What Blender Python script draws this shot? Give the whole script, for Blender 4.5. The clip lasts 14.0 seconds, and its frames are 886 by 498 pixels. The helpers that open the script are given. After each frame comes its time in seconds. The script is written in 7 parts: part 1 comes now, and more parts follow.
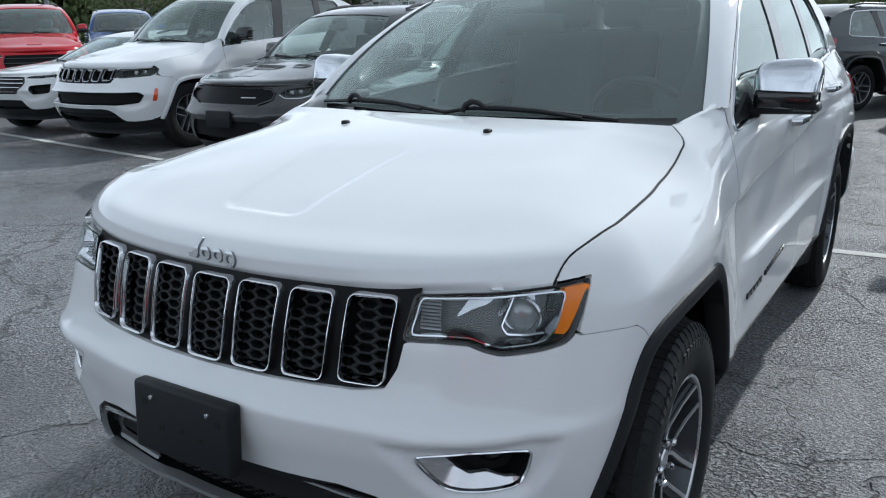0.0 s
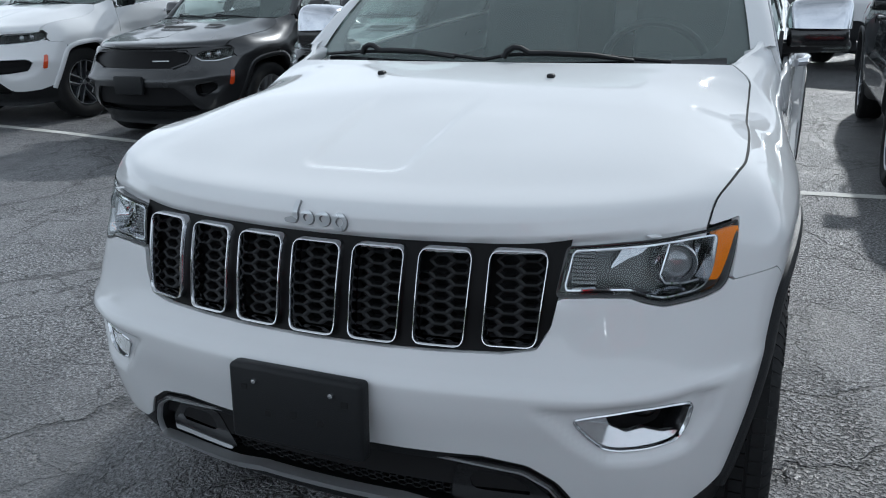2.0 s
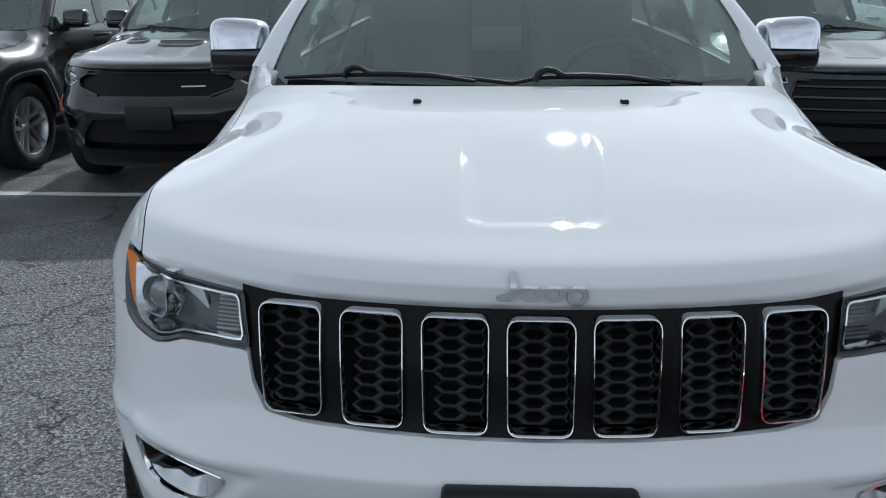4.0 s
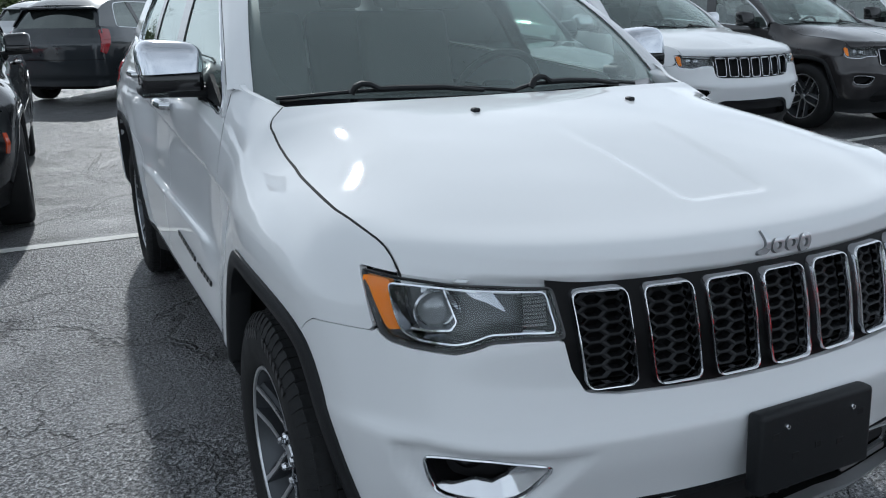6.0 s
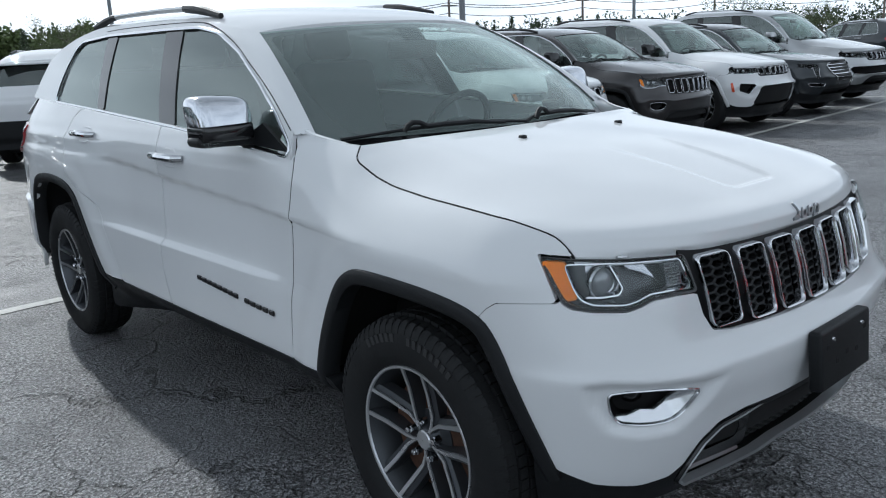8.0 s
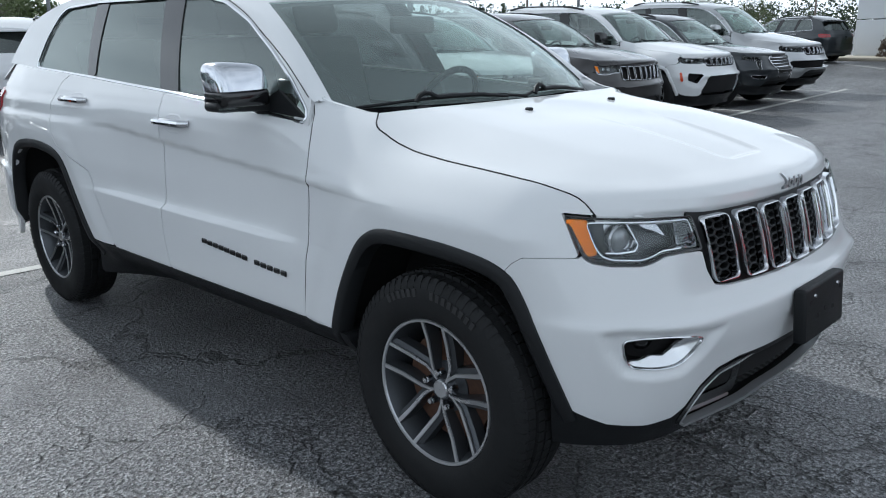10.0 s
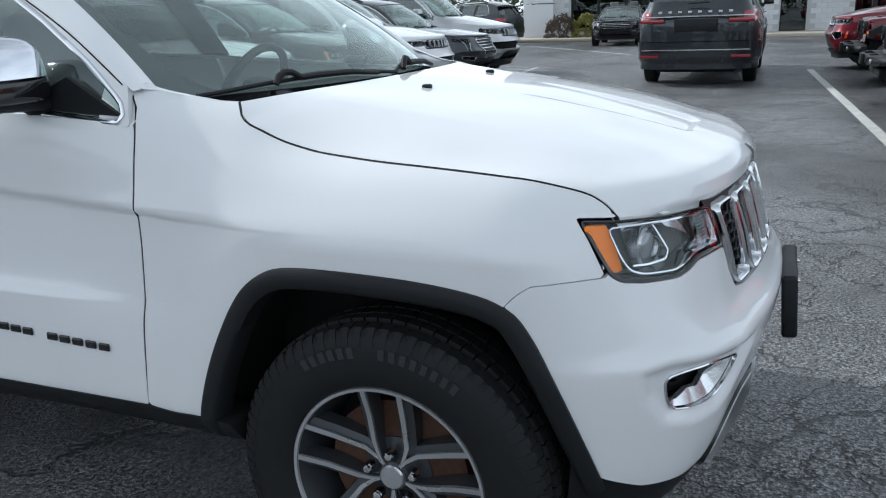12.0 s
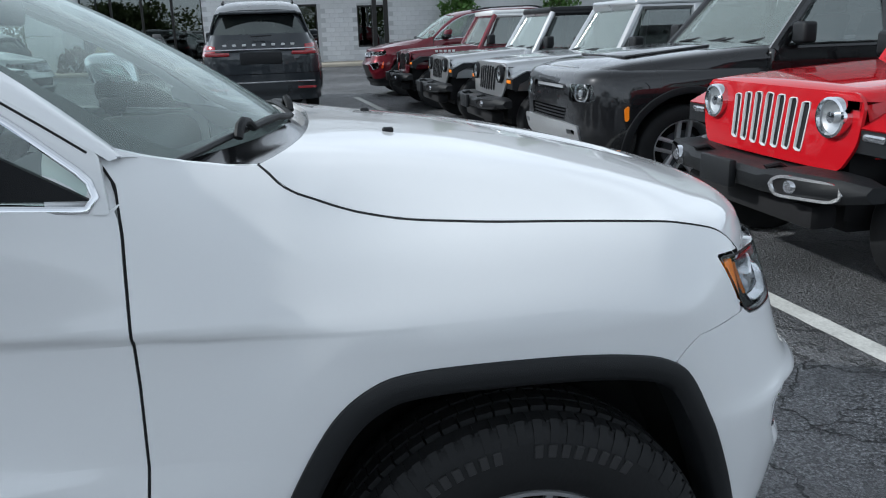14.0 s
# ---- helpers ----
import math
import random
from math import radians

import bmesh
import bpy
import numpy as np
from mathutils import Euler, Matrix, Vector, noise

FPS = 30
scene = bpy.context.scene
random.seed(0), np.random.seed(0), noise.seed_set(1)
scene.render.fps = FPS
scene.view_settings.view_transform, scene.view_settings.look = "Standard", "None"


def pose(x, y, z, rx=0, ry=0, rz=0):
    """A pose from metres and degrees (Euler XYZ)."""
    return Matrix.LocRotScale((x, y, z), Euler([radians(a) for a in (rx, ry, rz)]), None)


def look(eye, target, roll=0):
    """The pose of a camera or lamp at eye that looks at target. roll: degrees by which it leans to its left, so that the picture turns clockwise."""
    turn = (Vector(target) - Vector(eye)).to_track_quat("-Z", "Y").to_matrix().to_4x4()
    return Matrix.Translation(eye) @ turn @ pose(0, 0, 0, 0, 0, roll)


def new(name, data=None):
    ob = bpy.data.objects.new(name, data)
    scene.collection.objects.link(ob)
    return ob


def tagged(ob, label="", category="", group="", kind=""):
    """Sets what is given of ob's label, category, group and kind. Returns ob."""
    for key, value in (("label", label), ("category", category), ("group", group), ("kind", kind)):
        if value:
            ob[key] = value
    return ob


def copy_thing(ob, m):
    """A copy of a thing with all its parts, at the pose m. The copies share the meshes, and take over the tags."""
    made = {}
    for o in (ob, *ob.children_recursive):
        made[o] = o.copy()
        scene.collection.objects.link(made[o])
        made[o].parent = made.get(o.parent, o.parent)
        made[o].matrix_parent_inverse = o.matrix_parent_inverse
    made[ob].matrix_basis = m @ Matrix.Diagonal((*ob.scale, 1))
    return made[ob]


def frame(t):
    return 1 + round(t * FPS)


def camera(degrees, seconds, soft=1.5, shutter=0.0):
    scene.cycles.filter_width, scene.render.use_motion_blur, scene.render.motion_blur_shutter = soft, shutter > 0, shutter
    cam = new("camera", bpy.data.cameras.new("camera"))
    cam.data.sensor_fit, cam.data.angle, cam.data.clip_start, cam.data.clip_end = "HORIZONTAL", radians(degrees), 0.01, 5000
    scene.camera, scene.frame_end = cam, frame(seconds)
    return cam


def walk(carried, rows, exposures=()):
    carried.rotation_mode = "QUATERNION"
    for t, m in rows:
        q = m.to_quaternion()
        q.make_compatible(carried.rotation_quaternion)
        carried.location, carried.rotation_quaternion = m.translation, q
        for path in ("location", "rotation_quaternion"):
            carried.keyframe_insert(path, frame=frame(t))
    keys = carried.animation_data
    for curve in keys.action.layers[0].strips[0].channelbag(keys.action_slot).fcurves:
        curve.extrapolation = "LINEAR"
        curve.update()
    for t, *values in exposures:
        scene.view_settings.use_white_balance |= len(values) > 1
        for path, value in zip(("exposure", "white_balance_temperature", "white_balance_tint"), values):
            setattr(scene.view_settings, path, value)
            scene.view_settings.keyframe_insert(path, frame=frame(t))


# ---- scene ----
cam = camera(57.7, 14.0, soft=1.1)
PATH = [
    (0, (1.33, -1.843, 1.441), (0.314, -0.206, 0.904), -0.8),
    (0.5, (1.239, -1.867, 1.454), (0.317, -0.165, 0.948), -1.2),
    (1, (1.105, -2.028, 1.485), (0.279, -0.27, 1.01), -0.7),
    (1.5, (1.008, -2.074, 1.458), (0.214, -0.32, 0.919), -0.5),
    (2, (0.838, -1.97, 1.398), (0.086, -0.227, 0.768), -1.6),
    (2.5, (0.627, -1.91, 1.414), (-0.012, -0.156, 0.697), -2.5),
    (3, (0.375, -1.941, 1.429), (-0.029, -0.153, 0.628), -1.5),
    (3.5, (0.161, -1.922, 1.411), (-0.099, -0.075, 0.69), -0.5),
    (4, (-0.097, -1.841, 1.41), (-0.18, 0.062, 0.799), -0.2),
    (6.5, (-1.429, -1.648, 1.409), (-0.438, -0.003, 0.851), -1.5),
    (7, (-1.598, -1.49, 1.405), (-0.49, 0.091, 0.884), -2.6),
    (7.5, (-1.906, -1.481, 1.426), (-0.696, 0.035, 0.937), -2.9),
    (8, (-2.132, -1.622, 1.436), (-0.857, -0.159, 0.955), -2.9),
    (10.5, (-2.415, -1.546, 1.391), (-0.996, -0.247, 0.845), -0.8),
    (11, (-2.319, -1.308, 1.371), (-0.814, -0.117, 0.806), -1.2),
    (11.5, (-2.283, -1.025, 1.371), (-0.645, -0.027, 0.804), -1.6),
    (12, (-2.202, -0.724, 1.335), (-0.434, 0.024, 0.774), -2.2),
    (12.5, (-2.19, -0.422, 1.344), (-0.329, 0.063, 0.795), -2.5),
    (13, (-2.234, -0.124, 1.372), (-0.317, 0.077, 0.838), -2.4),
    (13.5, (-2.126, 0.125, 1.358), (-0.199, 0.037, 0.829), -2.1),
    (14, (-2.036, 0.357, 1.367), (-0.141, -0.005, 0.84), -1.9),
]
walk(cam, [(t, look(e, g, r)) for t, e, g, r in PATH], [(0, 0.30, 5600, 6), (1, 0.2, 5650, 6), (3.2, 0.30, 5650, 6), (4.0, 0.17, 5650, 6), (6.5, 0.2, 5650, 6), (7.5, 0.2, 5650, 6), (11.2, 0.50, 5700, 6), (12, 0.52, 5700, 6), (13, 0.50, 5700, 6), (14, 0.38, 5700, 6)])

# ---- light ----
world = bpy.data.worlds.new("sky")
scene.world = world
world.use_nodes = True
wn, wl = world.node_tree.nodes, world.node_tree.links
wn.clear()
SUN_ELEV, SUN_AZ = radians(32.5), radians(7.5)      # height, and angle from +y towards +x
w_out, w_bg, w_sky = wn.new("ShaderNodeOutputWorld"), wn.new("ShaderNodeBackground"), wn.new("ShaderNodeTexSky")
w_sky.sky_type = "NISHITA"
w_sky.sun_disc = False
w_sky.sun_elevation, w_sky.sun_rotation = SUN_ELEV, SUN_AZ
w_sky.air_density, w_sky.dust_density, w_sky.ozone_density = 1.0, 3.0, 1.0
w_co, w_n, w_r, w_mix = wn.new("ShaderNodeTexCoord"), wn.new("ShaderNodeTexNoise"), wn.new("ShaderNodeValToRGB"), wn.new("ShaderNodeMix")
w_map = wn.new("ShaderNodeMapping")
w_map.inputs["Scale"].default_value = (1.0, 1.0, 3.2)
w_n.inputs["Scale"].default_value, w_n.inputs["Detail"].default_value, w_n.inputs["Roughness"].default_value = 2.6, 7, 0.55
w_r.color_ramp.elements[0].position, w_r.color_ramp.elements[0].color = 0.30, (5.1, 5.3, 5.6, 1)
w_r.color_ramp.elements[1].position, w_r.color_ramp.elements[1].color = 0.70, (9.0, 9.1, 9.1, 1)
w_mix.data_type = "RGBA"
w_mix.inputs["Factor"].default_value = 0.96
wl.new(w_co.outputs["Generated"], w_map.inputs["Vector"])
wl.new(w_map.outputs["Vector"], w_n.inputs["Vector"])
wl.new(w_n.outputs["Fac"], w_r.inputs["Fac"])
wl.new(w_sky.outputs["Color"], w_mix.inputs["A"])
wl.new(w_r.outputs["Color"], w_mix.inputs["B"])
# haze: the sky pales towards the horizon
w_sep, w_el, w_haze = wn.new("ShaderNodeSeparateXYZ"), wn.new("ShaderNodeMapRange"), wn.new("ShaderNodeVectorMath")
w_el.inputs["From Min"].default_value, w_el.inputs["From Max"].default_value = 0.05, 0.95
w_el.inputs["To Min"].default_value, w_el.inputs["To Max"].default_value = 1.0, 0.35
w_haze.operation = "SCALE"
wl.new(w_co.outputs["Generated"], w_sep.inputs[0])
wl.new(w_sep.outputs["Z"], w_el.inputs["Value"])
wl.new(w_mix.outputs["Result"], w_haze.inputs[0])
wl.new(w_el.outputs[0], w_haze.inputs["Scale"])
wl.new(w_haze.outputs[0], w_bg.inputs["Color"])
wl.new(w_bg.outputs["Background"], w_out.inputs["Surface"])
w_bg.inputs["Strength"].default_value = 0.142

sun_data = bpy.data.lights.new("sun", "SUN")
sun_data.energy, sun_data.angle, sun_data.color = 2.3, radians(1.6), (1.0, 0.93, 0.84)
sun = new("sun", sun_data)
sun_way = Vector((math.sin(SUN_AZ) * math.cos(SUN_ELEV), math.cos(SUN_AZ) * math.cos(SUN_ELEV), math.sin(SUN_ELEV)))
sun.matrix_world = look(sun_way * 60, (0, 0, 0))


# ---- materials ----
def nodes_of(name):
    m = bpy.data.materials.new(name)
    m.use_nodes = True
    return m, m.node_tree.nodes, m.node_tree.links, m.node_tree.nodes["Principled BSDF"]


def surface(name, base, rough=0.5, metal=0.0, vary=0.12, grain=40.0, patch=1.5, bump=0.0, coat=0.0, coat_rough=0.03, spec=0.5, rough_vary=0.08, each=0.0):
    """A plain material with grain and stains at two scales, in metres of the object."""
    m, n, l, b = nodes_of(name)
    co = n.new("ShaderNodeTexCoord")
    fine, wide = n.new("ShaderNodeTexNoise"), n.new("ShaderNodeTexNoise")
    fine.inputs["Scale"].default_value, fine.inputs["Detail"].default_value = grain, 4
    wide.inputs["Scale"].default_value, wide.inputs["Detail"].default_value = patch, 3
    l.new(co.outputs["Object"], fine.inputs["Vector"])
    l.new(co.outputs["Object"], wide.inputs["Vector"])
    add = n.new("ShaderNodeMath")
    add.operation = "ADD"
    l.new(fine.outputs["Fac"], add.inputs[0])
    l.new(wide.outputs["Fac"], add.inputs[1])
    ramp = n.new("ShaderNodeMapRange")
    ramp.inputs["From Min"].default_value, ramp.inputs["From Max"].default_value = 0.5, 1.5
    ramp.inputs["To Min"].default_value, ramp.inputs["To Max"].default_value = 1 - vary, 1 + vary
    l.new(add.outputs[0], ramp.inputs["Value"])
    value = ramp.outputs[0]
    if each:
        info, rr, mm = n.new("ShaderNodeObjectInfo"), n.new("ShaderNodeMapRange"), n.new("ShaderNodeMath")
        rr.inputs["To Min"].default_value, rr.inputs["To Max"].default_value = 1 - each, 1 + each
        mm.operation = "MULTIPLY"
        l.new(info.outputs["Random"], rr.inputs["Value"])
        l.new(value, mm.inputs[0])
        l.new(rr.outputs[0], mm.inputs[1])
        value = mm.outputs[0]
    mul = n.new("ShaderNodeVectorMath")
    mul.operation = "SCALE"
    mul.inputs[0].default_value = base
    l.new(value, mul.inputs["Scale"])
    l.new(mul.outputs[0], b.inputs["Base Color"])
    rv = n.new("ShaderNodeMapRange")
    rv.inputs["From Min"].default_value, rv.inputs["From Max"].default_value = 0.3, 0.7
    rv.inputs["To Min"].default_value, rv.inputs["To Max"].default_value = max(0.0, rough - rough_vary), min(1.0, rough + rough_vary)
    l.new(wide.outputs["Fac"], rv.inputs["Value"])
    l.new(rv.outputs[0], b.inputs["Roughness"])
    b.inputs["Metallic"].default_value = metal
    b.inputs["Specular IOR Level"].default_value = spec
    b.inputs["Coat Weight"].default_value, b.inputs["Coat Roughness"].default_value = coat, coat_rough
    if bump:
        bn = n.new("ShaderNodeBump")
        bn.inputs["Strength"].default_value, bn.inputs["Distance"].default_value = 1.0, bump
        l.new(fine.outputs["Fac"], bn.inputs["Height"])
        l.new(bn.outputs["Normal"], b.inputs["Normal"])
    return m


def paint(name, base, metal=0.0, rough=0.35):
    return surface(name, base, rough, metal, vary=0.03, grain=900, patch=2.2, coat=1.0, coat_rough=0.025, rough_vary=0.05, spec=0.0 if metal == 0 else 0.1)


def glass(name, tint, ior=1.5, haze=0.0, dust_veil=0.0):
    """Clear pane: sees through with a tint, mirrors the sky at a slant."""
    m, n, l, b = nodes_of(name)
    n.remove(b)
    out = n["Material Output"]
    tr, gl, mx, fr = n.new("ShaderNodeBsdfTransparent"), n.new("ShaderNodeBsdfGlossy"), n.new("ShaderNodeMixShader"), n.new("ShaderNodeLayerWeight")
    tr.inputs["Color"].default_value = (*tint, 1)
    gl.inputs["Roughness"].default_value = haze
    gl.inputs["Color"].default_value = (0.90, 0.98, 0.95, 1)
    # a thin pane mirrors alike from both sides: Schlick's curve on the facing angle
    f0 = ((ior - 1) / (ior + 1)) ** 2
    fr.inputs["Blend"].default_value = 0.5
    bent, curve = n.new("ShaderNodeMath"), n.new("ShaderNodeMath")
    bent.operation, curve.operation = "POWER", "MULTIPLY_ADD"
    bent.inputs[1].default_value = 5.0
    curve.inputs[1].default_value, curve.inputs[2].default_value = 1 - f0, f0
    l.new(fr.outputs["Facing"], bent.inputs[0])
    l.new(bent.outputs[0], curve.inputs[0])
    l.new(curve.outputs[0], mx.inputs["Fac"])
    l.new(tr.outputs[0], mx.inputs[1])
    l.new(gl.outputs[0], mx.inputs[2])
    # pale diffuse film: dust, plus the veil of reflected light as colour
    film, veil_bsdf = n.new("ShaderNodeMixShader"), n.new("ShaderNodeBsdfDiffuse")
    veil_bsdf.inputs["Color"].default_value = (0.55, 0.64, 0.62, 1)
    film.inputs["Fac"].default_value = dust_veil
    l.new(mx.outputs[0], film.inputs[1])
    l.new(veil_bsdf.outputs[0], film.inputs[2])
    l.new(film.outputs[0], out.inputs["Surface"])
    return m


def asphalt_material():
    """Worn asphalt: pale stone in dark binder, sealed dark patches, tar-filled and open cracks."""
    m, n, l, b = nodes_of("asphalt")

    def tex(kind, scale, detail=4, rough=0.55, warp=None):
        t = n.new(kind)
        t.inputs["Scale"].default_value = scale
        if "Detail" in t.inputs and kind == "ShaderNodeTexNoise":
            t.inputs["Detail"].default_value, t.inputs["Roughness"].default_value = detail, rough
        l.new(warp or pos.outputs["Position"], t.inputs["Vector"])
        return t

    def rng(src, a, c, lo, hi):
        r = n.new("ShaderNodeMapRange")
        r.interpolation_type = "SMOOTHSTEP"
        for k, v in (("From Min", a), ("From Max", c), ("To Min", lo), ("To Max", hi)):
            r.inputs[k].default_value = v
        l.new(src, r.inputs["Value"])
        return r.outputs[0]

    def op(kind, a, c):
        o = n.new("ShaderNodeMath")
        o.operation = kind
        for i, k in enumerate((a, c)):
            if isinstance(k, (int, float)):
                o.inputs[i].default_value = k
            else:
                l.new(k, o.inputs[i])
        return o.outputs[0]

    pos = n.new("ShaderNodeNewGeometry")
    stone = tex("ShaderNodeTexVoronoi", 125)
    chip = tex("ShaderNodeTexVoronoi", 42)
    grit = tex("ShaderNodeTexNoise", 150, 3)
    gravel = tex("ShaderNodeTexNoise", 62, 2, 0.6)
    loose = tex("ShaderNodeTexNoise", 1.1, 4, 0.6)
    wide, mid = tex("ShaderNodeTexNoise", 0.42, 5), tex("ShaderNodeTexNoise", 2.4, 6, 0.65)
    # bent coordinates for the cracks
    bend, add = n.new("ShaderNodeVectorMath"), n.new("ShaderNodeVectorMath")
    bn = tex("ShaderNodeTexNoise", 1.7, 5, 0.6)
    bend.operation, bend.inputs["Scale"].default_value = "SCALE", 0.75
    l.new(bn.outputs["Color"], bend.inputs[0])
    l.new(pos.outputs["Position"], add.inputs[0])
    l.new(bend.outputs[0], add.inputs[1])
    cracks = []
    for scale, wid in ((0.55, 0.011), (1.9, 0.015), (7.5, 0.034)):
        v = tex("ShaderNodeTexVoronoi", scale, warp=add.outputs[0])
        v.feature = "DISTANCE_TO_EDGE"
        cracks.append(rng(v.outputs["Distance"], wid * 0.3, wid, 1.0, 0.0))
    alli = op("MULTIPLY", cracks[2], rng(mid.outputs["Fac"], 0.52, 0.66, 0.0, 0.8))
    second = op("MULTIPLY", cracks[1], rng(wide.outputs["Fac"], 0.42, 0.58, 0.0, 1.0))
    crack = op("MAXIMUM", op("MAXIMUM", op("MULTIPLY", cracks[0], 0.8), second), alli)
    # the worn mask is lowered below y -0.9 and raised above y 1.1
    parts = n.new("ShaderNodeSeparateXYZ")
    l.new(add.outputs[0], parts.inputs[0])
    y_shift = rng(parts.outputs["Y"], -0.9, 1.1, -0.02, 0.06)
    worn = rng(op("ADD", y_shift, op("ADD", op("MULTIPLY", wide.outputs["Fac"], 0.7), op("MULTIPLY", mid.outputs["Fac"], 0.3))), 0.42, 0.60, 0.0, 1.0)
    pale = rng(stone.outputs["Color"], 0.25, 0.8, 0.0, 1.0)
    tone = op("ADD", 0.068, op("MULTIPLY", worn, op("ADD", 0.04, op("MULTIPLY", pale, 0.19))))
    tone = op("MULTIPLY", tone, rng(grit.outputs["Fac"], 0.32, 0.68, 0.45, 1.55))
    ravel = rng(loose.outputs["Fac"], 0.36, 0.56, 0.25, 1.0)
    pit = op("MULTIPLY", rng(gravel.outputs["Fac"], 0.34, 0.60, -0.75, 0.6), ravel)
    tone = op("MULTIPLY", tone, op("ADD", 1.0, pit))
    tone = op("MULTIPLY", tone, op("SUBTRACT", 1.0, op("MULTIPLY", crack, 0.78)))
    # tone falls to half from y 3.5 to y 8
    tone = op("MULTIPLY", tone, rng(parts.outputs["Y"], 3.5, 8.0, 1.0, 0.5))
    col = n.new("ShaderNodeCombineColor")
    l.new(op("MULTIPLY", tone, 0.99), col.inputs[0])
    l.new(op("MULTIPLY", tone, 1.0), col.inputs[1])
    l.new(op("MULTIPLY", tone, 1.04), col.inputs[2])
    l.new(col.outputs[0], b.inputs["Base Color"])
    l.new(rng(op("ADD", op("MULTIPLY", mid.outputs["Fac"], 0.6), op("MULTIPLY", grit.outputs["Fac"], 0.4)), 0.35, 0.65, 0.30, 0.52), b.inputs["Roughness"])
    b.inputs["Specular IOR Level"].default_value = 0.75
    lump = op("ADD", op("MULTIPLY", rng(stone.outputs["Color"], 0, 1, 0, 1), 0.8), op("ADD", op("MULTIPLY", rng(chip.outputs["Color"], 0, 1, 0, 1), 0.5), op("MULTIPLY", grit.outputs["Fac"], 0.9)))
    height = op("SUBTRACT", op("ADD", op("MULTIPLY", lump, rng(worn, 0, 1, 0.35, 1.0)), op("ADD", op("MULTIPLY", mid.outputs["Fac"], 1.8), op("MULTIPLY", pit, 0.8))), op("MULTIPLY", crack, 2.4))
    bump = n.new("ShaderNodeBump")
    bump.inputs["Strength"].default_value, bump.inputs["Distance"].default_value = 1.0, 0.0095
    l.new(height, bump.inputs["Height"])
    l.new(bump.outputs["Normal"], b.inputs["Normal"])
    return m


M_ASPHALT = asphalt_material()
M_LINE = surface("road_paint", (0.55, 0.55, 0.52), 0.7, vary=0.35, grain=60, patch=6, bump=0.002)
M_WHITE = paint("white_paint", (0.74, 0.75, 0.76))
M_WHITE2 = paint("pearl_white_paint", (0.70, 0.71, 0.71))
M_GREY = paint("granite_grey_paint", (0.040, 0.041, 0.043), 0.5, 0.3)
M_GRANITE = paint("warm_grey_paint", (0.032, 0.030, 0.031), 0.45, 0.3)
M_BLACK = paint("black_paint", (0.010, 0.011, 0.013), 0.1, 0.25)
M_DARK = paint("dark_slate_paint", (0.030, 0.035, 0.040), 0.4, 0.3)
M_CHARCOAL = paint("charcoal_paint", (0.014, 0.0145, 0.016), 0.25, 0.28)
M_SILVER = paint("silver_paint", (0.46, 0.47, 0.48), 0.75, 0.32)
M_RED = paint("red_paint", (0.44, 0.008, 0.014), 0.0, 0.3)
M_MAROON = paint("maroon_paint", (0.11, 0.007, 0.015), 0.3, 0.3)
M_BLUE = paint("blue_paint", (0.02, 0.07, 0.24), 0.3, 0.3)
M_CHROME = surface("chrome", (0.68, 0.69, 0.71), 0.06, 1.0, vary=0.03, rough_vary=0.03)
M_CAP = surface("chromed_plastic", (0.62, 0.64, 0.68), 0.15, 1.0, vary=0.04, rough_vary=0.05)
M_MACHINED = surface("machined_alloy", (0.60, 0.61, 0.63), 0.30, 0.9, vary=0.08, grain=300)
M_ALLOY = surface("grey_alloy", (0.075, 0.08, 0.088), 0.35, 0.6, vary=0.1, grain=200)
M_SATIN = surface("satin_silver_trim", (0.56, 0.57, 0.58), 0.34, 0.75, vary=0.06)
M_BEZEL = surface("bright_plated_plastic", (0.70, 0.71, 0.73), 0.22, 0.85, vary=0.05)
M_DARKSATIN = surface("dark_satin_trim", (0.27, 0.275, 0.285), 0.3, 0.85, vary=0.08)
M_GLOSS = surface("gloss_black_trim", (0.008, 0.008, 0.009), 0.14, 0.0, vary=0.1, coat=0.25)
M_PIANO = surface("black_grille_panel", (0.003, 0.003, 0.0035), 0.35, vary=0.1, spec=0.14)
M_PLASTIC = surface("black_plastic", (0.011, 0.012, 0.0135), 0.5, 0.0, vary=0.18, grain=500, patch=4, bump=0.0006, spec=0.28)
M_RUBBER = surface("tyre_rubber", (0.0095, 0.010, 0.0108), 0.68, 0.0, vary=0.25, grain=120, patch=9, bump=0.0006, spec=0.3)
M_MARK = surface("tyre_lettering", (0.022, 0.022, 0.023), 0.6, vary=0.2)
M_MESH = surface("grille_mesh_black", (0.010, 0.0105, 0.0115), 0.45, vary=0.2, spec=0.3)
# near-black; shade of gaps, openings and hollows put into the colour
M_VOID = surface("shade_black", (0.006, 0.006, 0.007), 0.9, vary=0.2)
M_CLOTH = surface("dark_upholstery", (0.12, 0.12, 0.122), 0.75, vary=0.2, grain=300, bump=0.001)
M_LINER = surface("pale_headliner", (0.46, 0.46, 0.44), 0.9, vary=0.06, grain=300)
M_DASH = surface("dashboard_plastic", (0.035, 0.035, 0.037), 0.6, vary=0.15, grain=400)
M_RUST = surface("brake_disc", (0.09, 0.045, 0.028), 0.6, 0.4, vary=0.4, grain=60)
M_AMBER = surface("amber_lens", (0.95, 0.25, 0.003), 0.35, vary=0.06, spec=0.25)
M_ORANGE = surface("orange_marker_lens", (0.62, 0.07, 0.015), 0.2, vary=0.06, coat=1.0)
M_REDLENS = surface("red_lens", (0.28, 0.008, 0.014), 0.15, vary=0.08, coat=1.0)
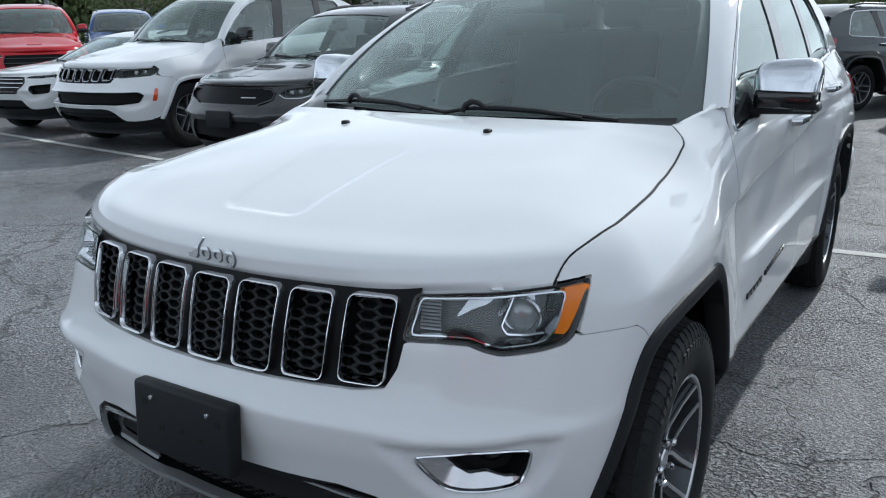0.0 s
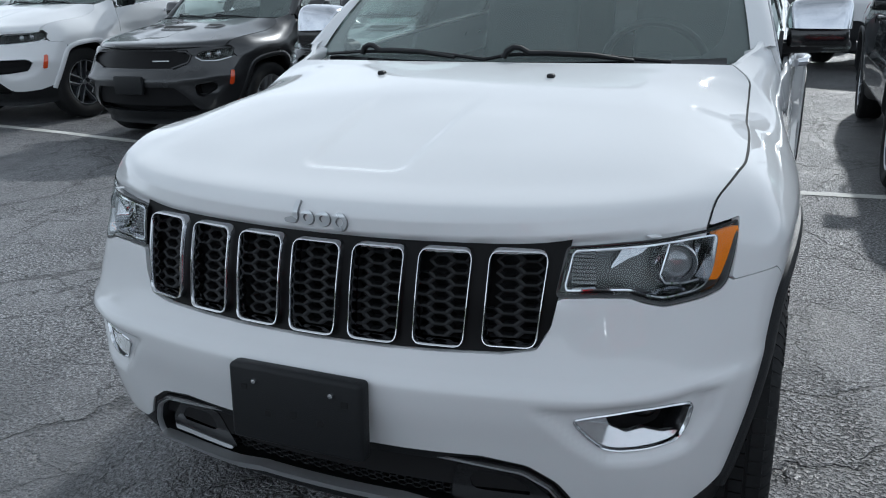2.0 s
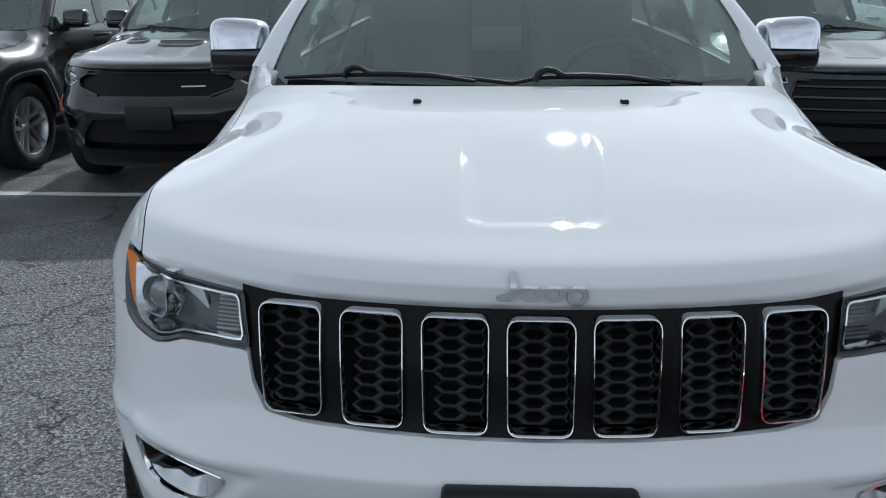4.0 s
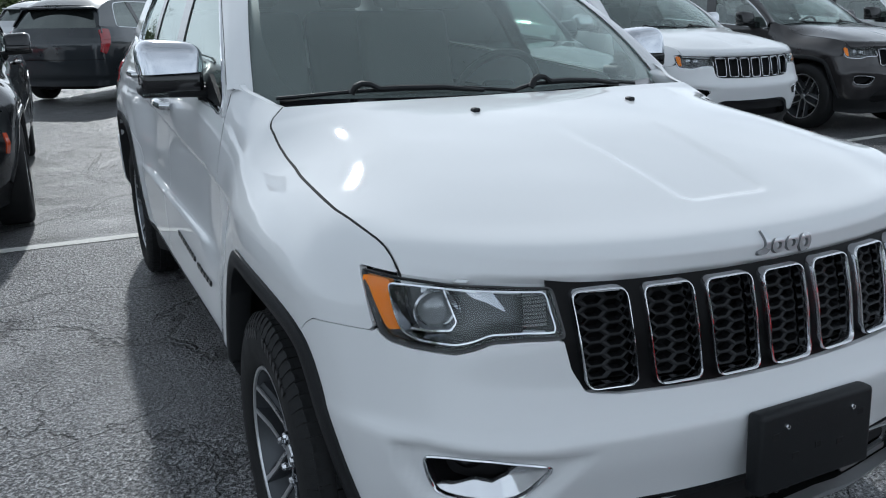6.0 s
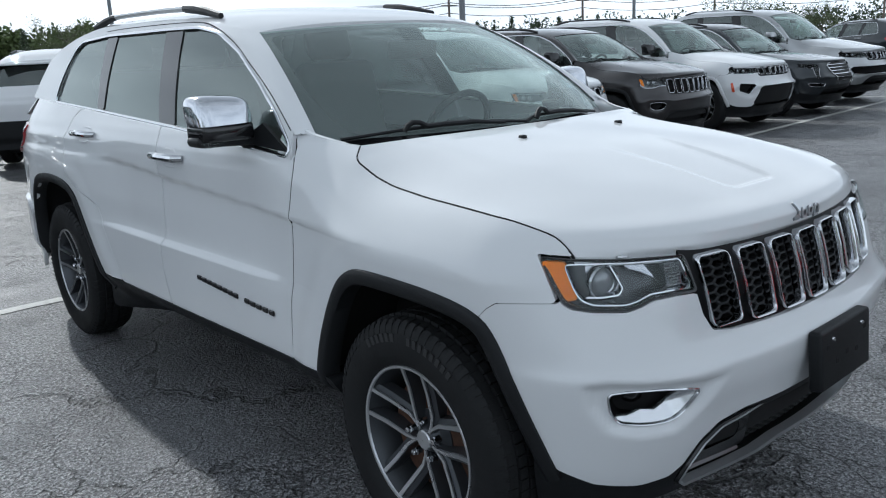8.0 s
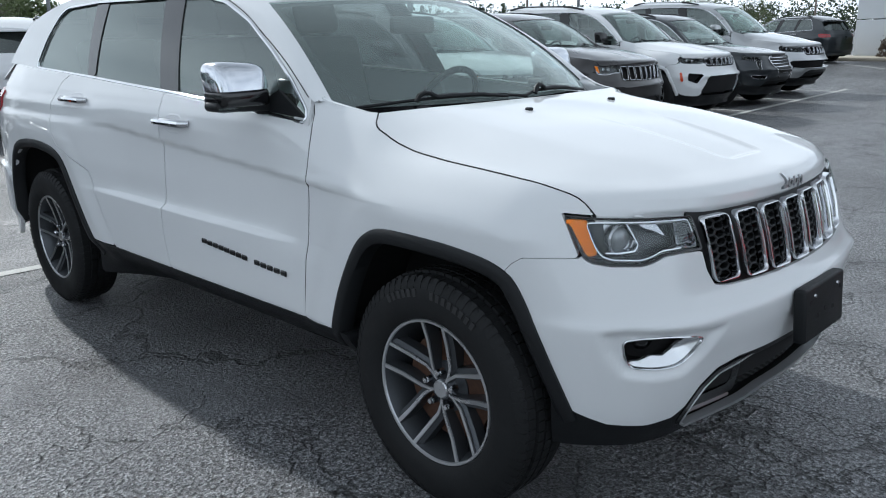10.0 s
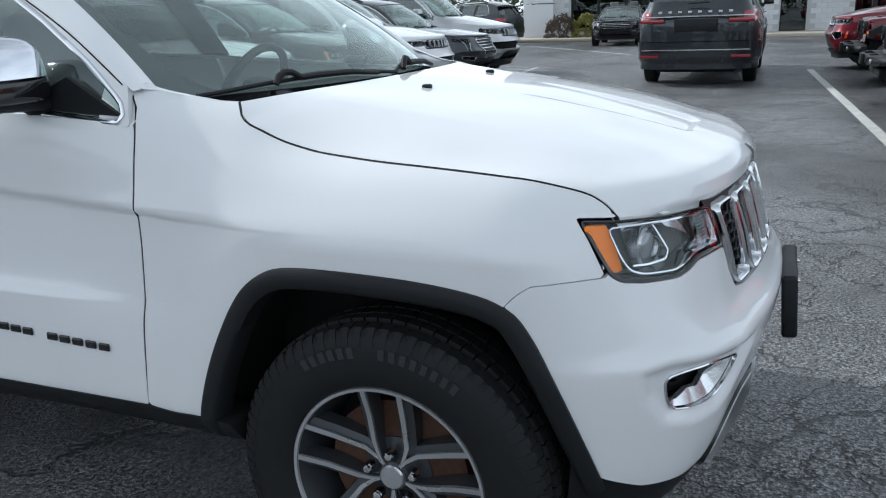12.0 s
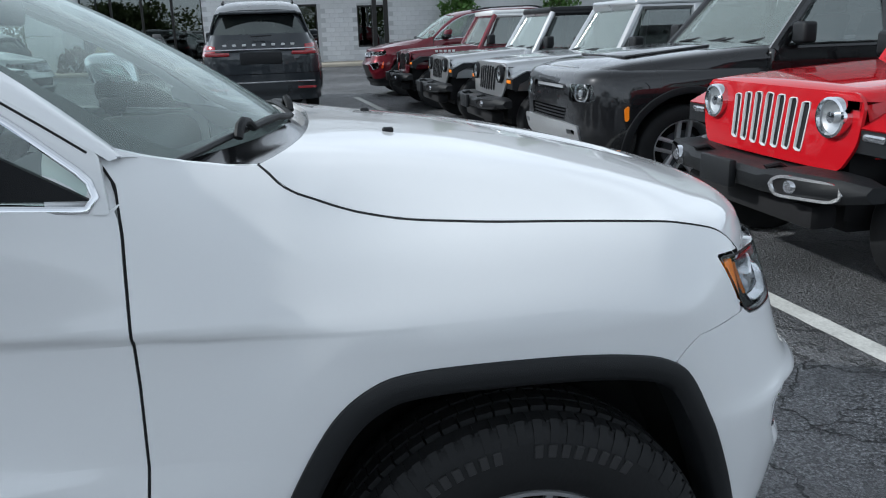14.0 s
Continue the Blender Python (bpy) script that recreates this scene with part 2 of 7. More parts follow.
M_LENSGREY = surface("lamp_reflector", (0.50, 0.51, 0.53), 0.18, 0.9, vary=0.12, grain=90)
M_GLASS = glass("windscreen_glass", (0.82, 0.91, 0.88), 1.62, dust_veil=0.165)
M_TINT = glass("tinted_glass", (0.74, 0.83, 0.79), 2.3, dust_veil=0.015)
M_PRIVACY = glass("privacy_glass", (0.16, 0.17, 0.17), 2.3, dust_veil=0.015)
M_LENS = glass("lamp_lens", (0.95, 0.96, 0.97), 1.45)
M_LAMPBACK = surface("lamp_housing_grey", (0.085, 0.088, 0.092), 0.3, 0.3, vary=0.2, grain=60)
M_PROJECTOR = surface("projector_glass", (0.30, 0.31, 0.32), 0.10, 0.5, vary=0.05)
M_DOTS = surface("screen_band", (0.012, 0.012, 0.013), 0.5, vary=0.1)
M_LETTER = surface("badge_metal", (0.66, 0.68, 0.70), 0.28, 0.6, vary=0.04)


# ---- mesh helpers ----
def mesh_ob(name, verts, faces, material, parent=None, label="", flat=(), loose=None):
    me = bpy.data.meshes.new(name)
    me.from_pydata([tuple(map(float, v)) for v in verts], [], faces)
    smooth = np.ones(len(faces), bool)
    for k in flat:
        smooth[k] = False
    me.polygons.foreach_set("use_smooth", smooth)
    me.materials.append(material)
    me.update()
    ob = new(name, me)
    if parent is not None:
        ob.parent = parent
    if label:
        tagged(ob, label)
    return ob


def part(name, bm, material, parent, label="", smooth=35):
    """Links a bmesh as one mesh object under a thing or a part."""
    bm.normal_update()
    if smooth:
        lim = math.cos(radians(smooth))
        for f in bm.faces:
            f.smooth = True
        for e in bm.edges:
            e.smooth = len(e.link_faces) == 2 and e.link_faces[0].normal.dot(e.link_faces[1].normal) > lim
    me = bpy.data.meshes.new(name)
    bm.to_mesh(me)
    bm.free()
    me.materials.append(material)
    ob = new(name, me)
    if parent is not None:
        ob.parent = parent
    if label:
        tagged(ob, label)
    return ob


def thing(name, label, category, group="", m=None):
    ob = new(name)
    ob.empty_display_size = 0.2
    tagged(ob, label, category, group)
    if m is not None:
        ob.matrix_world = m
    return ob


def add_box(bm, lo, hi, bevel=0.0, seg=2, m=None):
    lo, hi = Vector(lo), Vector(hi)
    r = bmesh.ops.create_cube(bm, size=1.0, matrix=Matrix.Translation((lo + hi) / 2) @ Matrix.Diagonal((*(hi - lo), 1)))
    vs = r["verts"]
    if bevel:
        es = list({e for v in vs for e in v.link_edges})
        r = bmesh.ops.bevel(bm, geom=es, offset=bevel, segments=seg, profile=0.5, affect="EDGES")
        vs = list({v for f in r["faces"] for v in f.verts} | {v for v in vs if v.is_valid})
    if m is not None:
        bmesh.ops.transform(bm, matrix=m, verts=vs)
    return vs


def box(lo, hi, bevel=0.0, seg=2, m=None):
    bm = bmesh.new()
    add_box(bm, lo, hi, bevel, seg, m)
    return bm


def add_round(bm, radii, e=0.5, n=24, k=14):
    """A rounded block (superellipsoid)."""
    f = lambda t, p: math.copysign(abs(t) ** p, t)
    rows = []
    for j in range(k + 1):
        b = -math.pi / 2 + math.pi * j / k
        rows.append([bm.verts.new((radii[0] * f(math.cos(b), e) * f(math.cos(a), e), radii[1] * f(math.cos(b), e) * f(math.sin(a), e), radii[2] * f(math.sin(b), e))) for a in (2 * math.pi * i / n for i in range(n))])
    for r0, r1 in zip(rows[:-1], rows[1:]):
        for i in range(n):
            bm.faces.new((r0[i], r0[(i + 1) % n], r1[(i + 1) % n], r1[i]))
    bmesh.ops.remove_doubles(bm, verts=bm.verts, dist=1e-5)
    bmesh.ops.recalc_face_normals(bm, faces=bm.faces)


def add_tube(bm, pts, radius, n=8, cap=True):
    """A round bar along points; radius one number or one a point."""
    pts = [Vector(p) for p in pts]
    rad = radius if isinstance(radius, (list, tuple)) else [radius] * len(pts)
    rings = []
    up = Vector((0, 0, 1))
    for i, p in enumerate(pts):
        t = (pts[min(i + 1, len(pts) - 1)] - pts[max(i - 1, 0)]).normalized()
        side = t.cross(up)
        if side.length < 0.05:
            side = t.cross(Vector((0, 1, 0)))
        side.normalize()
        top = side.cross(t).normalized()
        rings.append([bm.verts.new(p + (side * math.cos(a) + top * math.sin(a)) * rad[i]) for a in (2 * math.pi * k / n for k in range(n))])
    for a, b in zip(rings[:-1], rings[1:]):
        for k in range(n):
            bm.faces.new((a[k], a[(k + 1) % n], b[(k + 1) % n], b[k]))
    if cap:
        bm.faces.new(rings[0][::-1])
        bm.faces.new(rings[-1])


def tube(pts, radius, n=8):
    bm = bmesh.new()
    add_tube(bm, pts, radius, n)
    bmesh.ops.recalc_face_normals(bm, faces=bm.faces)
    return bm


def add_lathe(bm, profile, n=48, m=None):
    """Turns (radius, x) points about the x axis."""
    rings = []
    for r, x in profile:
        rings.append([bm.verts.new((x, r * math.cos(2 * math.pi * k / n), r * math.sin(2 * math.pi * k / n))) for k in range(n)])
    for a, b in zip(rings[:-1], rings[1:]):
        for k in range(n):
            bm.faces.new((a[k], b[k], b[(k + 1) % n], a[(k + 1) % n]))
    if m is not None:
        bmesh.ops.transform(bm, matrix=m, verts=[v for r in rings for v in r])
    return rings


def lathe(profile, n=48, m=None):
    bm = bmesh.new()
    add_lathe(bm, profile, n, m)
    bmesh.ops.recalc_face_normals(bm, faces=bm.faces)
    return bm


def add_prism(bm, poly, z0, z1, m=None):
    """A flat polygon (x, y) pulled from z0 to z1."""
    a, b = [bm.verts.new((x, y, z0)) for x, y in poly], [bm.verts.new((x, y, z1)) for x, y in poly]
    k = len(poly)
    bm.faces.new(a[::-1])
    bm.faces.new(b)
    for i in range(k):
        bm.faces.new((a[i], a[(i + 1) % k], b[(i + 1) % k], b[i]))
    if m is not None:
        bmesh.ops.transform(bm, matrix=m, verts=a + b)


def prism(poly, z0, z1, m=None):
    bm = bmesh.new()
    add_prism(bm, poly, z0, z1, m)
    bmesh.ops.recalc_face_normals(bm, faces=bm.faces)
    return bm




# ---- shape of the sport utility body, metres from the front axle ----
def pchip(x, xs, ys):
    """Monotone cubic through (xs, ys), held flat outside."""
    xs, ys, x = np.asarray(xs, float), np.asarray(ys, float), np.asarray(x, float)
    h, d = np.diff(xs), np.diff(ys) / np.diff(xs)
    m = np.zeros(len(xs))
    m[0], m[-1] = d[0], d[-1]
    same = d[:-1] * d[1:] > 0
    w1, w2 = 2 * h[1:] + h[:-1], h[1:] + 2 * h[:-1]
    safe0, safe1 = np.where(same, d[:-1], 1), np.where(same, d[1:], 1)
    m[1:-1] = np.where(same, (w1 + w2) / (w1 / safe0 + w2 / safe1), 0)
    xc = np.clip(x, xs[0], xs[-1])
    i = np.clip(np.searchsorted(xs, xc, side="right") - 1, 0, len(xs) - 2)
    t = (xc - xs[i]) / h[i]
    return ((1 + 2 * t) * (1 - t) ** 2 * ys[i] + t * (1 - t) ** 2 * h[i] * m[i] + t * t * (3 - 2 * t) * ys[i + 1] + t * t * (t - 1) * h[i] * m[i + 1])


def sm(x, a, b):
    """Smooth step from 0 at a to 1 at b."""
    t = np.clip((np.asarray(x, float) - a) / (b - a), 0, 1)
    return t * t * (3 - 2 * t)


def spline(points, n=24):
    """A dense smooth polyline through control points (Catmull-Rom)."""
    p = np.asarray(points, float)
    p = np.vstack([2 * p[0] - p[1], p, 2 * p[-1] - p[-2]])
    out = []
    for i in range(1, len(p) - 2):
        t = np.linspace(0, 1, n, endpoint=False)[:, None]
        a, b, c, d = p[i - 1], p[i], p[i + 1], p[i + 2]
        out.append(0.5 * (2 * b + (c - a) * t + (2 * a - 5 * b + 4 * c - d) * t * t + (3 * b - a - 3 * c + d) * t ** 3))
    out.append(p[-2][None])
    return np.vstack(out)


# plan outline of the lower body: half, from the nose round to the tail
PLAN = spline([(-.25, -.746), (0, -.76), (.25, -.746), (.45, -.712), (.58, -.682), (.70, -.612), (.788, -.50), (.834, -.37), (.866, -.22), (.883, 0), (.881, .3), (.864, .6),
               (.868, 1.0), (.876, 1.5), (.882, 2.1), (.895, 2.6), (.898, 2.95), (.885, 3.3), (.84, 3.6), (.74, 3.78), (.5, 3.86), (0, 3.9), (-.5, 3.86)])
PLAN = PLAN[24:-24]
PLAN[0, 0] = PLAN[-1, 0] = 0
ARC = np.concatenate([[0], np.cumsum(np.hypot(*np.diff(PLAN, axis=0).T))])
_t = np.gradient(PLAN, axis=0)
PNORM = np.stack([_t[:, 1], -_t[:, 0]], 1) / np.hypot(_t[:, 0], _t[:, 1])[:, None]
PNORM[0], PNORM[-1] = (0, -1), (0, 1)


def q_of_y(y):
    """Distance along the outline at which the side passes y."""
    k = (PLAN[:, 0] > .6) & (PLAN[:, 1] < 3.7)
    return np.interp(y, PLAN[k, 1], ARC[k])


def q_of_x(x):
    """Distance along the outline at which the nose passes x."""
    k = PLAN[:, 1] < -.4
    return np.interp(x, PLAN[k, 0], ARC[k])


NOSE = [(.28, -.12), (.36, -.075), (.45, -.045), (.55, -.02), (.63, 0), (.672, .004), (.695, -.018), (.74, -.044), (.85, -.072), (.94, -.105), (1.0, -.15), (1.08, -.24)]
CORNER = [(.28, -.10), (.40, -.04), (.50, -.020), (.60, -.004), (.665, .002), (.70, -.016), (.76, -.035), (.85, -.06), (.90, -.075), (.945, -.09), (1.0, -.125), (1.06, -.2)]
FENDER = [(.30, -.06), (.45, -.02), (.70, 0), (.88, -.004), (.94, -.022), (.99, -.05), (1.03, -.09), (1.055, -.135), (1.08, -.19), (1.25, -.6)]
SHOULDER = [(.27, -.22), (.36, -.09), (.41, -.028), (.47, 0), (.66, -.004), (.80, -.012), (.912, -.023), (.926, -.020), (.96, -.028), (1.0, -.042), (1.05, -.066), (1.09, -.098), (1.13, -.142), (1.155, -.188), (1.18, -.26)]
COWL = [(.27, -.22), (.36, -.09), (.41, -.028), (.47, 0), (.66, -.004), (.73, -.016), (.916, -.031), (.927, -.0185), (.96, -.026), (1.05, -.042), (1.12, -.058), (1.16, -.073), (1.19, -.091), (1.215, -.115), (1.25, -.17)]
DOOR = [(.27, -.22), (.36, -.09), (.41, -.028), (.47, 0), (.62, .004), (.708, .003), (.732, -.020), (.80, -.034), (.916, -.041), (.927, -.0255), (1.0, -.026), (1.10, -.034), (1.16, -.052), (1.20, -.074), (1.30, -.12)]
HAUNCH = [(.40, -.03), (.47, 0), (.70, .006), (.88, .0), (.95, -.02), (1.05, -.028), (1.15, -.058), (1.22, -.098), (1.27, -.13), (1.35, -.17)]
STATIONS = [(0.0, NOSE), (.50, NOSE), (.80, CORNER), (1.13, FENDER), (1.46, FENDER), (1.77, SHOULDER), (2.02, COWL), (2.25, DOOR), (3.3, DOOR), (3.85, HAUNCH), (9, HAUNCH)]
ARCH_F = [(.478, .40), (.448, .52), (.395, .65), (.322, .772), (.252, .828), (.18, .846), (.06, .849), (-.09, .842), (-.20, .826), (-.262, .805), (-.305, .768), (-.36, .66), (-.45, .44), (-.465, .40)]
ARCH_R = [(2.27, .40), (2.36, .52), (2.47, .70), (2.56, .83), (2.68, .885), (2.90, .905), (3.12, .885), (3.25, .82), (3.33, .70), (3.38, .55), (3.41, .40)]


FOG_POCKET = [(.455, .652), (.60, .668), (.78, .680), (.85, .664), (.835, .60), (.785, .540), (.69, .522), (.60, .522), (.53, .570)]


def poly_sdf(px, pz, poly):
    """Signed distance to a closed polygon, positive inside."""
    poly = np.asarray(poly, float)
    px, pz = np.asarray(px, float), np.asarray(pz, float)
    best, inside = np.full(px.shape, 1e9), np.zeros(px.shape, bool)
    for (ax, az), (bx, bz) in zip(poly, np.roll(poly, -1, axis=0)):
        ex, ez = bx - ax, bz - az
        L = ex * ex + ez * ez
        if L < 1e-14:
            continue
        t = np.clip(((px - ax) * ex + (pz - az) * ez) / L, 0, 1)
        best = np.minimum(best, (px - ax - t * ex) ** 2 + (pz - az - t * ez) ** 2)
        if ez != 0:
            cross = (az > pz) != (bz > pz)
            inside ^= cross & (px < ax + (pz - az) / ez * ex)
    return np.where(inside, 1, -1) * np.sqrt(best)


STATION_Q = np.array([q for q, _ in STATIONS])


def section(a, z):
    """How far the skin stands off the plan outline, gliding from station to station."""
    known = {}
    rows = []
    for _, p in STATIONS:
        if id(p) not in known:
            known[id(p)] = pchip(z, *zip(*p))
        rows.append(known[id(p)])
    Y = np.stack(rows)
    h = np.diff(STATION_Q).reshape(-1, 1)
    d = np.diff(Y, axis=0) / h
    m = np.zeros_like(Y)
    same = d[:-1] * d[1:] > 0
    w1, w2 = 2 * h[1:] + h[:-1], h[1:] + 2 * h[:-1]
    m[1:-1] = np.where(same, (w1 + w2) / (w1 / np.where(same, d[:-1], 1) + w2 / np.where(same, d[1:], 1)), 0)
    i = np.clip(np.searchsorted(STATION_Q, a, side="right") - 1, 0, len(STATION_Q) - 2)
    k = np.arange(len(a))
    hh = h[i, 0]
    t = (a - STATION_Q[i]) / hh
    return (1 + 2 * t) * (1 - t) ** 2 * Y[i, k] + t * (1 - t) ** 2 * hh * m[i, k] + t * t * (3 - 2 * t) * Y[i + 1, k] + t * t * (t - 1) * hh * m[i + 1, k]


def body(q, z, lift=0.0):
    """The wrap of the lower body: q along the outline (negative on the right side), z up."""
    q, z = np.broadcast_arrays(np.asarray(q, float), np.asarray(z, float))
    a = np.abs(q)
    ysec = np.interp(a, ARC, PLAN[:, 1])
    zs = z - .065 * np.clip(ysec - .5, 0, 1.7) * sm(z, .745, .87) * (1 - sm(z, 1.02, 1.15)) * sm(a, 1.86, 1.94)
    off = section(a.ravel(), zs.ravel()).reshape(q.shape)
    x, y = np.interp(a, ARC, PLAN[:, 0]), np.interp(a, ARC, PLAN[:, 1])
    nx, ny = np.interp(a, ARC, PNORM[:, 0]), np.interp(a, ARC, PNORM[:, 1])
    side = sm(a, .85, 1.0)
    for arch in (ARCH_F, ARCH_R):
        d = -poly_sdf(y, z, arch)
        off = off + side * .008 * np.where(d < .078, .2 + .8 * np.clip(d, 0, .078) / .078, 1 - sm(d, .078, .18)) * (1 - sm(z, .92, 1.0) * .6)
    pocket = poly_sdf(a, z, FOG_POCKET)
    off = off - .020 * sm(pocket, -.004, .028) + lift
    return np.stack([np.sign(q) * (x + nx * off) + (q == 0) * (x + nx * off), y + ny * off, z + 0 * q], -1)


# hood: centre profile and edge seam against v
HV = [0, .05, .1, .16, .25, .4, .6, .8, .9, 1]
H_CY = [-.648, -.668, -.668, -.645, -.555, -.36, -.09, .15, .24, .30]
H_CZ = [.926, .946, .968, .994, 1.022, 1.075, 1.128, 1.158, 1.167, 1.172]
SEAM_V = [0, .05, .10, .18, .26, .33, .46, .61, .70, .79, .86, .92, .97, 1.0]
SEAM_Q = [.873, .90, .935, .994, 1.07, 1.13, 1.27, 1.436, 1.54, 1.637, 1.706, 1.755, 1.785, 1.802]
SEAM_Z = [.951, .973, .994, 1.012, 1.028, 1.034, 1.044, 1.053, 1.062, 1.082, 1.107, 1.127, 1.151, 1.163]


def hood(u, v, lift=0.0):
    """The hood: u from -1 to 1 across, v from the nose to the cowl."""
    u, v = np.broadcast_arrays(np.asarray(u, float), np.asarray(v, float))
    a = np.abs(u)
    cy, cz = pchip(v, HV, H_CY), pchip(v, HV, H_CZ)
    edge = body(pchip(v, SEAM_V, SEAM_Q), pchip(v, SEAM_V, SEAM_Z))
    ex, ey, ez = edge[..., 0], edge[..., 1], edge[..., 2]
    x = ex * u
    y = cy + (ey - cy) * (.62 * a ** 2 + .38 * a ** 5)
    flat = .34 * a ** 2 + .66 * sm(a, .66, 1.12) / sm(1, .66, 1.12)
    c = pchip(v, [.14, .17, .27, .40, .55, .80], [.57, .69, .78, .835, .87, .90])
    hinge = lambda k: .5 * (np.sqrt((k - c) ** 2 + .007) + k - c)
    flat = .6 * flat + .4 * (.40 * a ** 2 + .60 * (hinge(a) - hinge(0)) / (hinge(1) - hinge(0)))
    round_ = .5 * a ** 2 + .5 * a ** 5
    w = sm(v, .1, .3)
    z = cz + (ez - cz) * (w * flat + (1 - w) * round_)
    half, r = .127 + .07 * (y + .5), .045
    dx, dy = np.maximum(np.abs(x) - half + r, 0), np.maximum(-.53 + r - y, 0)
    bulge = sm(r - np.hypot(dx, dy), 0, .028) * (1 - sm(y, -.40, .0))
    z = z - .0075 * bulge + lift
    return np.stack([x, y, z], -1)


def shield(u, v, lift=0.0):
    """The windscreen: u across, v from the cowl to the roof."""
    u, v = np.broadcast_arrays(np.asarray(u, float), np.asarray(v, float))
    b = 4 * v * (1 - v)
    x = u * (.735 - .15 * v + .012 * b)
    y = (.33 + .25 * u * u) * (1 - v) + (1.04 + .12 * u * u) * v - .02 * b
    z = 1.155 * (1 - v) + (1.552 - .022 * u * u) * v + .024 * b
    return np.stack([x, y - lift * .5, z + lift * .85], -1)


def flank(y, z, lift=0.0, s=1):
    """The glasshouse side: x at y and z."""
    y, z = np.broadcast_arrays(np.asarray(y, float), np.asarray(z, float))
    k = z - 1.18
    x = .797 - .30 * k - .32 * k * k
    x = x * (1 - .018 * ((y - 1.6) / 1.2) ** 2 * np.where(y < 1.6, .6, 1))
    return np.stack([s * (x + lift), y, z], -1)


def roof_edge(y):
    """Top of the side, where the roof begins."""
    return pchip(y, [.615, .80, 1.015, 1.26, 1.55, 1.82, 2.2, 2.7, 2.96, 3.25, 3.45], [1.195, 1.318, 1.43, 1.535, 1.590, 1.611, 1.623, 1.628, 1.607, 1.555, 1.49])


def roof(u, y, lift=0.0):
    u, y = np.broadcast_arrays(np.asarray(u, float), np.asarray(y, float))
    z0 = roof_edge(y)
    x0 = flank(y, z0)[..., 0]
    a = np.abs(u)
    return np.stack([x0 * u, y - .13 * (1 - u * u) * (1 - sm(y, 1.16, 1.9)), z0 + .052 * (1 - .75 * a ** 3 - .25 * a ** 8) + lift], -1)


def rounded(poly, r=0.01, n=5):
    """A closed polygon with every corner rounded."""
    p = np.asarray(poly, float)
    out = []
    for i in range(len(p)):
        a, b, c = p[i - 1], p[i], p[(i + 1) % len(p)]
        la, lc = np.linalg.norm(a - b), np.linalg.norm(c - b)
        k = min(r, la * .45, lc * .45)
        s, e = b + (a - b) / la * k, b + (c - b) / lc * k
        for t in np.linspace(0, 1, n):
            out.append((1 - t) ** 2 * s + 2 * t * (1 - t) * b + t * t * e)
    return np.array(out)


def dense(path, step, closed=True):
    """Points at even steps along a polyline."""
    p = np.asarray(path, float)
    if closed:
        p = np.vstack([p, p[:1]])
    d = np.concatenate([[0], np.cumsum(np.linalg.norm(np.diff(p, axis=0), axis=1))])
    k = max(8, int(d[-1] / step))
    t = np.linspace(0, d[-1], k, endpoint=not closed)
    return np.stack([np.interp(t, d, p[:, i]) for i in range(p.shape[1])], 1)


def trim(name, fn, sdf, us, vs, material, parent, depth=0.014, label="", lift=0.0, edge=None):
    """The part of a surface fn(u, v, lift) where sdf is positive, with an edge folded in by depth."""
    U, V = np.meshgrid(us, vs, indexing="ij")
    D = sdf(U, V)
    D = np.where(np.abs(D) < 1e-7, 1e-7, D)
    inside = D > 0
    index, pu, pv, faces = {}, [], [], []

    def corner(i, j):
        k = (i, j)
        if k not in index:
            index[k] = len(pu)
            pu.append(U[i, j])
            pv.append(V[i, j])
        return index[k]

    def cut(a, b):
        k = (a, b) if a < b else (b, a)
        k = ("e",) + k
        if k not in index:
            (i0, j0), (i1, j1) = k[1], k[2]
            t = D[i0, j0] / (D[i0, j0] - D[i1, j1])
            t = min(max(t, .03), .97)
            index[k] = len(pu)
            pu.append(U[i0, j0] + t * (U[i1, j1] - U[i0, j0]))
            pv.append(V[i0, j0] + t * (V[i1, j1] - V[i0, j0]))
        return index[k]

    some = inside[:-1, :-1] | inside[1:, :-1] | inside[:-1, 1:] | inside[1:, 1:]
    for i, j in zip(*np.nonzero(some)):
        ring = ((i, j), (i + 1, j), (i + 1, j + 1), (i, j + 1))
        poly = []
        for k in range(4):
            a, b = ring[k], ring[(k + 1) % 4]
            if inside[a]:
                poly.append(corner(*a))
            if inside[a] != inside[b]:
                poly.append(cut(a, b))
        if len(poly) >= 3:
            faces.append(poly)
    if not faces:
        return None
    pu, pv = np.array(pu), np.array(pv)
    top = fn(pu, pv, lift)
    out = fn(pu, pv, lift + .01) - top
    votes = 0
    for f in faces[::max(1, len(faces) // 60)]:
        nrm = np.cross(top[f[1]] - top[f[0]], top[f[-1]] - top[f[0]])
        votes += np.sign(nrm @ out[f[0]])
    if votes < 0:
        faces = [g[::-1] for g in faces]
    count = {}
    for g in faces:
        for a, b in zip(g, g[1:] + g[:1]):
            count[(a, b)] = 1
    rim = [(a, b) for a, b in count if (b, a) not in count]
    ids = sorted({k for e in rim for k in e})
    n0 = len(pu)
    up_id = {k: n0 + i for i, k in enumerate(ids)}
    low_id = {k: n0 + len(ids) + i for i, k in enumerate(ids)}
    ids = np.array(ids)
    low = fn(pu[ids], pv[ids], lift - depth)
    verts = np.vstack([top, top[ids], low])
    lip = [[up_id[b], up_id[a], low_id[a], low_id[b]] for a, b in rim]
    ob = mesh_ob(name, verts, faces + lip, material, parent, label)
    if edge is not None:
        ob.data.materials.append(edge)
        ob.data.polygons.foreach_set("material_index", [0] * len(faces) + [1] * len(lip))
    return ob


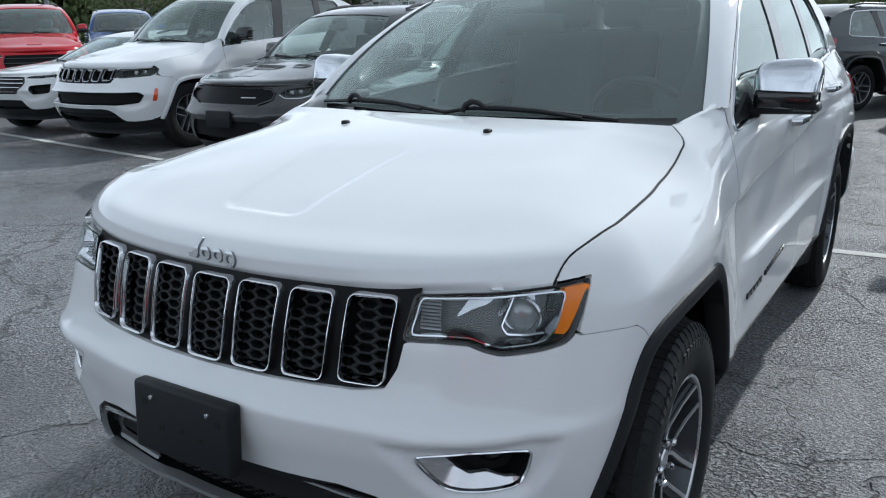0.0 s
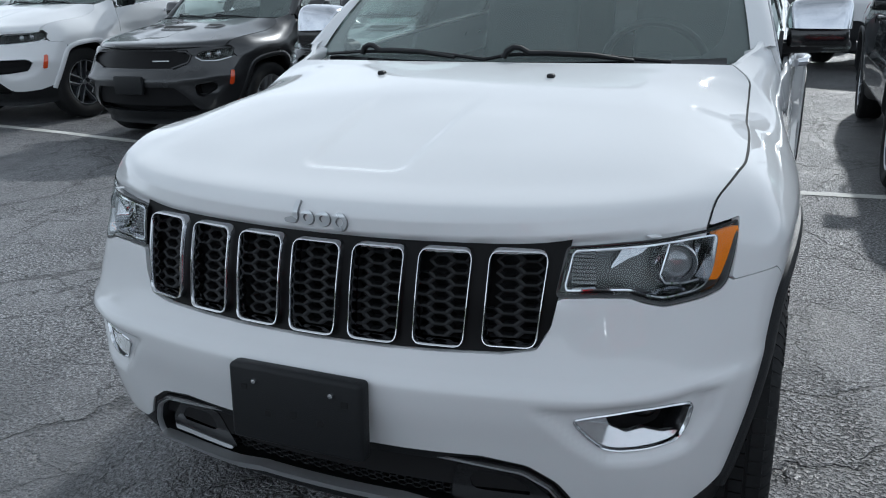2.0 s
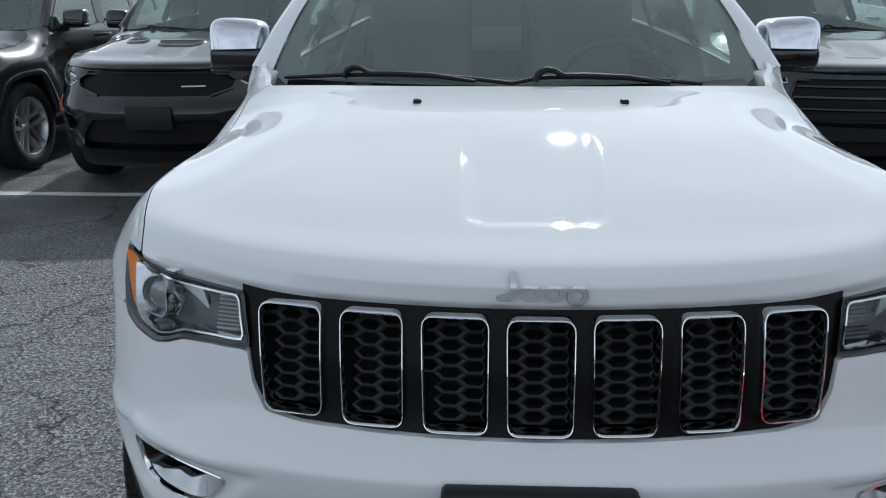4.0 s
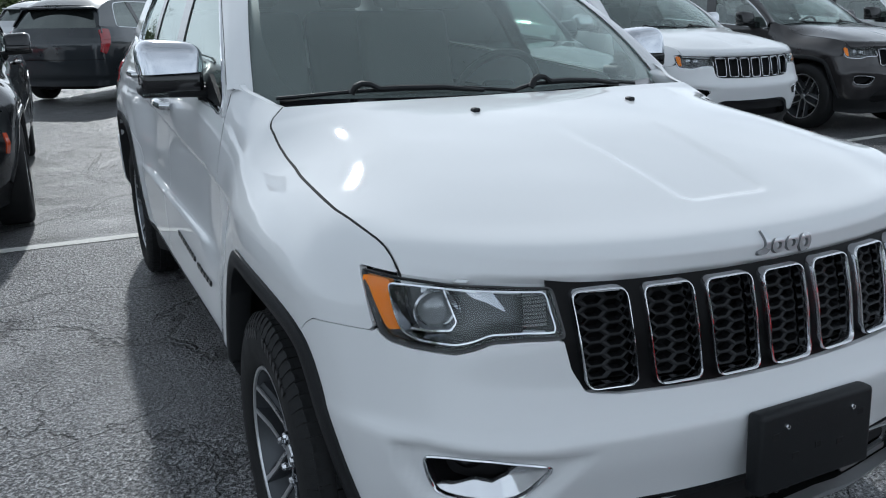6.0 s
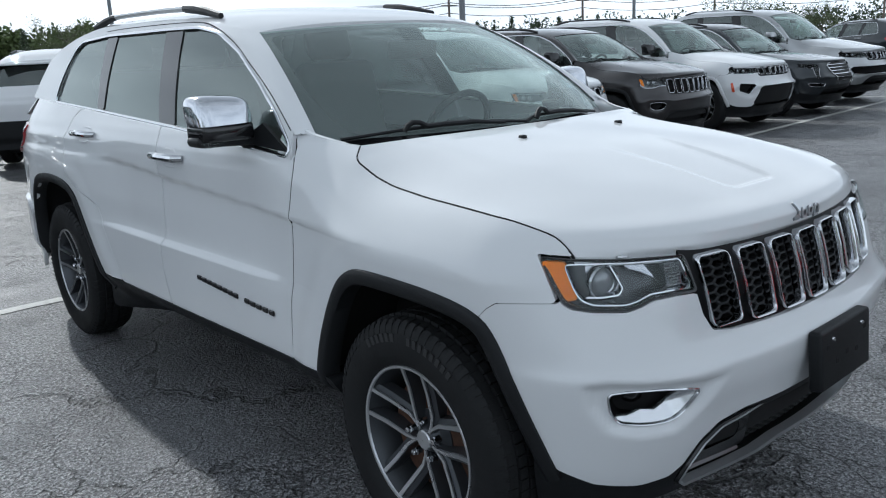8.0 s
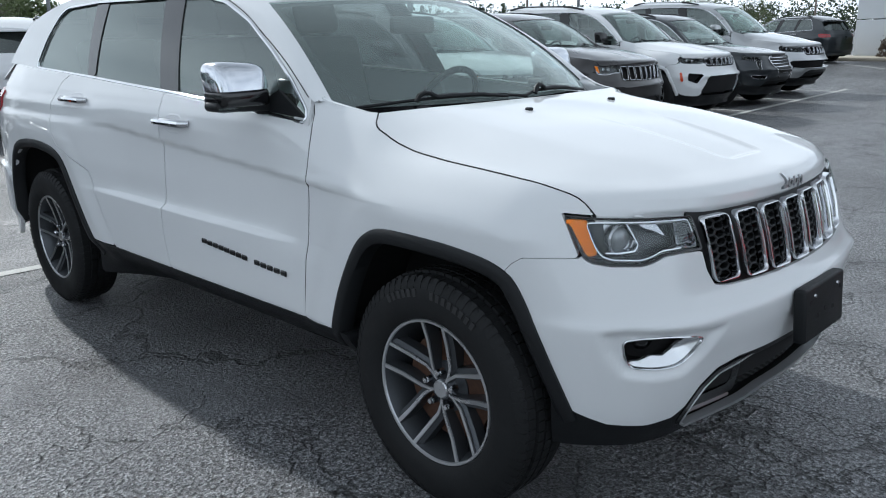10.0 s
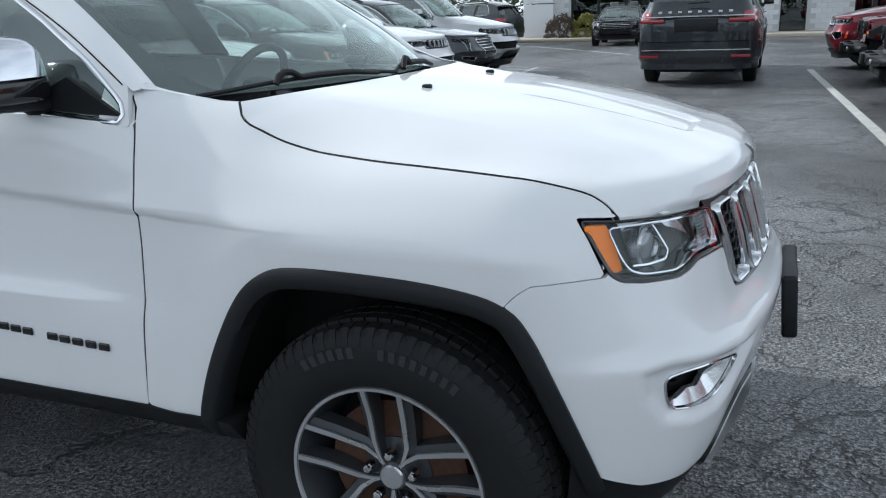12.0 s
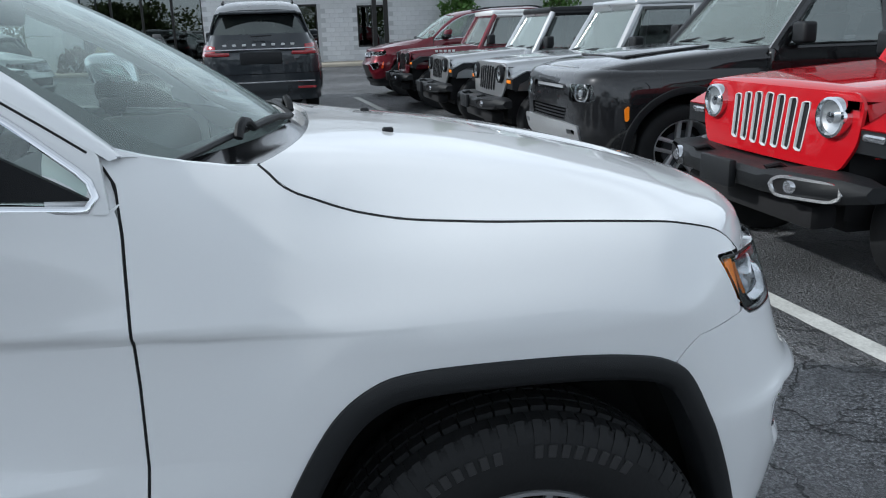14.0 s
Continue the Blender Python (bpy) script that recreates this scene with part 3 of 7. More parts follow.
def poly_region(*cuts, keep=None, gap=0.0):
    """Inside the polygon keep (less gap), outside all cuts."""
    def sdf(u, v):
        d = poly_sdf(u, v, keep) - gap if keep is not None else np.full(np.shape(u), 1e3)
        for c in cuts:
            d = np.minimum(d, -poly_sdf(u, v, c) - gap)
        return d
    return sdf


def sweep(name, fn, path, section, material, parent, closed=True, label="", inward=1, caps=True):
    """A moulding on a surface: section points (inset, lift) carried along path (u, v)."""
    p = np.asarray(path, float)
    if closed:
        t = np.roll(p, -1, axis=0) - np.roll(p, 1, axis=0)
    else:
        t = np.gradient(p, axis=0)
    t /= np.linalg.norm(t, axis=1)[:, None] + 1e-12
    area = np.sum(p[:, 0] * np.roll(p[:, 1], -1) - np.roll(p[:, 0], -1) * p[:, 1])
    s = (1 if area > 0 else -1) * inward
    nrm = np.stack([-t[:, 1], t[:, 0]], 1) * s
    k, n = len(section), len(p)
    verts = np.concatenate([fn(p[:, 0] + nrm[:, 0] * a, p[:, 1] + nrm[:, 1] * a, b) for a, b in section])
    faces = []
    for j in range(k - 1):
        for i in range(n if closed else n - 1):
            i2 = (i + 1) % n
            faces.append([j * n + i, j * n + i2, (j + 1) * n + i2, (j + 1) * n + i])
    if not closed and caps:
        faces.append([j * n for j in range(k)])
        faces.append([j * n + n - 1 for j in range(k)][::-1])
    j = k // 2 - 1
    out = fn(p[:1, 0], p[:1, 1], .01)[0] - fn(p[:1, 0], p[:1, 1], 0.)[0]
    votes = 0
    for i in range(0, n - 1, max(1, n // 20)):
        f = faces[j * (n if closed else n - 1) + i]
        votes += np.sign(np.cross(verts[f[1]] - verts[f[0]], verts[f[3]] - verts[f[0]]) @ out)
    bm = bmesh.new()
    vs = [bm.verts.new(v) for v in verts]
    for f in faces:
        try:
            bm.faces.new([vs[i] for i in f])
        except ValueError:
            pass
    bmesh.ops.recalc_face_normals(bm, faces=bm.faces)
    return part(name, bm, material, parent, label, smooth=50)


def grid_mesh(name, P, material, parent, label="", outward=None):
    """A smooth sheet from an array of points (n, m, 3)."""
    n, m = P.shape[:2]
    faces = [[i * m + j, (i + 1) * m + j, (i + 1) * m + j + 1, i * m + j + 1] for i in range(n - 1) for j in range(m - 1)]
    V = P.reshape(-1, 3)
    if outward is not None:
        f = faces[len(faces) // 2]
        if np.cross(V[f[1]] - V[f[0]], V[f[3]] - V[f[0]]) @ np.asarray(outward, float) < 0:
            faces = [g[::-1] for g in faces]
    return mesh_ob(name, V, faces, material, parent, label)


# ---- sport utility vehicles ----
def qa(poly):
    """(y, z) points of the side as (q, z)."""
    return [(float(q_of_y(y)), z) for y, z in poly]


def shrink(poly, k, c):
    return [(c[0] + (a - c[0]) * k, c[1] + (b - c[1]) * k) for a, b in poly]


LAMP = [(.970, .956), (.875, .949), (.775, .946), (.646, .943), (.510, .936), (.501, .892), (.491, .844), (.578, .848), (.650, .846), (.688, .834), (.728, .826),
        (.826, .828), (.878, .835), (.903, .848), (.924, .88), (.948, .919)]
FOG = [(.786, .628), (.778, .640), (.735, .646), (.655, .645), (.570, .633), (.536, .624), (.536, .612), (.562, .582), (.594, .555), (.625, .547), (.685, .548), (.752, .558), (.768, .569), (.780, .592)]
GRILLE = [(-.3, .730), (.175, .732), (.40, .738), (.462, .748), (.486, .79), (.505, .88), (.524, .950), (.272, .944), (-.3, .944)]
LOW_EDGE = [(-.3, .520), (.20, .520), (.36, .524), (.449, .509), (.505, .472), (.55, .412), (.60, .385), (.69, .378), (.82, .390), (.914, .423), (.95, .446)]
ARCH_UP = [(float(q_of_y(-.37)), .50), (float(q_of_y(-.32)), .70), (1.110, .802), (1.087, .825), (1.060, .843), (1.0, .846)]
NOSE_TOP = [(.913, .848), (.970, .960), (.875, .952), (.646, .947), (.51, .940), (.272, .934), (-.3, .931)]
MOUTH = [(-.3, .494), (.36, .500), (.44, .488), (.488, .455), (.525, .40), (.545, .352), (.40, .352), (-.3, .352)]
BELT_Y, BELT_Z = [.56, .635, .97, 1.53, 2.37, 3.14, 3.7], [1.125, 1.127, 1.150, 1.187, 1.229, 1.264, 1.285]
DLO = [(.64, 1.131), (.97, 1.156), (1.53, 1.193), (2.37, 1.235), (3.15, 1.268), (3.09, 1.42), (3.01, 1.535), (2.94, 1.565), (2.56, 1.580), (1.85, 1.574), (1.527, 1.567),
       (1.329, 1.537), (1.119, 1.463), (.912, 1.355), (.756, 1.256), (.645, 1.165)]
WIN_1 = [(.66, 1.14), (.97, 1.161), (1.53, 1.197), (1.69, 1.567), (1.527, 1.562), (1.329, 1.531), (1.122, 1.456), (.916, 1.348), (.762, 1.25), (.655, 1.166)]
WIN_2 = [(1.665, 1.206), (2.365, 1.240), (2.45, 1.574), (1.845, 1.570)]
WIN_3 = [(2.435, 1.243), (3.138, 1.273), (3.083, 1.412), (3.005, 1.530), (2.94, 1.558), (2.57, 1.574)]
PILLARS = [[(1.52, 1.192), (1.675, 1.200), (1.855, 1.574), (1.68, 1.570)], [(2.355, 1.236), (2.445, 1.240), (2.58, 1.578), (2.44, 1.578)]]

FACES = {
    "seven": dict(lamp=LAMP, grille=GRILLE, slots=(.1385, .0590, .921, .739), openings=[FOG], low=MOUTH, ring=True),
    "durango": dict(lamp=[(.955, .935), (.80, .925), (.62, .90), (.60, .86), (.66, .825), (.80, .82), (.91, .845)], grille=[(-.3, .925), (.50, .915), (.57, .875), (.54, .815), (.40, .765), (-.3, .765)],
                    slots=None, openings=[[(.60, .62), (.76, .64), (.78, .58), (.66, .50), (.60, .53)]], low=[(-.3, .60), (.42, .60), (.52, .50), (.60, .36), (-.3, .36)], ring=False),
    "wagoneer": dict(lamp=[(.955, .940), (.80, .936), (.50, .930), (.48, .84), (.60, .835), (.86, .85), (.92, .875)], grille=[(-.3, .940), (.49, .936), (.465, .79), (-.3, .785)],
                     slots=(.137, .056, .925, .802), openings=[[(-.3, .70), (.76, .70), (.80, .67), (.76, .585), (.60, .565), (-.3, .56)]], low=[(-.3, .47), (.5, .47), (.56, .36), (-.3, .36)], ring=True),
    "gcl": dict(lamp=[(.955, .940), (.80, .934), (.50, .928), (.48, .855), (.62, .845), (.86, .85), (.92, .875)], grille=[(-.3, .938), (.49, .934), (.46, .805), (-.3, .80)],
                slots=(.137, .054, .925, .815), openings=[[(.58, .70), (.80, .72), (.80, .61), (.66, .56)]], low=[(-.3, .68), (.48, .67), (.58, .44), (.50, .38), (-.3, .38)], ring=True),
    "shield": dict(lamp=[(.955, .93), (.80, .915), (.62, .90), (.60, .84), (.66, .65), (.70, .65), (.72, .82), (.90, .86)], grille=[(-.3, .925), (.38, .92), (.43, .86), (.27, .60), (-.3, .56)],
                   slots=None, bars=6, openings=[[(.52, .56), (.80, .58), (.78, .52), (.56, .50)]], low=[(-.3, .46), (.5, .46), (.56, .36), (-.3, .36)], ring=True),
    "chevy": dict(lamp=[(.955, .935), (.80, .92), (.56, .90), (.55, .87), (.75, .86), (.92, .88)], grille=[(-.3, .90), (.50, .895), (.54, .80), (.47, .62), (-.3, .60)],
                  slots=None, bars=4, openings=[[(.62, .74), (.86, .76), (.84, .62), (.66, .60)]], low=[(-.3, .52), (.5, .52), (.56, .38), (-.3, .38)], ring=False),
}


def warp_of(ys, yt, zs, zt, sx):
    """A smooth restretching of the base body to another length, height and width."""
    def w(P):
        P = np.asarray(P, float)
        return np.stack([P[..., 0] * sx, pchip(P[..., 1], ys, yt), pchip(P[..., 2], zs, zt)], -1)
    return w


def size_warp(front, rear, base, width, hood_z, roof_z, screen=0.0):
    """Overhangs, wheelbase, half width, hood and roof heights."""
    ys = [-3, -.76, -.45, .42, 1.04, 2.47, 3.38, 3.9, 6]
    yt = [-front - 2.2, -front, -.45, .42, 1.04 + screen, base - .45, base + .46, base + rear, base + rear + 2]
    zs = [-1, 0, .40, .875, 1.17, 1.62, 3]
    zt = [-1, 0, .40, .885 * (1 + (hood_z - 1.17) * .45), hood_z, roof_z - .04, roof_z + 1.4]
    return warp_of(ys, yt, zs, zt, width / .90)


def wheel_set(car, places, R, hi, face_mat, body_mat, rim_r):
    """Four wheels that share their meshes: tyre, rim, spokes, disc, cap, nuts."""
    n = 96 if hi else 36
    tyre_prof = [(rim_r - .012, .02), (rim_r + .002, .086), (rim_r + .012, .097), (rim_r + .045, .107), (rim_r + .085, .106), (R - .045, .102), (R - .030, .097), (R - .016, .086), (R - .011, .074), (R - .011, -.085),
                 (R - .018, -.10), (R - .040, -.112), (rim_r + .055, -.118), (rim_r + .01, -.105), (rim_r - .012, -.05)]
    bm = lathe([(r, x) for r, x in tyre_prof], n)
    if hi:
        # tread: shoulder lugs and ribs
        blocks = 72
        tyre, bm = bm, bmesh.new()
        for i in range(blocks):
            a0 = 2 * math.pi * i / blocks
            for row, (x0, x1, w, skew) in enumerate(((.056, .086, .84, .0), (.022, .050, .86, .5), (-.016, .016, .88, .25), (-.050, -.022, .86, .5), (-.090, -.056, .84, .0))):
                a = a0 + skew * 2 * math.pi / blocks
                b = a + w * 2 * math.pi / blocks
                top = R - (.006 if abs(x0 + x1) / 2 > .065 else 0)
                vs = []
                for r, inset in ((R - .012, 0), (top - .001, .001)):
                    for aa, xx in ((a, x0), (b, x0), (b, x1), (a, x1)):
                        rr = r - (.004 if abs(xx) > .08 else 0)
                        sg = (1 if xx == x0 else -1) * inset
                        vs.append(bm.verts.new((xx + sg, rr * math.cos(aa), rr * math.sin(aa))))
                for f in ((4, 5, 6, 7), (0, 1, 5, 4), (1, 2, 6, 5), (2, 3, 7, 6), (3, 0, 4, 7)):
                    bm.faces.new([vs[j] for j in f])
        # shoulder ridges down the sidewall
        for i in range(blocks):
            a, b = 2 * math.pi * (i + .1) / blocks, 2 * math.pi * (i + .62) / blocks
            for s in (1, -1):
                ends = ((R - .009, .084), (R - .022, .0945), (R - .044, .1035))
                vs = [bm.verts.new((s * (xx - dd), rr * math.cos(aa), rr * math.sin(aa))) for dd in (0, .008) for rr, xx in ends for aa in (a, b)]
                for f in ((0, 1, 3, 2), (2, 3, 5, 4), (6, 7, 1, 0), (4, 5, 11, 10), (0, 2, 8, 6), (2, 4, 10, 8), (1, 3, 9, 7), (3, 5, 11, 9)):
                    bm.faces.new([vs[j] for j in f])
        bmesh.ops.recalc_face_normals(bm, faces=bm.faces)
        tread, bm = bm, tyre
    first = part("wheel", bm, M_RUBBER, None, "black rubber tyre on its alloy wheel", smooth=40)
    if hi:
        tagged(part("tread", tread, M_RUBBER, first, smooth=40), "moulded tread blocks of the tyre", kind="stuff")
    rim = lathe([(rim_r - .003, .088), (rim_r - .008, .076), (rim_r - .016, .05), (rim_r - .03, -.02), (rim_r - .03, -.11)], n)
    part("rim", rim, body_mat, first, smooth=45)
    part("rim_lip", lathe([(rim_r - .006, .087), (rim_r - .004, .092), (rim_r + .003, .093), (rim_r + .007, .087)], n), face_mat, first, smooth=45)
    disc = lathe([(.055, .018), (.165, .018), (.168, .0), (.165, -.01), (.05, -.01)], n // 2)
    part("brake_disc", disc, M_RUST if hi else M_ALLOY, first)
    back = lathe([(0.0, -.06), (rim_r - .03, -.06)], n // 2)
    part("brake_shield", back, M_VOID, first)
    hub = lathe([(.001, .052), (.034, .050), (.046, .030), (.080, .022), (.082, .0)], n // 2)
    part("hub", hub, body_mat, first)
    cap = lathe([(.001, .062), (.026, .061), (.029, .057), (.029, .045)], n // 3)
    part("centre_cap", cap, face_mat, first)
    sp, spf = bmesh.new(), bmesh.new()
    for s in (-1, 1):
        # paired bars run beside the radius and close up on the neighbouring pair at the hub
        for bmx, half, dx in ((sp, .0125, 0.0), (spf, .0058, .0030)):
            rows = []
            for r, off, x, wd in ((.027, .019, .052, .62), (.045, .029, .052, .7), (.078, .039, .053, .9), (.15, .040, .066, 1.0), (rim_r - .006, .043, .086, 1.05)):
                o = s * off
                ha, hb = (half * wd, half * wd) if bmx is spf else ((half * wd * (1.7 if s > 0 else .75)), half * wd * (.75 if s > 0 else 1.7))
                dip = .010 if bmx is sp else 0.0
                rows.append([bmx.verts.new((x + dx - (dip if s < 0 else 0), o - hb, r)), bmx.verts.new((x + dx - (dip if s > 0 else 0), o + ha, r)), bmx.verts.new((x - .045 if bmx is sp else x - .002, o + ha * 1.1, r)), bmx.verts.new((x - .045 if bmx is sp else x - .002, o - hb * 1.1, r))])
            for a, b in zip(rows[:-1], rows[1:]):
                for j in range(4):
                    bmx.faces.new((a[j], a[(j + 1) % 4], b[(j + 1) % 4], b[j]))
            bmx.faces.new(rows[0])
            bmx.faces.new(rows[-1][::-1])
    for bmx in (sp, spf):
        bmesh.ops.recalc_face_normals(bmx, faces=bmx.faces)
    if hi:
        a = part("spoke", sp, body_mat, first, smooth=30)
        b = part("spoke_face", spf, face_mat, first, "bright machined spoke face", smooth=30)
        nut = part("wheel_nut", lathe([(.001, .074), (.008, .073), (.011, .066), (.011, .045)], 8), M_CHROME, first)
        nut.matrix_basis = Matrix.Translation((0, 0, .057))
        for i in range(1, 5):
            for o in (a, b, nut):
                c = o.copy()
                scene.collection.objects.link(c)
                c.parent = first
                c.matrix_basis = pose(0, 0, 0, 72 * i) @ o.matrix_basis
        # raised plain bars where the maker's lettering runs
        bar = None
        for i in range(16):
            if i in (8, 9):
                continue
            if bar is None:
                bar = c = part("sidewall_mark", box((-.003, -.0075, -.012), (.0022, .0075, .012), .001, 1), M_MARK, first, smooth=30)
            else:
                c = bar.copy()
                scene.collection.objects.link(c)
                c.parent = first
            c.matrix_basis = Matrix.Rotation(radians(-34 + i * 4.4), 4, "X") @ Matrix.Translation((.1055, 0, rim_r + .088))
    else:
        for bmx in (sp, spf):
            base = list(bmx.verts) + list(bmx.edges) + list(bmx.faces)
            for i in range(1, 5):
                r = bmesh.ops.duplicate(bmx, geom=base)
                bmesh.ops.rotate(bmx, verts=[g for g in r["geom"] if isinstance(g, bmesh.types.BMVert)], cent=(0, 0, 0), matrix=Matrix.Rotation(radians(72 * i), 3, "X"))
        part("spoke_star", sp, body_mat, first, smooth=30)
        part("spoke_star_face", spf, face_mat, first, smooth=30)
    for i, (x, y) in enumerate(places):
        m = Matrix.Translation((x, y, R - .003)) @ Matrix.Rotation(math.pi if x < 0 else 0, 4, "Z") @ Matrix.Rotation(radians((13, 50, 31, 77)[i]) if hi else radians(40 * i), 4, "X")
        if hi and i == 1:
            m = Matrix.Translation((x, y, R - .003)) @ Matrix.Rotation(math.pi, 4, "Z") @ Matrix.Rotation(radians(0), 4, "X")
        w = first if i == 0 else copy_thing(first, m)
        w.matrix_basis = m
        w.parent = car


def hex_mesh(fn, poly, cell, material, parent, lift, hole=.80, depth=.018):
    """A honeycomb clipped to a polygon on a surface."""
    p = np.asarray(poly)
    lo, hi = p.min(0), p.max(0)
    cw, ch = cell
    verts, faces = [], []
    row = 0
    v = lo[1]
    while v < hi[1] + ch:
        u = lo[0] + (cw * .75 if row % 2 else 0)
        while u < hi[0] + cw:
            if poly_sdf(np.array([u]), np.array([v]), p)[0] > -.004:
                k = len(verts)
                for scale, dl in ((1.0, 0), (hole, -.002), (hole - .08, -depth)):
                    for i in range(6):
                        a = math.pi / 3 * i
                        uu, vv = u + math.cos(a) * cw / 2 * scale, v + math.sin(a) * ch * .577 * scale
                        uu, vv = min(max(uu, lo[0]), hi[0]), min(max(vv, lo[1]), hi[1])
                        verts.append((uu, vv, lift + dl))
                for r in (0, 6):
                    for i in range(6):
                        faces.append([k + r + i, k + r + (i + 1) % 6, k + r + 6 + (i + 1) % 6, k + r + 6 + i])
            u += cw * 1.5
        v += ch * .5
        row += 1
    A = np.array(verts)
    P = fn(A[:, 0], A[:, 1], A[:, 2])
    ob = mesh_ob("grille_mesh", P, faces, material, parent, flat=[slice(None)])
    bm = bmesh.new()
    bm.from_mesh(ob.data)
    bmesh.ops.recalc_face_normals(bm, faces=bm.faces)
    bm.to_mesh(ob.data)
    bm.free()
    return ob


def seat(parent, x, y, z, w=.46):
    s = part("seat", box((x - w / 2, y - .25, z - .10), (x + w / 2, y + .22, z + .06), .05, 3), M_CLOTH, parent, "dark upholstered seat")
    m = Matrix.Translation((x, y + .20, z)) @ Matrix.Rotation(radians(-16), 4, "X")
    part("backrest", box((-w / 2, -.06, 0), (w / 2, .07, .56), .05, 3, m), M_CLOTH, s)
    part("headrest", box((-.13, -.04, .58), (.13, .05, .76), .04, 3, m), M_CLOTH, s)
    return s


def suv(name, label, m, coat, face="seven", hi=False, warp=None, group="cars of the dealer lot", R=.385, wheels=(M_MACHINED, M_ALLOY), mirror_mat=None, flare_mat=M_PLASTIC, chrome=M_CHROME,
        roof_coat=None, base=2.915, track=.765, scoop=False, rear=False, tint=M_TINT, rails=M_GLOSS):
    car = thing(name, label, "car", group, m)
    W = warp or (lambda P: P)
    mirror_mat = mirror_mat or coat
    spec = FACES[face]
    B = lambda q, z, l=0.0: W(body(q, z, l))
    H = lambda u, v, l=0.0: W(hood(u, v, l))
    S = lambda u, v, l=0.0: W(shield(u, v, l))
    T = lambda u, v, l=0.0: W(roof(u, v, l))
    du = .011 if hi else .035
    span = lambda a, b, k=1.0: np.linspace(a, b, max(6, int((b - a) / (du * k))))

    def z_rows(a, b):
        """Heights across the side, closer at the creases."""
        if not hi:
            return span(a, b)
        return np.unique(np.concatenate([span(a, b), np.linspace(.88, .92, 12), np.linspace(.70, .745, 10)]).round(5))

    # shells behind the shut lines; the gaps' shade is put into their black
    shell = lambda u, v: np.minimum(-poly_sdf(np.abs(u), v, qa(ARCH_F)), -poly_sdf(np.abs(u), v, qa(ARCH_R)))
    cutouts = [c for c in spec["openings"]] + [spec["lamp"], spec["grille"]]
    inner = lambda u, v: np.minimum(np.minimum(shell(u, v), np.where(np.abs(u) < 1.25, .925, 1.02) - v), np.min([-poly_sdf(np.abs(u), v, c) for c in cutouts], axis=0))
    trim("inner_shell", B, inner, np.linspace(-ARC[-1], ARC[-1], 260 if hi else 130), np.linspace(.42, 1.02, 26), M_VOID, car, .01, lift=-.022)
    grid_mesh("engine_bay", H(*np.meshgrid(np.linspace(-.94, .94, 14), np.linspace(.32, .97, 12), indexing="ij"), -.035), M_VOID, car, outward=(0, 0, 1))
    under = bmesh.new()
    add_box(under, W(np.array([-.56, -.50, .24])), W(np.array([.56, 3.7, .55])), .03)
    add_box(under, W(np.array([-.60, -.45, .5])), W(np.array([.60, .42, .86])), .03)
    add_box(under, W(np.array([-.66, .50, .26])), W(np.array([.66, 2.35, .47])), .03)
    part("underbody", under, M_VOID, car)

    # hood
    trim("hood", H, lambda u, v: np.full(np.shape(u), 1.0), np.linspace(-.9962, .9962, 130 if hi else 40), np.concatenate([np.linspace(.004, .3, 60 if hi else 16), np.linspace(.31, .996, 70 if hi else 18)]), coat, car, .02)
    if scoop:
        for s in (-1, 0, 1):
            uc, vc, w_ = s * .46, .50 if s == 0 else .56, .22 if s == 0 else .10
            ring = rounded([(uc - w_ * .8, vc - .035), (uc + w_ * .8, vc - .035), (uc + w_, vc + .035), (uc - w_, vc + .035)], .03)
            sweep("hood_scoop", H, ring, [(-.035, -.004), (-.012, .012), (0, .014), (.006, .010), (.012, -.012)], coat, car)
            # flat black patch on the hood; the mouth's shade is its colour
            trim("scoop_mouth", H, poly_region(keep=ring), np.linspace(uc - .2, uc + .2, 14), np.linspace(vc - .08, vc + .08, 8), M_VOID, car, .004, lift=.012)
        c = Vector(B(np.array([0.0]), np.array([.62]), .01)[0])
        part("plate_bracket", box(c - Vector((.16, .02, .085)), c + Vector((.16, .02, .085)), .01, 2), M_PLASTIC, car)

    # front cover
    keep = LOW_EDGE + ARCH_UP + NOSE_TOP
    cuts = [spec["lamp"], spec["grille"], spec["low"]] + spec["openings"]
    arch_f = shrink(qa(ARCH_F), .93, (float(q_of_y(-.05)), .40))
    arch_r = shrink(qa(ARCH_R), .93, (float(q_of_y(2.85)), .40))

    def cover(u, v):
        a = np.abs(u)
        d = np.minimum(poly_sdf(a, v, keep) - .0015, -poly_sdf(a, v, arch_f))
        for c in cuts:
            d = np.minimum(d, -poly_sdf(a, v, c) - .0015)
        return d
    us = span(-1.14, 1.14)
    trim("front_bumper", B, cover, us, span(.36, .965, .8), coat, car, .016)
    # black lower apron with the wide mouth
    apron = [(-.3, .530), (.36, .534), (.46, .516), (.52, .474), (.565, .415), (.61, .392), (.69, .386), (.82, .398), (.914, .431), (.98, .47), (.99, .30), (.60, .30), (-.3, .31)]
    if not hi:
        apron = apron[:-3] + [(.99, .24), (.60, .22), (-.3, .23)]
    trim("lower_apron", B, lambda u, v: np.minimum(poly_sdf(np.abs(u), v, apron), -poly_sdf(np.abs(u), v, spec["low"])), us, span(.295 if hi else .215, .56, .8), M_PLASTIC, car, .05, lift=-.006)
    inside = [(-.3, .55), (.8, .55), (.8, .30), (-.3, .30)]
    if face != "seven":
        inside = [(-.3, .70), (.8, .70), (.8, .30), (-.3, .30)]
    trim("lower_grille", B, lambda u, v: poly_sdf(np.abs(u), v, inside), span(-.8, .8, 3), span(.3, .7, 3), M_VOID, car, .01, lift=-.09)
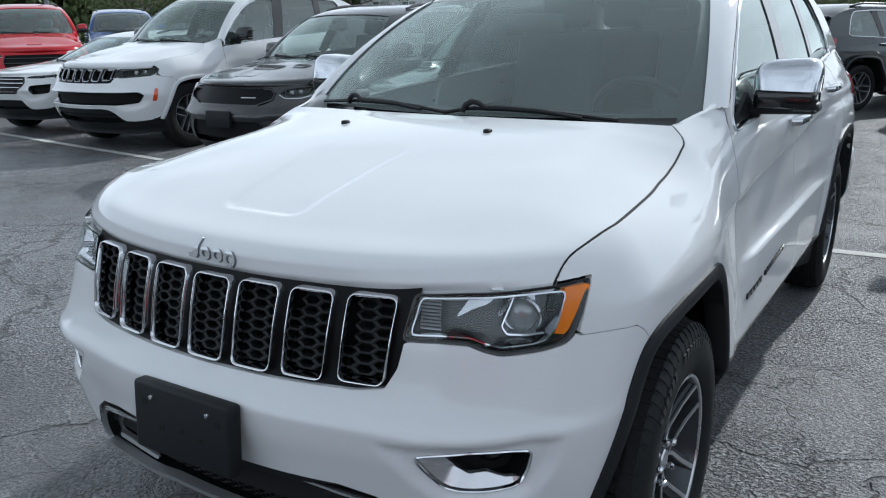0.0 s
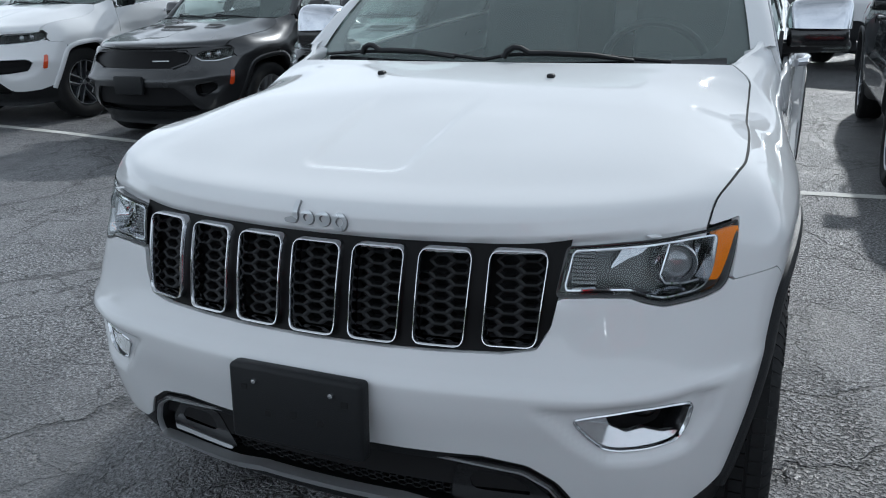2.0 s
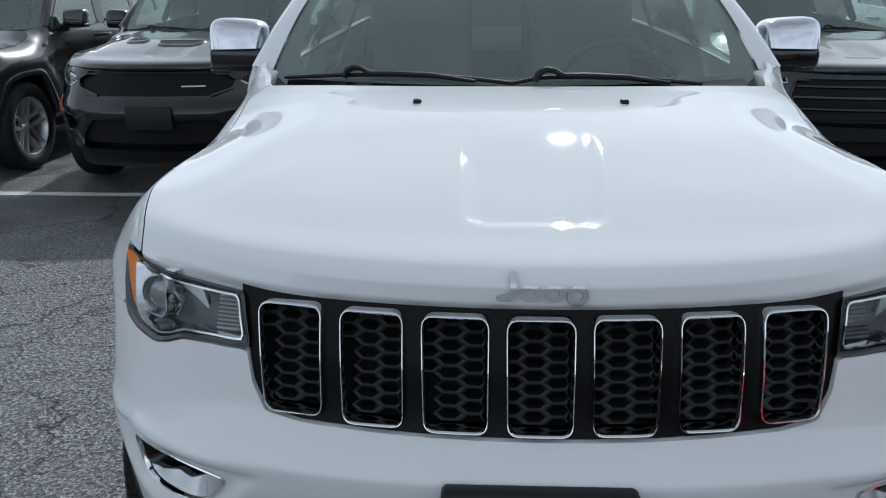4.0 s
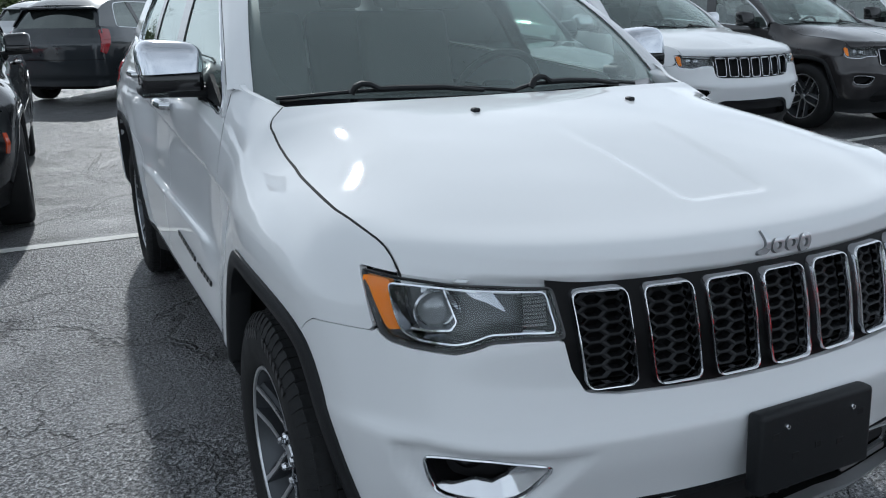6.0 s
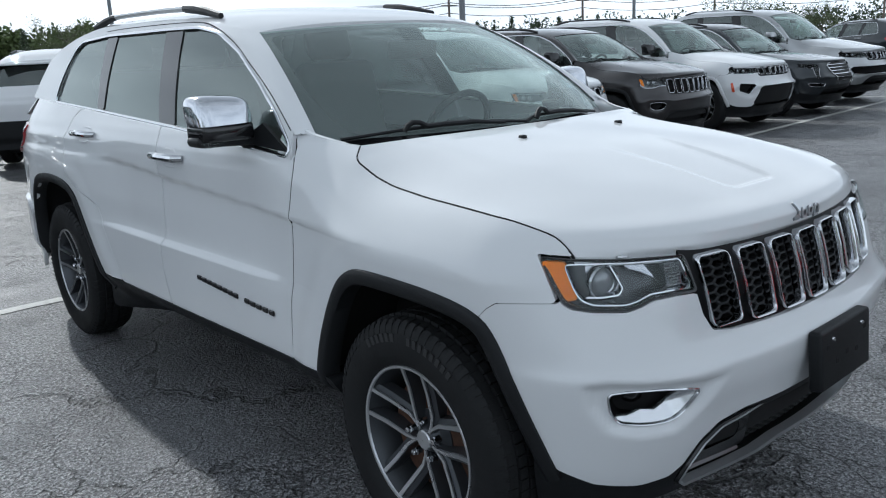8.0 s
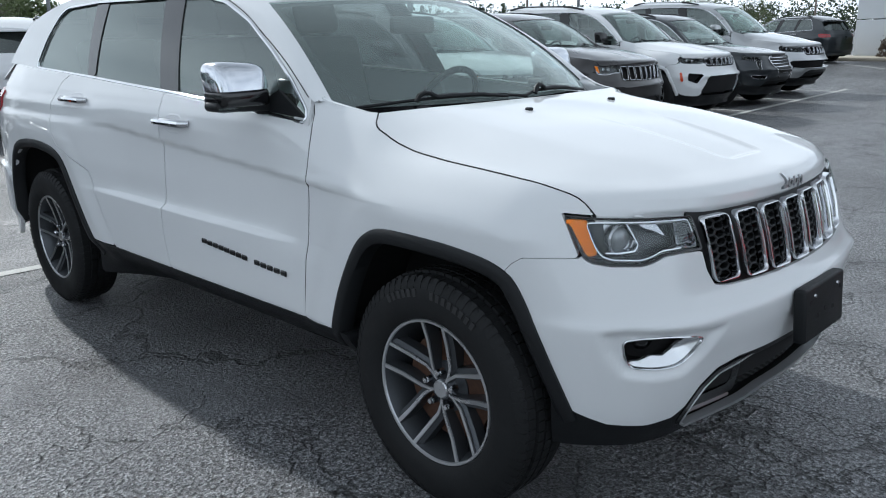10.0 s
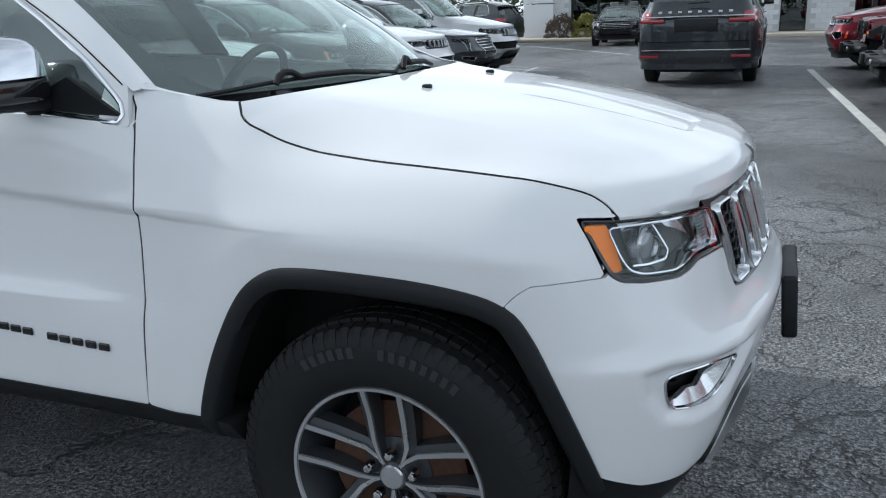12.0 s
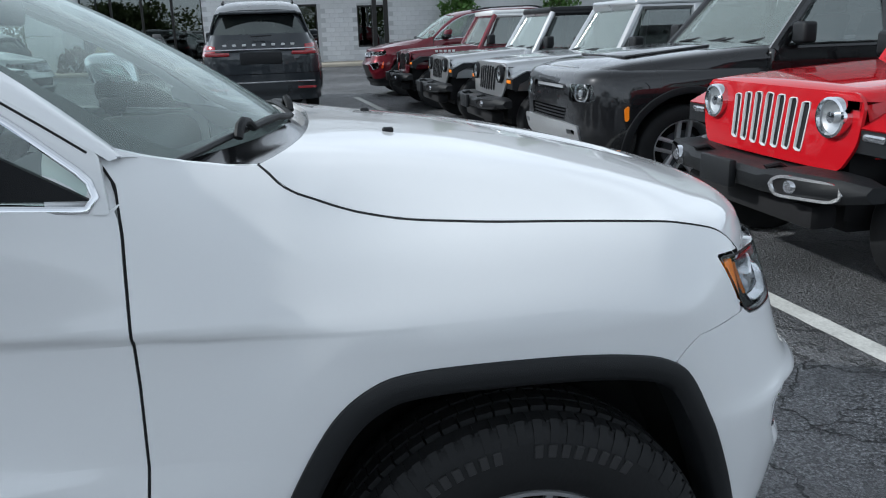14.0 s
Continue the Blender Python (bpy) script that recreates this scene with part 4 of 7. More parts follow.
    if hi:
        mouth_path = dense([p for p in MOUTH[1:7]], .012, closed=False)
        full = np.vstack([mouth_path[::-1] * (-1, 1), mouth_path])
        sweep("mouth_trim", B, full, [(.004, .004), (.010, .007), (.016, -.004), (.018, -.06)], M_GLOSS, car, closed=False, inward=-1)
        sweep("mouth_line", B, full, [(.0, -.005), (.001, .006), (.004, .0085), (.0055, .005)], M_SATIN, car, closed=False, inward=-1)
        lip = [(-.3, .384), (.18, .382), (.27, .366), (.45, .358), (.545, .356), (.545, .345), (.45, .345), (.25, .351), (.17, .366), (-.3, .369)]
        trim("skid_lip", B, lambda u, v: poly_sdf(np.abs(u), v, lip), span(-.56, .56), span(.33, .395, .4), M_SATIN, car, .03, lift=.020, label="satin silver strip along the lower lip")
        for s in (-1, 1):
            F = lambda q, z, l=0.0, s=s: B(s * np.asarray(q), z, l)
            pod = [(.30, .485), (.43, .478), (.50, .40), (.51, .365), (.28, .37)]
            trim("mouth_pod", F, poly_region(rounded([(.33, .468), (.42, .462), (.465, .41), (.33, .415)], .02), keep=rounded(pod, .02)), span(.27, .53), span(.36, .49), M_GLOSS, car, .04, lift=-.02)
            sill = [(.30, .368), (.505, .366), (.520, .40), (.480, .418), (.40, .398), (.31, .392)]
            tilt = lambda q, z, l=0.0, F=F: F(q, z, l - .9 * (np.asarray(z) - .366))
            trim("mouth_sill", tilt, poly_region(keep=rounded(sill, .008)), span(.29, .53, .6), span(.36, .42, .4), M_DARKSATIN, car, .02, lift=-.012, label="satin silver sill of the lower intake")
        hex_mesh(B, [(-.29, .375), (.29, .375), (.29, .485), (-.29, .485)], (.024, .016), M_MESH, car, -.035)

    # grille
    g_cuts, slots = [], []
    if spec["slots"]:
        pitch, half, ztop, zbot = spec["slots"]
        for i in range(-3, 4):
            c = i * pitch
            qc = float(np.sign(c) * q_of_x(abs(c)))
            k = abs(i) / 3
            hw = half * (1 - .04 * k)
            tilt = .008 * i / 3
            corners = [(qc - hw + tilt, ztop + .006 * k), (qc + hw + tilt, ztop + .006 * k), (qc + hw * .93 - tilt, zbot + .012 * k * k), (qc - hw * .93 - tilt, zbot + .012 * k * k)]
            slots.append(corners)
            g_cuts.append(rounded(corners, .02))
    trim("grille", B, lambda u, v: np.min([poly_sdf(np.abs(u), v, spec["grille"])] + [-poly_sdf(u, v, c) for c in g_cuts], axis=0), span(-.6, .6, .6 if hi else .8), span(.55, .96, .6 if hi else .8), M_PIANO, car, .03, lift=-.009 if hi else -.005)
    trim("grille_back", B, lambda u, v: poly_sdf(np.abs(u), v, spec["grille"]), span(-.6, .6, 2), span(.55, .96, 2), M_VOID, car, .01, lift=-.06)
    for corners in slots:
        path = dense(rounded(corners, .022, 7), .006 if hi else .02)
        sweep("grille_ring", B, path, [(-.0005, -.012), (.0005, .006), (.002, .0095), (.0036, .0095), (.0052, .006), (.006, -.004), (.0068, -.035)] if hi else [(-.001, -.006), (.001, .005), (.005, .005), (.0065, -.004), (.007, -.03)], chrome, car, label="bright chrome ring of the grille slot")
        if hi:
            c = np.array(corners)
            mid = c.mean(0)
            hex_mesh(B, mid + (c - mid) * (.84, .90), (.054, .0215), M_MESH, car, -.018, .74)
    if not slots:
        n_bar = spec.get("bars", 0)
        zs = [p[1] for p in spec["grille"]]
        for i in range(n_bar):
            z0 = min(zs) + (max(zs) - min(zs)) * (i + .7) / (n_bar + .4)
            lim = max(float(np.max(np.where(poly_sdf(np.linspace(0, .6, 60), np.full(60, z0), spec["grille"]) > .01, np.linspace(0, .6, 60), 0))), .05)
            sweep("grille_bar", B, np.stack([np.linspace(-lim, lim, 24), np.full(24, z0)], 1), [(-.007, -.03), (-.006, .004), (.006, .004), (.007, -.03)], chrome, car, closed=False)
        ring = [(a, b) for a, b in spec["grille"] if a > 0]
        path = dense(ring, .03, closed=False)
        sweep("grille_surround", B, np.vstack([path[::-1] * (-1, 1), path]), [(-.004, -.01), (-.003, .010), (.009, .010), (.011, -.03)], chrome if spec["ring"] else M_GLOSS, car, closed=False)
        if not n_bar:
            hex_mesh(B, np.array([(-.48, .775), (.48, .775), (.54, .86), (.48, .905), (-.48, .905), (-.54, .86)]), (.05, .035), M_MESH, car, -.02)
            sweep("grille_mark", B, np.stack([np.linspace(.2, .36, 8), np.full(8, .83)], 1), [(-.004, -.03), (-.004, .0), (.004, .0), (.004, -.03)], M_SATIN, car, closed=False)

    for s in (-1, 1):
        F = lambda q, z, l=0.0, s=s: B(s * np.asarray(q), z, l)
        G = lambda y, z, l=0.0, s=s: W(flank(y, z, l, s))
        # headlamp
        lamp = spec["lamp"]
        lamp_ob = trim("headlamp", F, poly_region(keep=lamp, gap=.002), span(.46, .98, .8), span(.62, .97, .6), M_LAMPBACK if face == "seven" else M_PIANO, car, .01, lift=-.055, label="clear headlamp with chrome edging" if hi else "")
        path = dense(rounded(lamp, .012, 4), .008 if hi else .03)
        sweep("lamp_housing", F, path, [(.001, .0005), (.004, .0005), (.0075, -.002), (.0078, -.012)], M_GLOSS, lamp_ob)
        sweep("lamp_wall", F, path, [(.0078, -.010), (.0085, -.03), (.010, -.056)], M_LAMPBACK, lamp_ob)
        if hi:
            cf = [(.905, .934), (.775, .934), (.646, .931), (.525, .926), (.518, .892), (.508, .856), (.578, .860), (.655, .859), (.692, .847), (.73, .840), (.82, .842), (.852, .852), (.872, .876)]
            sweep("lamp_chrome", F, dense(rounded(cf, .012, 4), .008), [(-.002, -.012), (-.0015, -.005), (.0014, -.005), (.0025, -.012), (.004, -.05)], M_CHROME, lamp_ob, label="thin chrome frame inside the headlamp")
            amber = [(.962, .944), (.908, .940), (.884, .895), (.864, .851), (.899, .849), (.920, .880), (.942, .914)]
            deep = lambda q, z, l=0.0, F=F: F(q, z, l - .22 * np.clip(.957 - np.asarray(q), 0, .2))
            trim("side_marker", deep, poly_region(keep=rounded(amber, .006)), span(.85, .96, .5), span(.84, .955, .5), M_AMBER, lamp_ob, .012, lift=.0012, label="amber turn signal lens")
            # projector bowl
            c0 = F(np.array([.795]), np.array([.888]), -.028)[0]
            ax = F(np.array([.795]), np.array([.888]), .1)[0] - c0
            ax = Vector(ax).normalized().lerp(Vector((0, -1, 0)), .65).normalized()
            rot = ax.to_track_quat("X", "Z").to_matrix().to_4x4()
            mm = Matrix.Translation(c0) @ rot
            part("projector_ring", lathe([(.036, -.02), (.042, .004), (.039, .010), (.035, .004), (.033, -.01)], 32, mm), M_LENSGREY, lamp_ob)
            part("projector_lens", lathe([(.0005, .014), (.014, .0125), (.025, .008), (.033, -.004)], 32, mm), M_PROJECTOR, lamp_ob)
            bowl = [(.855, .925), (.77, .928), (.735, .885), (.752, .852), (.83, .853)]
            trim("projector_shroud", F, poly_region(keep=rounded(bowl, .015)), span(.71, .87, .6), span(.84, .94, .6), M_LENSGREY, lamp_ob, .01, lift=-.046)
            hook = dense([(.775, .928), (.755, .902), (.736, .876), (.748, .861), (.80, .856), (.84, .857)], .006, closed=False)
            sweep("lamp_hook", F, hook, [(-.0025, -.04), (-.0018, -.014), (.0018, -.014), (.0025, -.04)], M_CHROME, lamp_ob, closed=False)
            trim("turn_reflector", F, poly_region(keep=rounded([(.735, .926), (.655, .926), (.615, .886), (.665, .905), (.70, .912)], .008)), span(.6, .75, .5), span(.87, .93, .4), M_LENSGREY, lamp_ob, .01, lift=-.03)
            ribs = bmesh.new()
            for i in range(7):
                for j in range(9):
                    qq, zz = .528 + i * .0085, .868 + j * .0065
                    c = F(np.array([qq]), np.array([zz]), -.02)[0]
                    add_box(ribs, Vector(c) - Vector((.0034, .003, .0024)), Vector(c) + Vector((.0034, .003, .0024)))
            part("reflector_grid", ribs, M_LENSGREY, lamp_ob)
        else:
            lz = np.array(lamp).mean(0)
            lens_r = W(np.array([0, 0, .9]))[2] * .035
            for k in (.35, .7):
                qq = .60 + k * .28
                c = F(np.array([qq]), np.array([lz[1] + .01 * k]), -.03)[0]
                part("lamp_bowl", lathe([(.0005, .01), (lens_r * .7, .006), (lens_r, -.012)], 14, Matrix.Translation(c) @ Matrix.Rotation(radians(-90), 4, "Z")), M_LENSGREY, lamp_ob)
            low_path = np.array([p for p in lamp if p[1] < lz[1] + .02])
            if len(low_path) > 1:
                sweep("lamp_chrome", F, dense(low_path, .03, closed=False), [(-.002, -.01), (-.002, .001), (.006, .001), (.006, -.02)], M_LENSGREY, lamp_ob, closed=False)
            if face == "seven":
                trim("side_marker", F, poly_region(keep=[(.95, .944), (.90, .936), (.86, .850), (.90, .86)]), span(.85, .96, .4), span(.84, .955, .4), M_AMBER, lamp_ob, .01, lift=-.004)
        lens = trim("lamp_lens", F, poly_region(keep=lamp, gap=.004), span(.46, .98, 1), span(.62, .97, .8), M_LENS, lamp_ob, .004, lift=-.0005)
        lens.visible_shadow = False
        # openings low in the cover
        for op in spec["openings"]:
            if s < 0 and op[0][0] < 0:
                continue
            whole = op if op[0][0] > 0 else op + [(-a, b) for a, b in reversed(op)]
            Fo = F if op[0][0] > 0 else B
            qs = [p[0] for p in whole]
            zz = [p[1] for p in whole]
            ob = trim("bumper_vent", Fo, poly_region(keep=whole), span(min(qs), max(qs), 1.5), span(min(zz), max(zz), 1), M_VOID, car, .01, lift=-.06)
            sweep("vent_ring", Fo, dense(rounded(whole, .022, 5), .007 if hi else .03), [(-.002, -.010), (-.001, .003), (.0015, .0045), (.0035, .003), (.0045, -.006)], chrome if spec["ring"] else M_GLOSS, ob, label="chrome bezel round the fog lamp opening" if hi else "")
            sweep("vent_wall", Fo, dense(rounded(whole, .022, 5), .007 if hi else .03), [(.004, -.003), (.009, -.02), (.013, -.060)], M_GLOSS, ob)
            if hi:
                # bright funnel on the inner end and the floor of the opening
                dark = [(.80, .66), (.612, .66), (.600, .627), (.616, .590), (.650, .577), (.690, .582), (.735, .573), (.80, .578)]
                funnel = lambda q, z, l=0.0, Fo=Fo: Fo(q, z, l - .75 * np.clip(poly_sdf(np.asarray(q, float), z, FOG), 0, 1))
                trim("fog_bezel", funnel, poly_region(dark, keep=FOG), span(.53, .79, .4), span(.54, .65, .4), M_BEZEL, ob, .012, lift=-.002)
                c = Fo(np.array([.70]), np.array([.622]), -.058)[0]
                part("fog_lamp", lathe([(.0005, .014), (.02, .011), (.030, .003), (.034, -.01)], 24, Matrix.Translation(c) @ Matrix.Rotation(radians(-90 + 12 * s), 4, "Z")), M_GLOSS, ob)
        # fender, doors, quarter
        hood_seam = [(float(pchip(v, SEAM_V, SEAM_Q)), float(pchip(v, SEAM_V, SEAM_Z))) for v in np.linspace(0, 1, 30)]
        door_gap = [(2.022, 1.200), (1.996, 1.158), (1.990, 1.085), (1.991, .96), (1.989, .85), (1.990, .72), (2.003, .58), (2.016, .455)]
        fender = hood_seam + [(1.846, 1.167), (1.906, 1.180), (1.963, 1.198), (2.01, 1.214)] + door_gap + [(1.8, .44), (1.2, .5)] + [(1.108, .801), (1.085, .824), (1.058, .841), (1.0, .844), (.911, .846), (.948, .919), (.971, .957)]
        trim("fender", F, poly_region(arch_f, keep=fender, gap=.0024), np.concatenate([span(.85, 1.12, .55), span(1.13, 2.05)]) if hi else span(.85, 2.05), z_rows(.43, 1.225), coat, car, .016)
        z_belt = lambda y: np.interp(y, BELT_Y, BELT_Z)
        bq = lambda y: (float(q_of_y(y)), float(z_belt(y)))
        d1 = [bq(.60), bq(.97), bq(1.30), (float(q_of_y(1.60)), float(z_belt(1.60))), (float(q_of_y(1.60)), .60), (float(q_of_y(1.57)), .452), (2.012, .452)] + door_gap[::-1][1:]
        d2 = [(float(q_of_y(1.60)), float(z_belt(1.60))), bq(2.0), bq(2.40), bq(2.60)] + qa([(2.66, 1.205), (2.70, 1.10), (2.67, .97), (2.60, .90), (2.3, .80), (2.1, .452), (1.57, .452)]) + [(float(q_of_y(1.60)), .60)]
        q4 = [bq(2.60), bq(2.9), bq(3.4), bq(3.7), (5.0, 1.27), (5.0, .72), (float(q_of_y(3.62)), .60)] + qa([(3.4, .46), (2.10, .46), (2.3, .80), (2.60, .90), (2.67, .97), (2.70, 1.10), (2.66, 1.205)])
        for nm, pl, a, b in (("front_door", d1, 1.95, 3.1), ("rear_door", d2, 2.9, 4.2), ("quarter_panel", q4, 3.4, 5.1)):
            ob = trim(nm, F, poly_region(arch_r, keep=pl, gap=.0026), span(a, b, 1.2), z_rows(.44, 1.30), coat, car, .016)
            if nm != "quarter_panel":
                yy, zz = (1.475, 1.079) if nm == "front_door" else (2.43, 1.128)
                hq = float(q_of_y(yy))
                hb = bmesh.new()
                pts = [F(np.array([hq + t]), np.array([zz + .004 * math.cos(t * 12)]), l)[0] for t, l in ((-.125, .004), (-.10, .030), (0, .040), (.10, .030), (.125, .004))]
                add_tube(hb, pts, [.013, .016, .017, .016, .013], 10)
                part("door_handle", hb, chrome, ob, "chrome pull handle" if hi else "")
                if hi:
                    cup = rounded([(hq - .06, zz - .04), (hq + .06, zz - .04), (hq + .06, zz + .03), (hq - .06, zz + .03)], .04)
                    sweep("handle_cup", F, dense(cup, .012), [(-.004, .0005), (0, .0022), (.006, .0005)], coat, ob)
        # sill cladding and flares
        trim("sill_cladding", F, poly_region(keep=[(float(q_of_y(.38)), .455), (float(q_of_y(2.32)), .458), (float(q_of_y(2.36)), .28), (float(q_of_y(.36)), .28)]), span(1.7, 3.9, 2), span(.27, .46), flare_mat, car, .12, lift=.004)
        for arch, mid in ((ARCH_F, 0), (ARCH_R, 2.9)):
            path = dense(spline(qa(arch), 8), .02 if hi else .05, closed=False)
            sweep("wheel_flare", F, path, [(-.002, -.004), (.000, .007), (.006, .010), (.018, .012), (.034, .011), (.043, .004), (.046, -.05)], flare_mat, car, closed=False, label="black plastic flare round the wheel arch" if hi else "")
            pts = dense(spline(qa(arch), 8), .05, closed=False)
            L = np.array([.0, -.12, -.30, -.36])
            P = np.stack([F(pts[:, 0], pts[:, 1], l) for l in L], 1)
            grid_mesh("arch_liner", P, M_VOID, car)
        # glasshouse side
        top = [(y, float(roof_edge(y))) for y in np.linspace(.63, 3.45, 40)]
        upper = [(.62, 1.118)] + top + [(3.52, 1.40), (3.62, 1.28), (3.2, 1.258), (2.37, 1.222), (1.53, 1.180), (.97, 1.143)]
        trim("side_panel", G, poly_region(keep=upper, *[DLO]), span(.58, 3.74, 1.0), span(1.10, 1.65, .5), coat, car, .02)
        for cover in PILLARS:
            trim("pillar_cover", G, poly_region(keep=cover), span(1.5, 2.6, 1.2), span(1.18, 1.6, 1.2), M_GLOSS, car, .004, lift=-.004)
        for wn_, pane in (("front_window", WIN_1), ("rear_window", WIN_2), ("quarter_window", WIN_3)):
            gl = trim(wn_, G, poly_region(keep=pane, gap=-.007), span(.6, 3.2, 2), span(1.11, 1.6, 1.6), tint if wn_ == "front_window" else M_PRIVACY, car, .003, lift=-.009)
            gl.visible_shadow = False
        if hi:
            head = [(y, float(roof_edge(y)) - .007) for y in (.645, .70, .80, .90, 1.015, 1.14, 1.26)]
            head_line = dense(spline(head + [(1.36, 1.558), (1.5, 1.586), (1.7, 1.597), (2.0, 1.603), (2.4, 1.607), (2.62, 1.604)], 6), .02, closed=False)
            # black strip on the skin, standing for the gap's shade
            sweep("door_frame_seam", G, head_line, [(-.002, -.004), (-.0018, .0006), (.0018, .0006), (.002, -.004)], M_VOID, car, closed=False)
        sweep("window_chrome", G, dense(rounded(DLO, .03, 4), .02 if hi else .06), [(-.011, -.004), (-.010, .004), (-.004, .006), (.001, .004), (.002, -.006)], chrome, car, label="bright chrome strip round the side windows" if hi else "")
        # windscreen pillar
        ys = np.concatenate([np.linspace(.615, 1.26, 14), np.linspace(1.30, 1.45, 4)])
        outer = W(flank(ys, roof_edge(ys), 0, s))
        vs = np.linspace(.06, 1.0, len(ys))
        innr = S(s * np.full(len(ys), .985), vs, .006)
        t = np.linspace(0, 1, 8)[None, :, None]
        bow = np.sin(np.pi * t) * .014
        P = outer[:, None] * (1 - t) + innr[:, None] * t + bow * np.array([s * .75, -.5, .35])
        grid_mesh("windscreen_pillar", P, coat, car, outward=(s, -.6, .4))
        # foot of the pillar, filling in to the fender top
        k = np.linspace(0, 1, 14)
        foot = F(np.interp(k, [0, .2, .45, .7, 1], [1.79, 1.846, 1.906, 1.963, 2.035]), np.interp(k, [0, .2, .45, .7, 1], [1.153, 1.163, 1.175, 1.192, 1.204]), -.004)
        head = np.concatenate([S(s * np.full(6, .962), np.linspace(-.04, .075, 6), -.010), P[0][1:7][::-1], P[0][:1], W(flank(np.array([.66]), np.array([1.222]), -.002, s))])
        head = head[np.linspace(0, len(head) - 1, 14).round().astype(int)]
        t2 = np.linspace(0, 1, 9)[None, :, None]
        Q = foot[:, None] * (1 - t2) + head[:, None] * t2 + np.sin(np.pi * t2) * .002 * np.array([s * .6, -.5, .6])
        grid_mesh("pillar_foot", Q, coat, car, outward=(s * .6, -.5, .6))
        if hi:
            cut = [Vector(Q[13 - int(round(k * .45)), k]) for k in range(9)]
            # dark tube laid on the joint in place of its shade
            part("pillar_joint", tube(cut, .0016, 5), M_DARKSATIN, car)
        if hi:
            # root of the pillar, closing the corner between fender, door and pillar
            trim("pillar_root", F, poly_region(keep=[(1.97, 1.11), (2.09, 1.11), (2.095, 1.214), (2.03, 1.206), (1.99, 1.186), (1.97, 1.165)]), span(1.92, 2.12), span(1.10, 1.245), coat, car, .004, lift=-.007)
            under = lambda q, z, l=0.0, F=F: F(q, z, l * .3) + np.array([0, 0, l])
            # near-black strips flush in the gaps; their shade is put into colour
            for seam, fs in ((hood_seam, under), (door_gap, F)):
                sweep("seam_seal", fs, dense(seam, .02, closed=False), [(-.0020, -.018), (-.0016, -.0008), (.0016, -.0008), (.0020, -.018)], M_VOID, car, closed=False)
        if face in ("wagoneer", "durango", "gcl"):
            mk = [(float(q_of_y(-.515)), .60), (float(q_of_y(-.485)), .60), (float(q_of_y(-.465)), .73), (float(q_of_y(-.492)), .73)]
            trim("side_marker", F, poly_region(keep=mk), np.linspace(.85, 1.0, 30), np.linspace(.58, .75, 12), M_ORANGE, car, .01, lift=.008)
        # mirror
        def at(x, y, z):
            p = W(np.array([x, y, z]))
            return Vector((s * p[0], p[1], p[2]))
        c = at(.900, .905, 1.256)
        mb = bmesh.new()
        add_round(mb, (.096, .078, .070), .5)
        for v in mb.verts:
            v.co.z = max(v.co.z, -.024) * (1 + .10 * v.co.x * s / .1)
            v.co.y += .09 * v.co.x * s + .26 * v.co.z
        bmesh.ops.transform(mb, matrix=Matrix.Translation(c), verts=mb.verts)
        mo = part("mirror_cap", mb, mirror_mat, car, "chrome mirror cap" if hi else "", smooth=60)
        mb = bmesh.new()
        add_box(mb, (-.089, -.074, -.080), (.089, .062, -.020), .016, 3)
        for v in mb.verts:
            v.co.y += .09 * v.co.x * s
        bmesh.ops.transform(mb, matrix=Matrix.Translation(c), verts=mb.verts)
        part("mirror_skirt", mb, M_GLOSS, mo, smooth=60)
        mb = bmesh.new()
        add_box(mb, (-.150, -.048, -.104), (.098, .048, -.070), .015, 4)
        for v in mb.verts:
            v.co.x *= s
            v.co.z += .10 * max(0, v.co.x * s)
            v.co.y += .09 * v.co.x * s
        bmesh.ops.recalc_face_normals(mb, faces=mb.faces)
        bmesh.ops.transform(mb, matrix=Matrix.Translation(c), verts=mb.verts)
        part("mirror_base", mb, M_PLASTIC, mo, smooth=60)
        part("mirror_arm", tube([c + Vector((-s * .09, .005, -.090)), at(.815, .905, 1.168), at(.78, .895, 1.160)], [.024, .028, .038], 10), M_PLASTIC, mo)
        part("mirror_sail", prism([(.645, 1.14), (.95, 1.157), (.90, 1.185), (.79, 1.228)], .0, .012, Matrix(((0, 0, s, at(.79, 0, 1.2).x), (1, 0, 0, 0), (0, 1, 0, 0), (0, 0, 0, 1)))) if hi else box(at(.77, .80, 1.14) - Vector((.01, 0, 0)), at(.77, .95, 1.20) + Vector((.01, 0, 0))), M_PLASTIC, mo)
        if hi:
            part("mirror_signal", box((c.x + s * .055 - .038, c.y - .060, c.z - .096), (c.x + s * .055 + .038, c.y - .030, c.z - .078), .006, 2), M_LENS, mo)
        # roof rail
        ys = np.linspace(1.48, 2.95, 14)
        rp = [Vector(T(np.array([s * .90]), np.array([y]), .024 * float(sm(i, -1, 3) * (1 - sm(i, 10, 14))) + .008)[0]) for i, y in enumerate(ys)]
        rl = part("roof_rail", tube(rp[2:-2], .014, 8), M_SATIN if hi else rails, car)
        for foot_ in (rp[:4], rp[-4:]):
            part("rail_foot", tube(foot_, [.012, .017, .019, .017], 8), M_PLASTIC, rl)
        # tail lamp
        tail = [(4.86, 1.13), (4.97, 1.145), (5.30, 1.12), (5.30, 1.0), (5.0, .97), (4.90, 1.02)]
        if face == "shield":
            tail = [(4.84, 1.24), (4.95, 1.25), (5.08, 1.23), (5.16, .84), (5.06, .80), (4.95, 1.02)]
        trim("tail_lamp", F, poly_region(keep=rounded(tail, .015)), span(4.8, 5.35, .8), span(.78, 1.27, .6), M_REDLENS, car, .02, lift=.012)

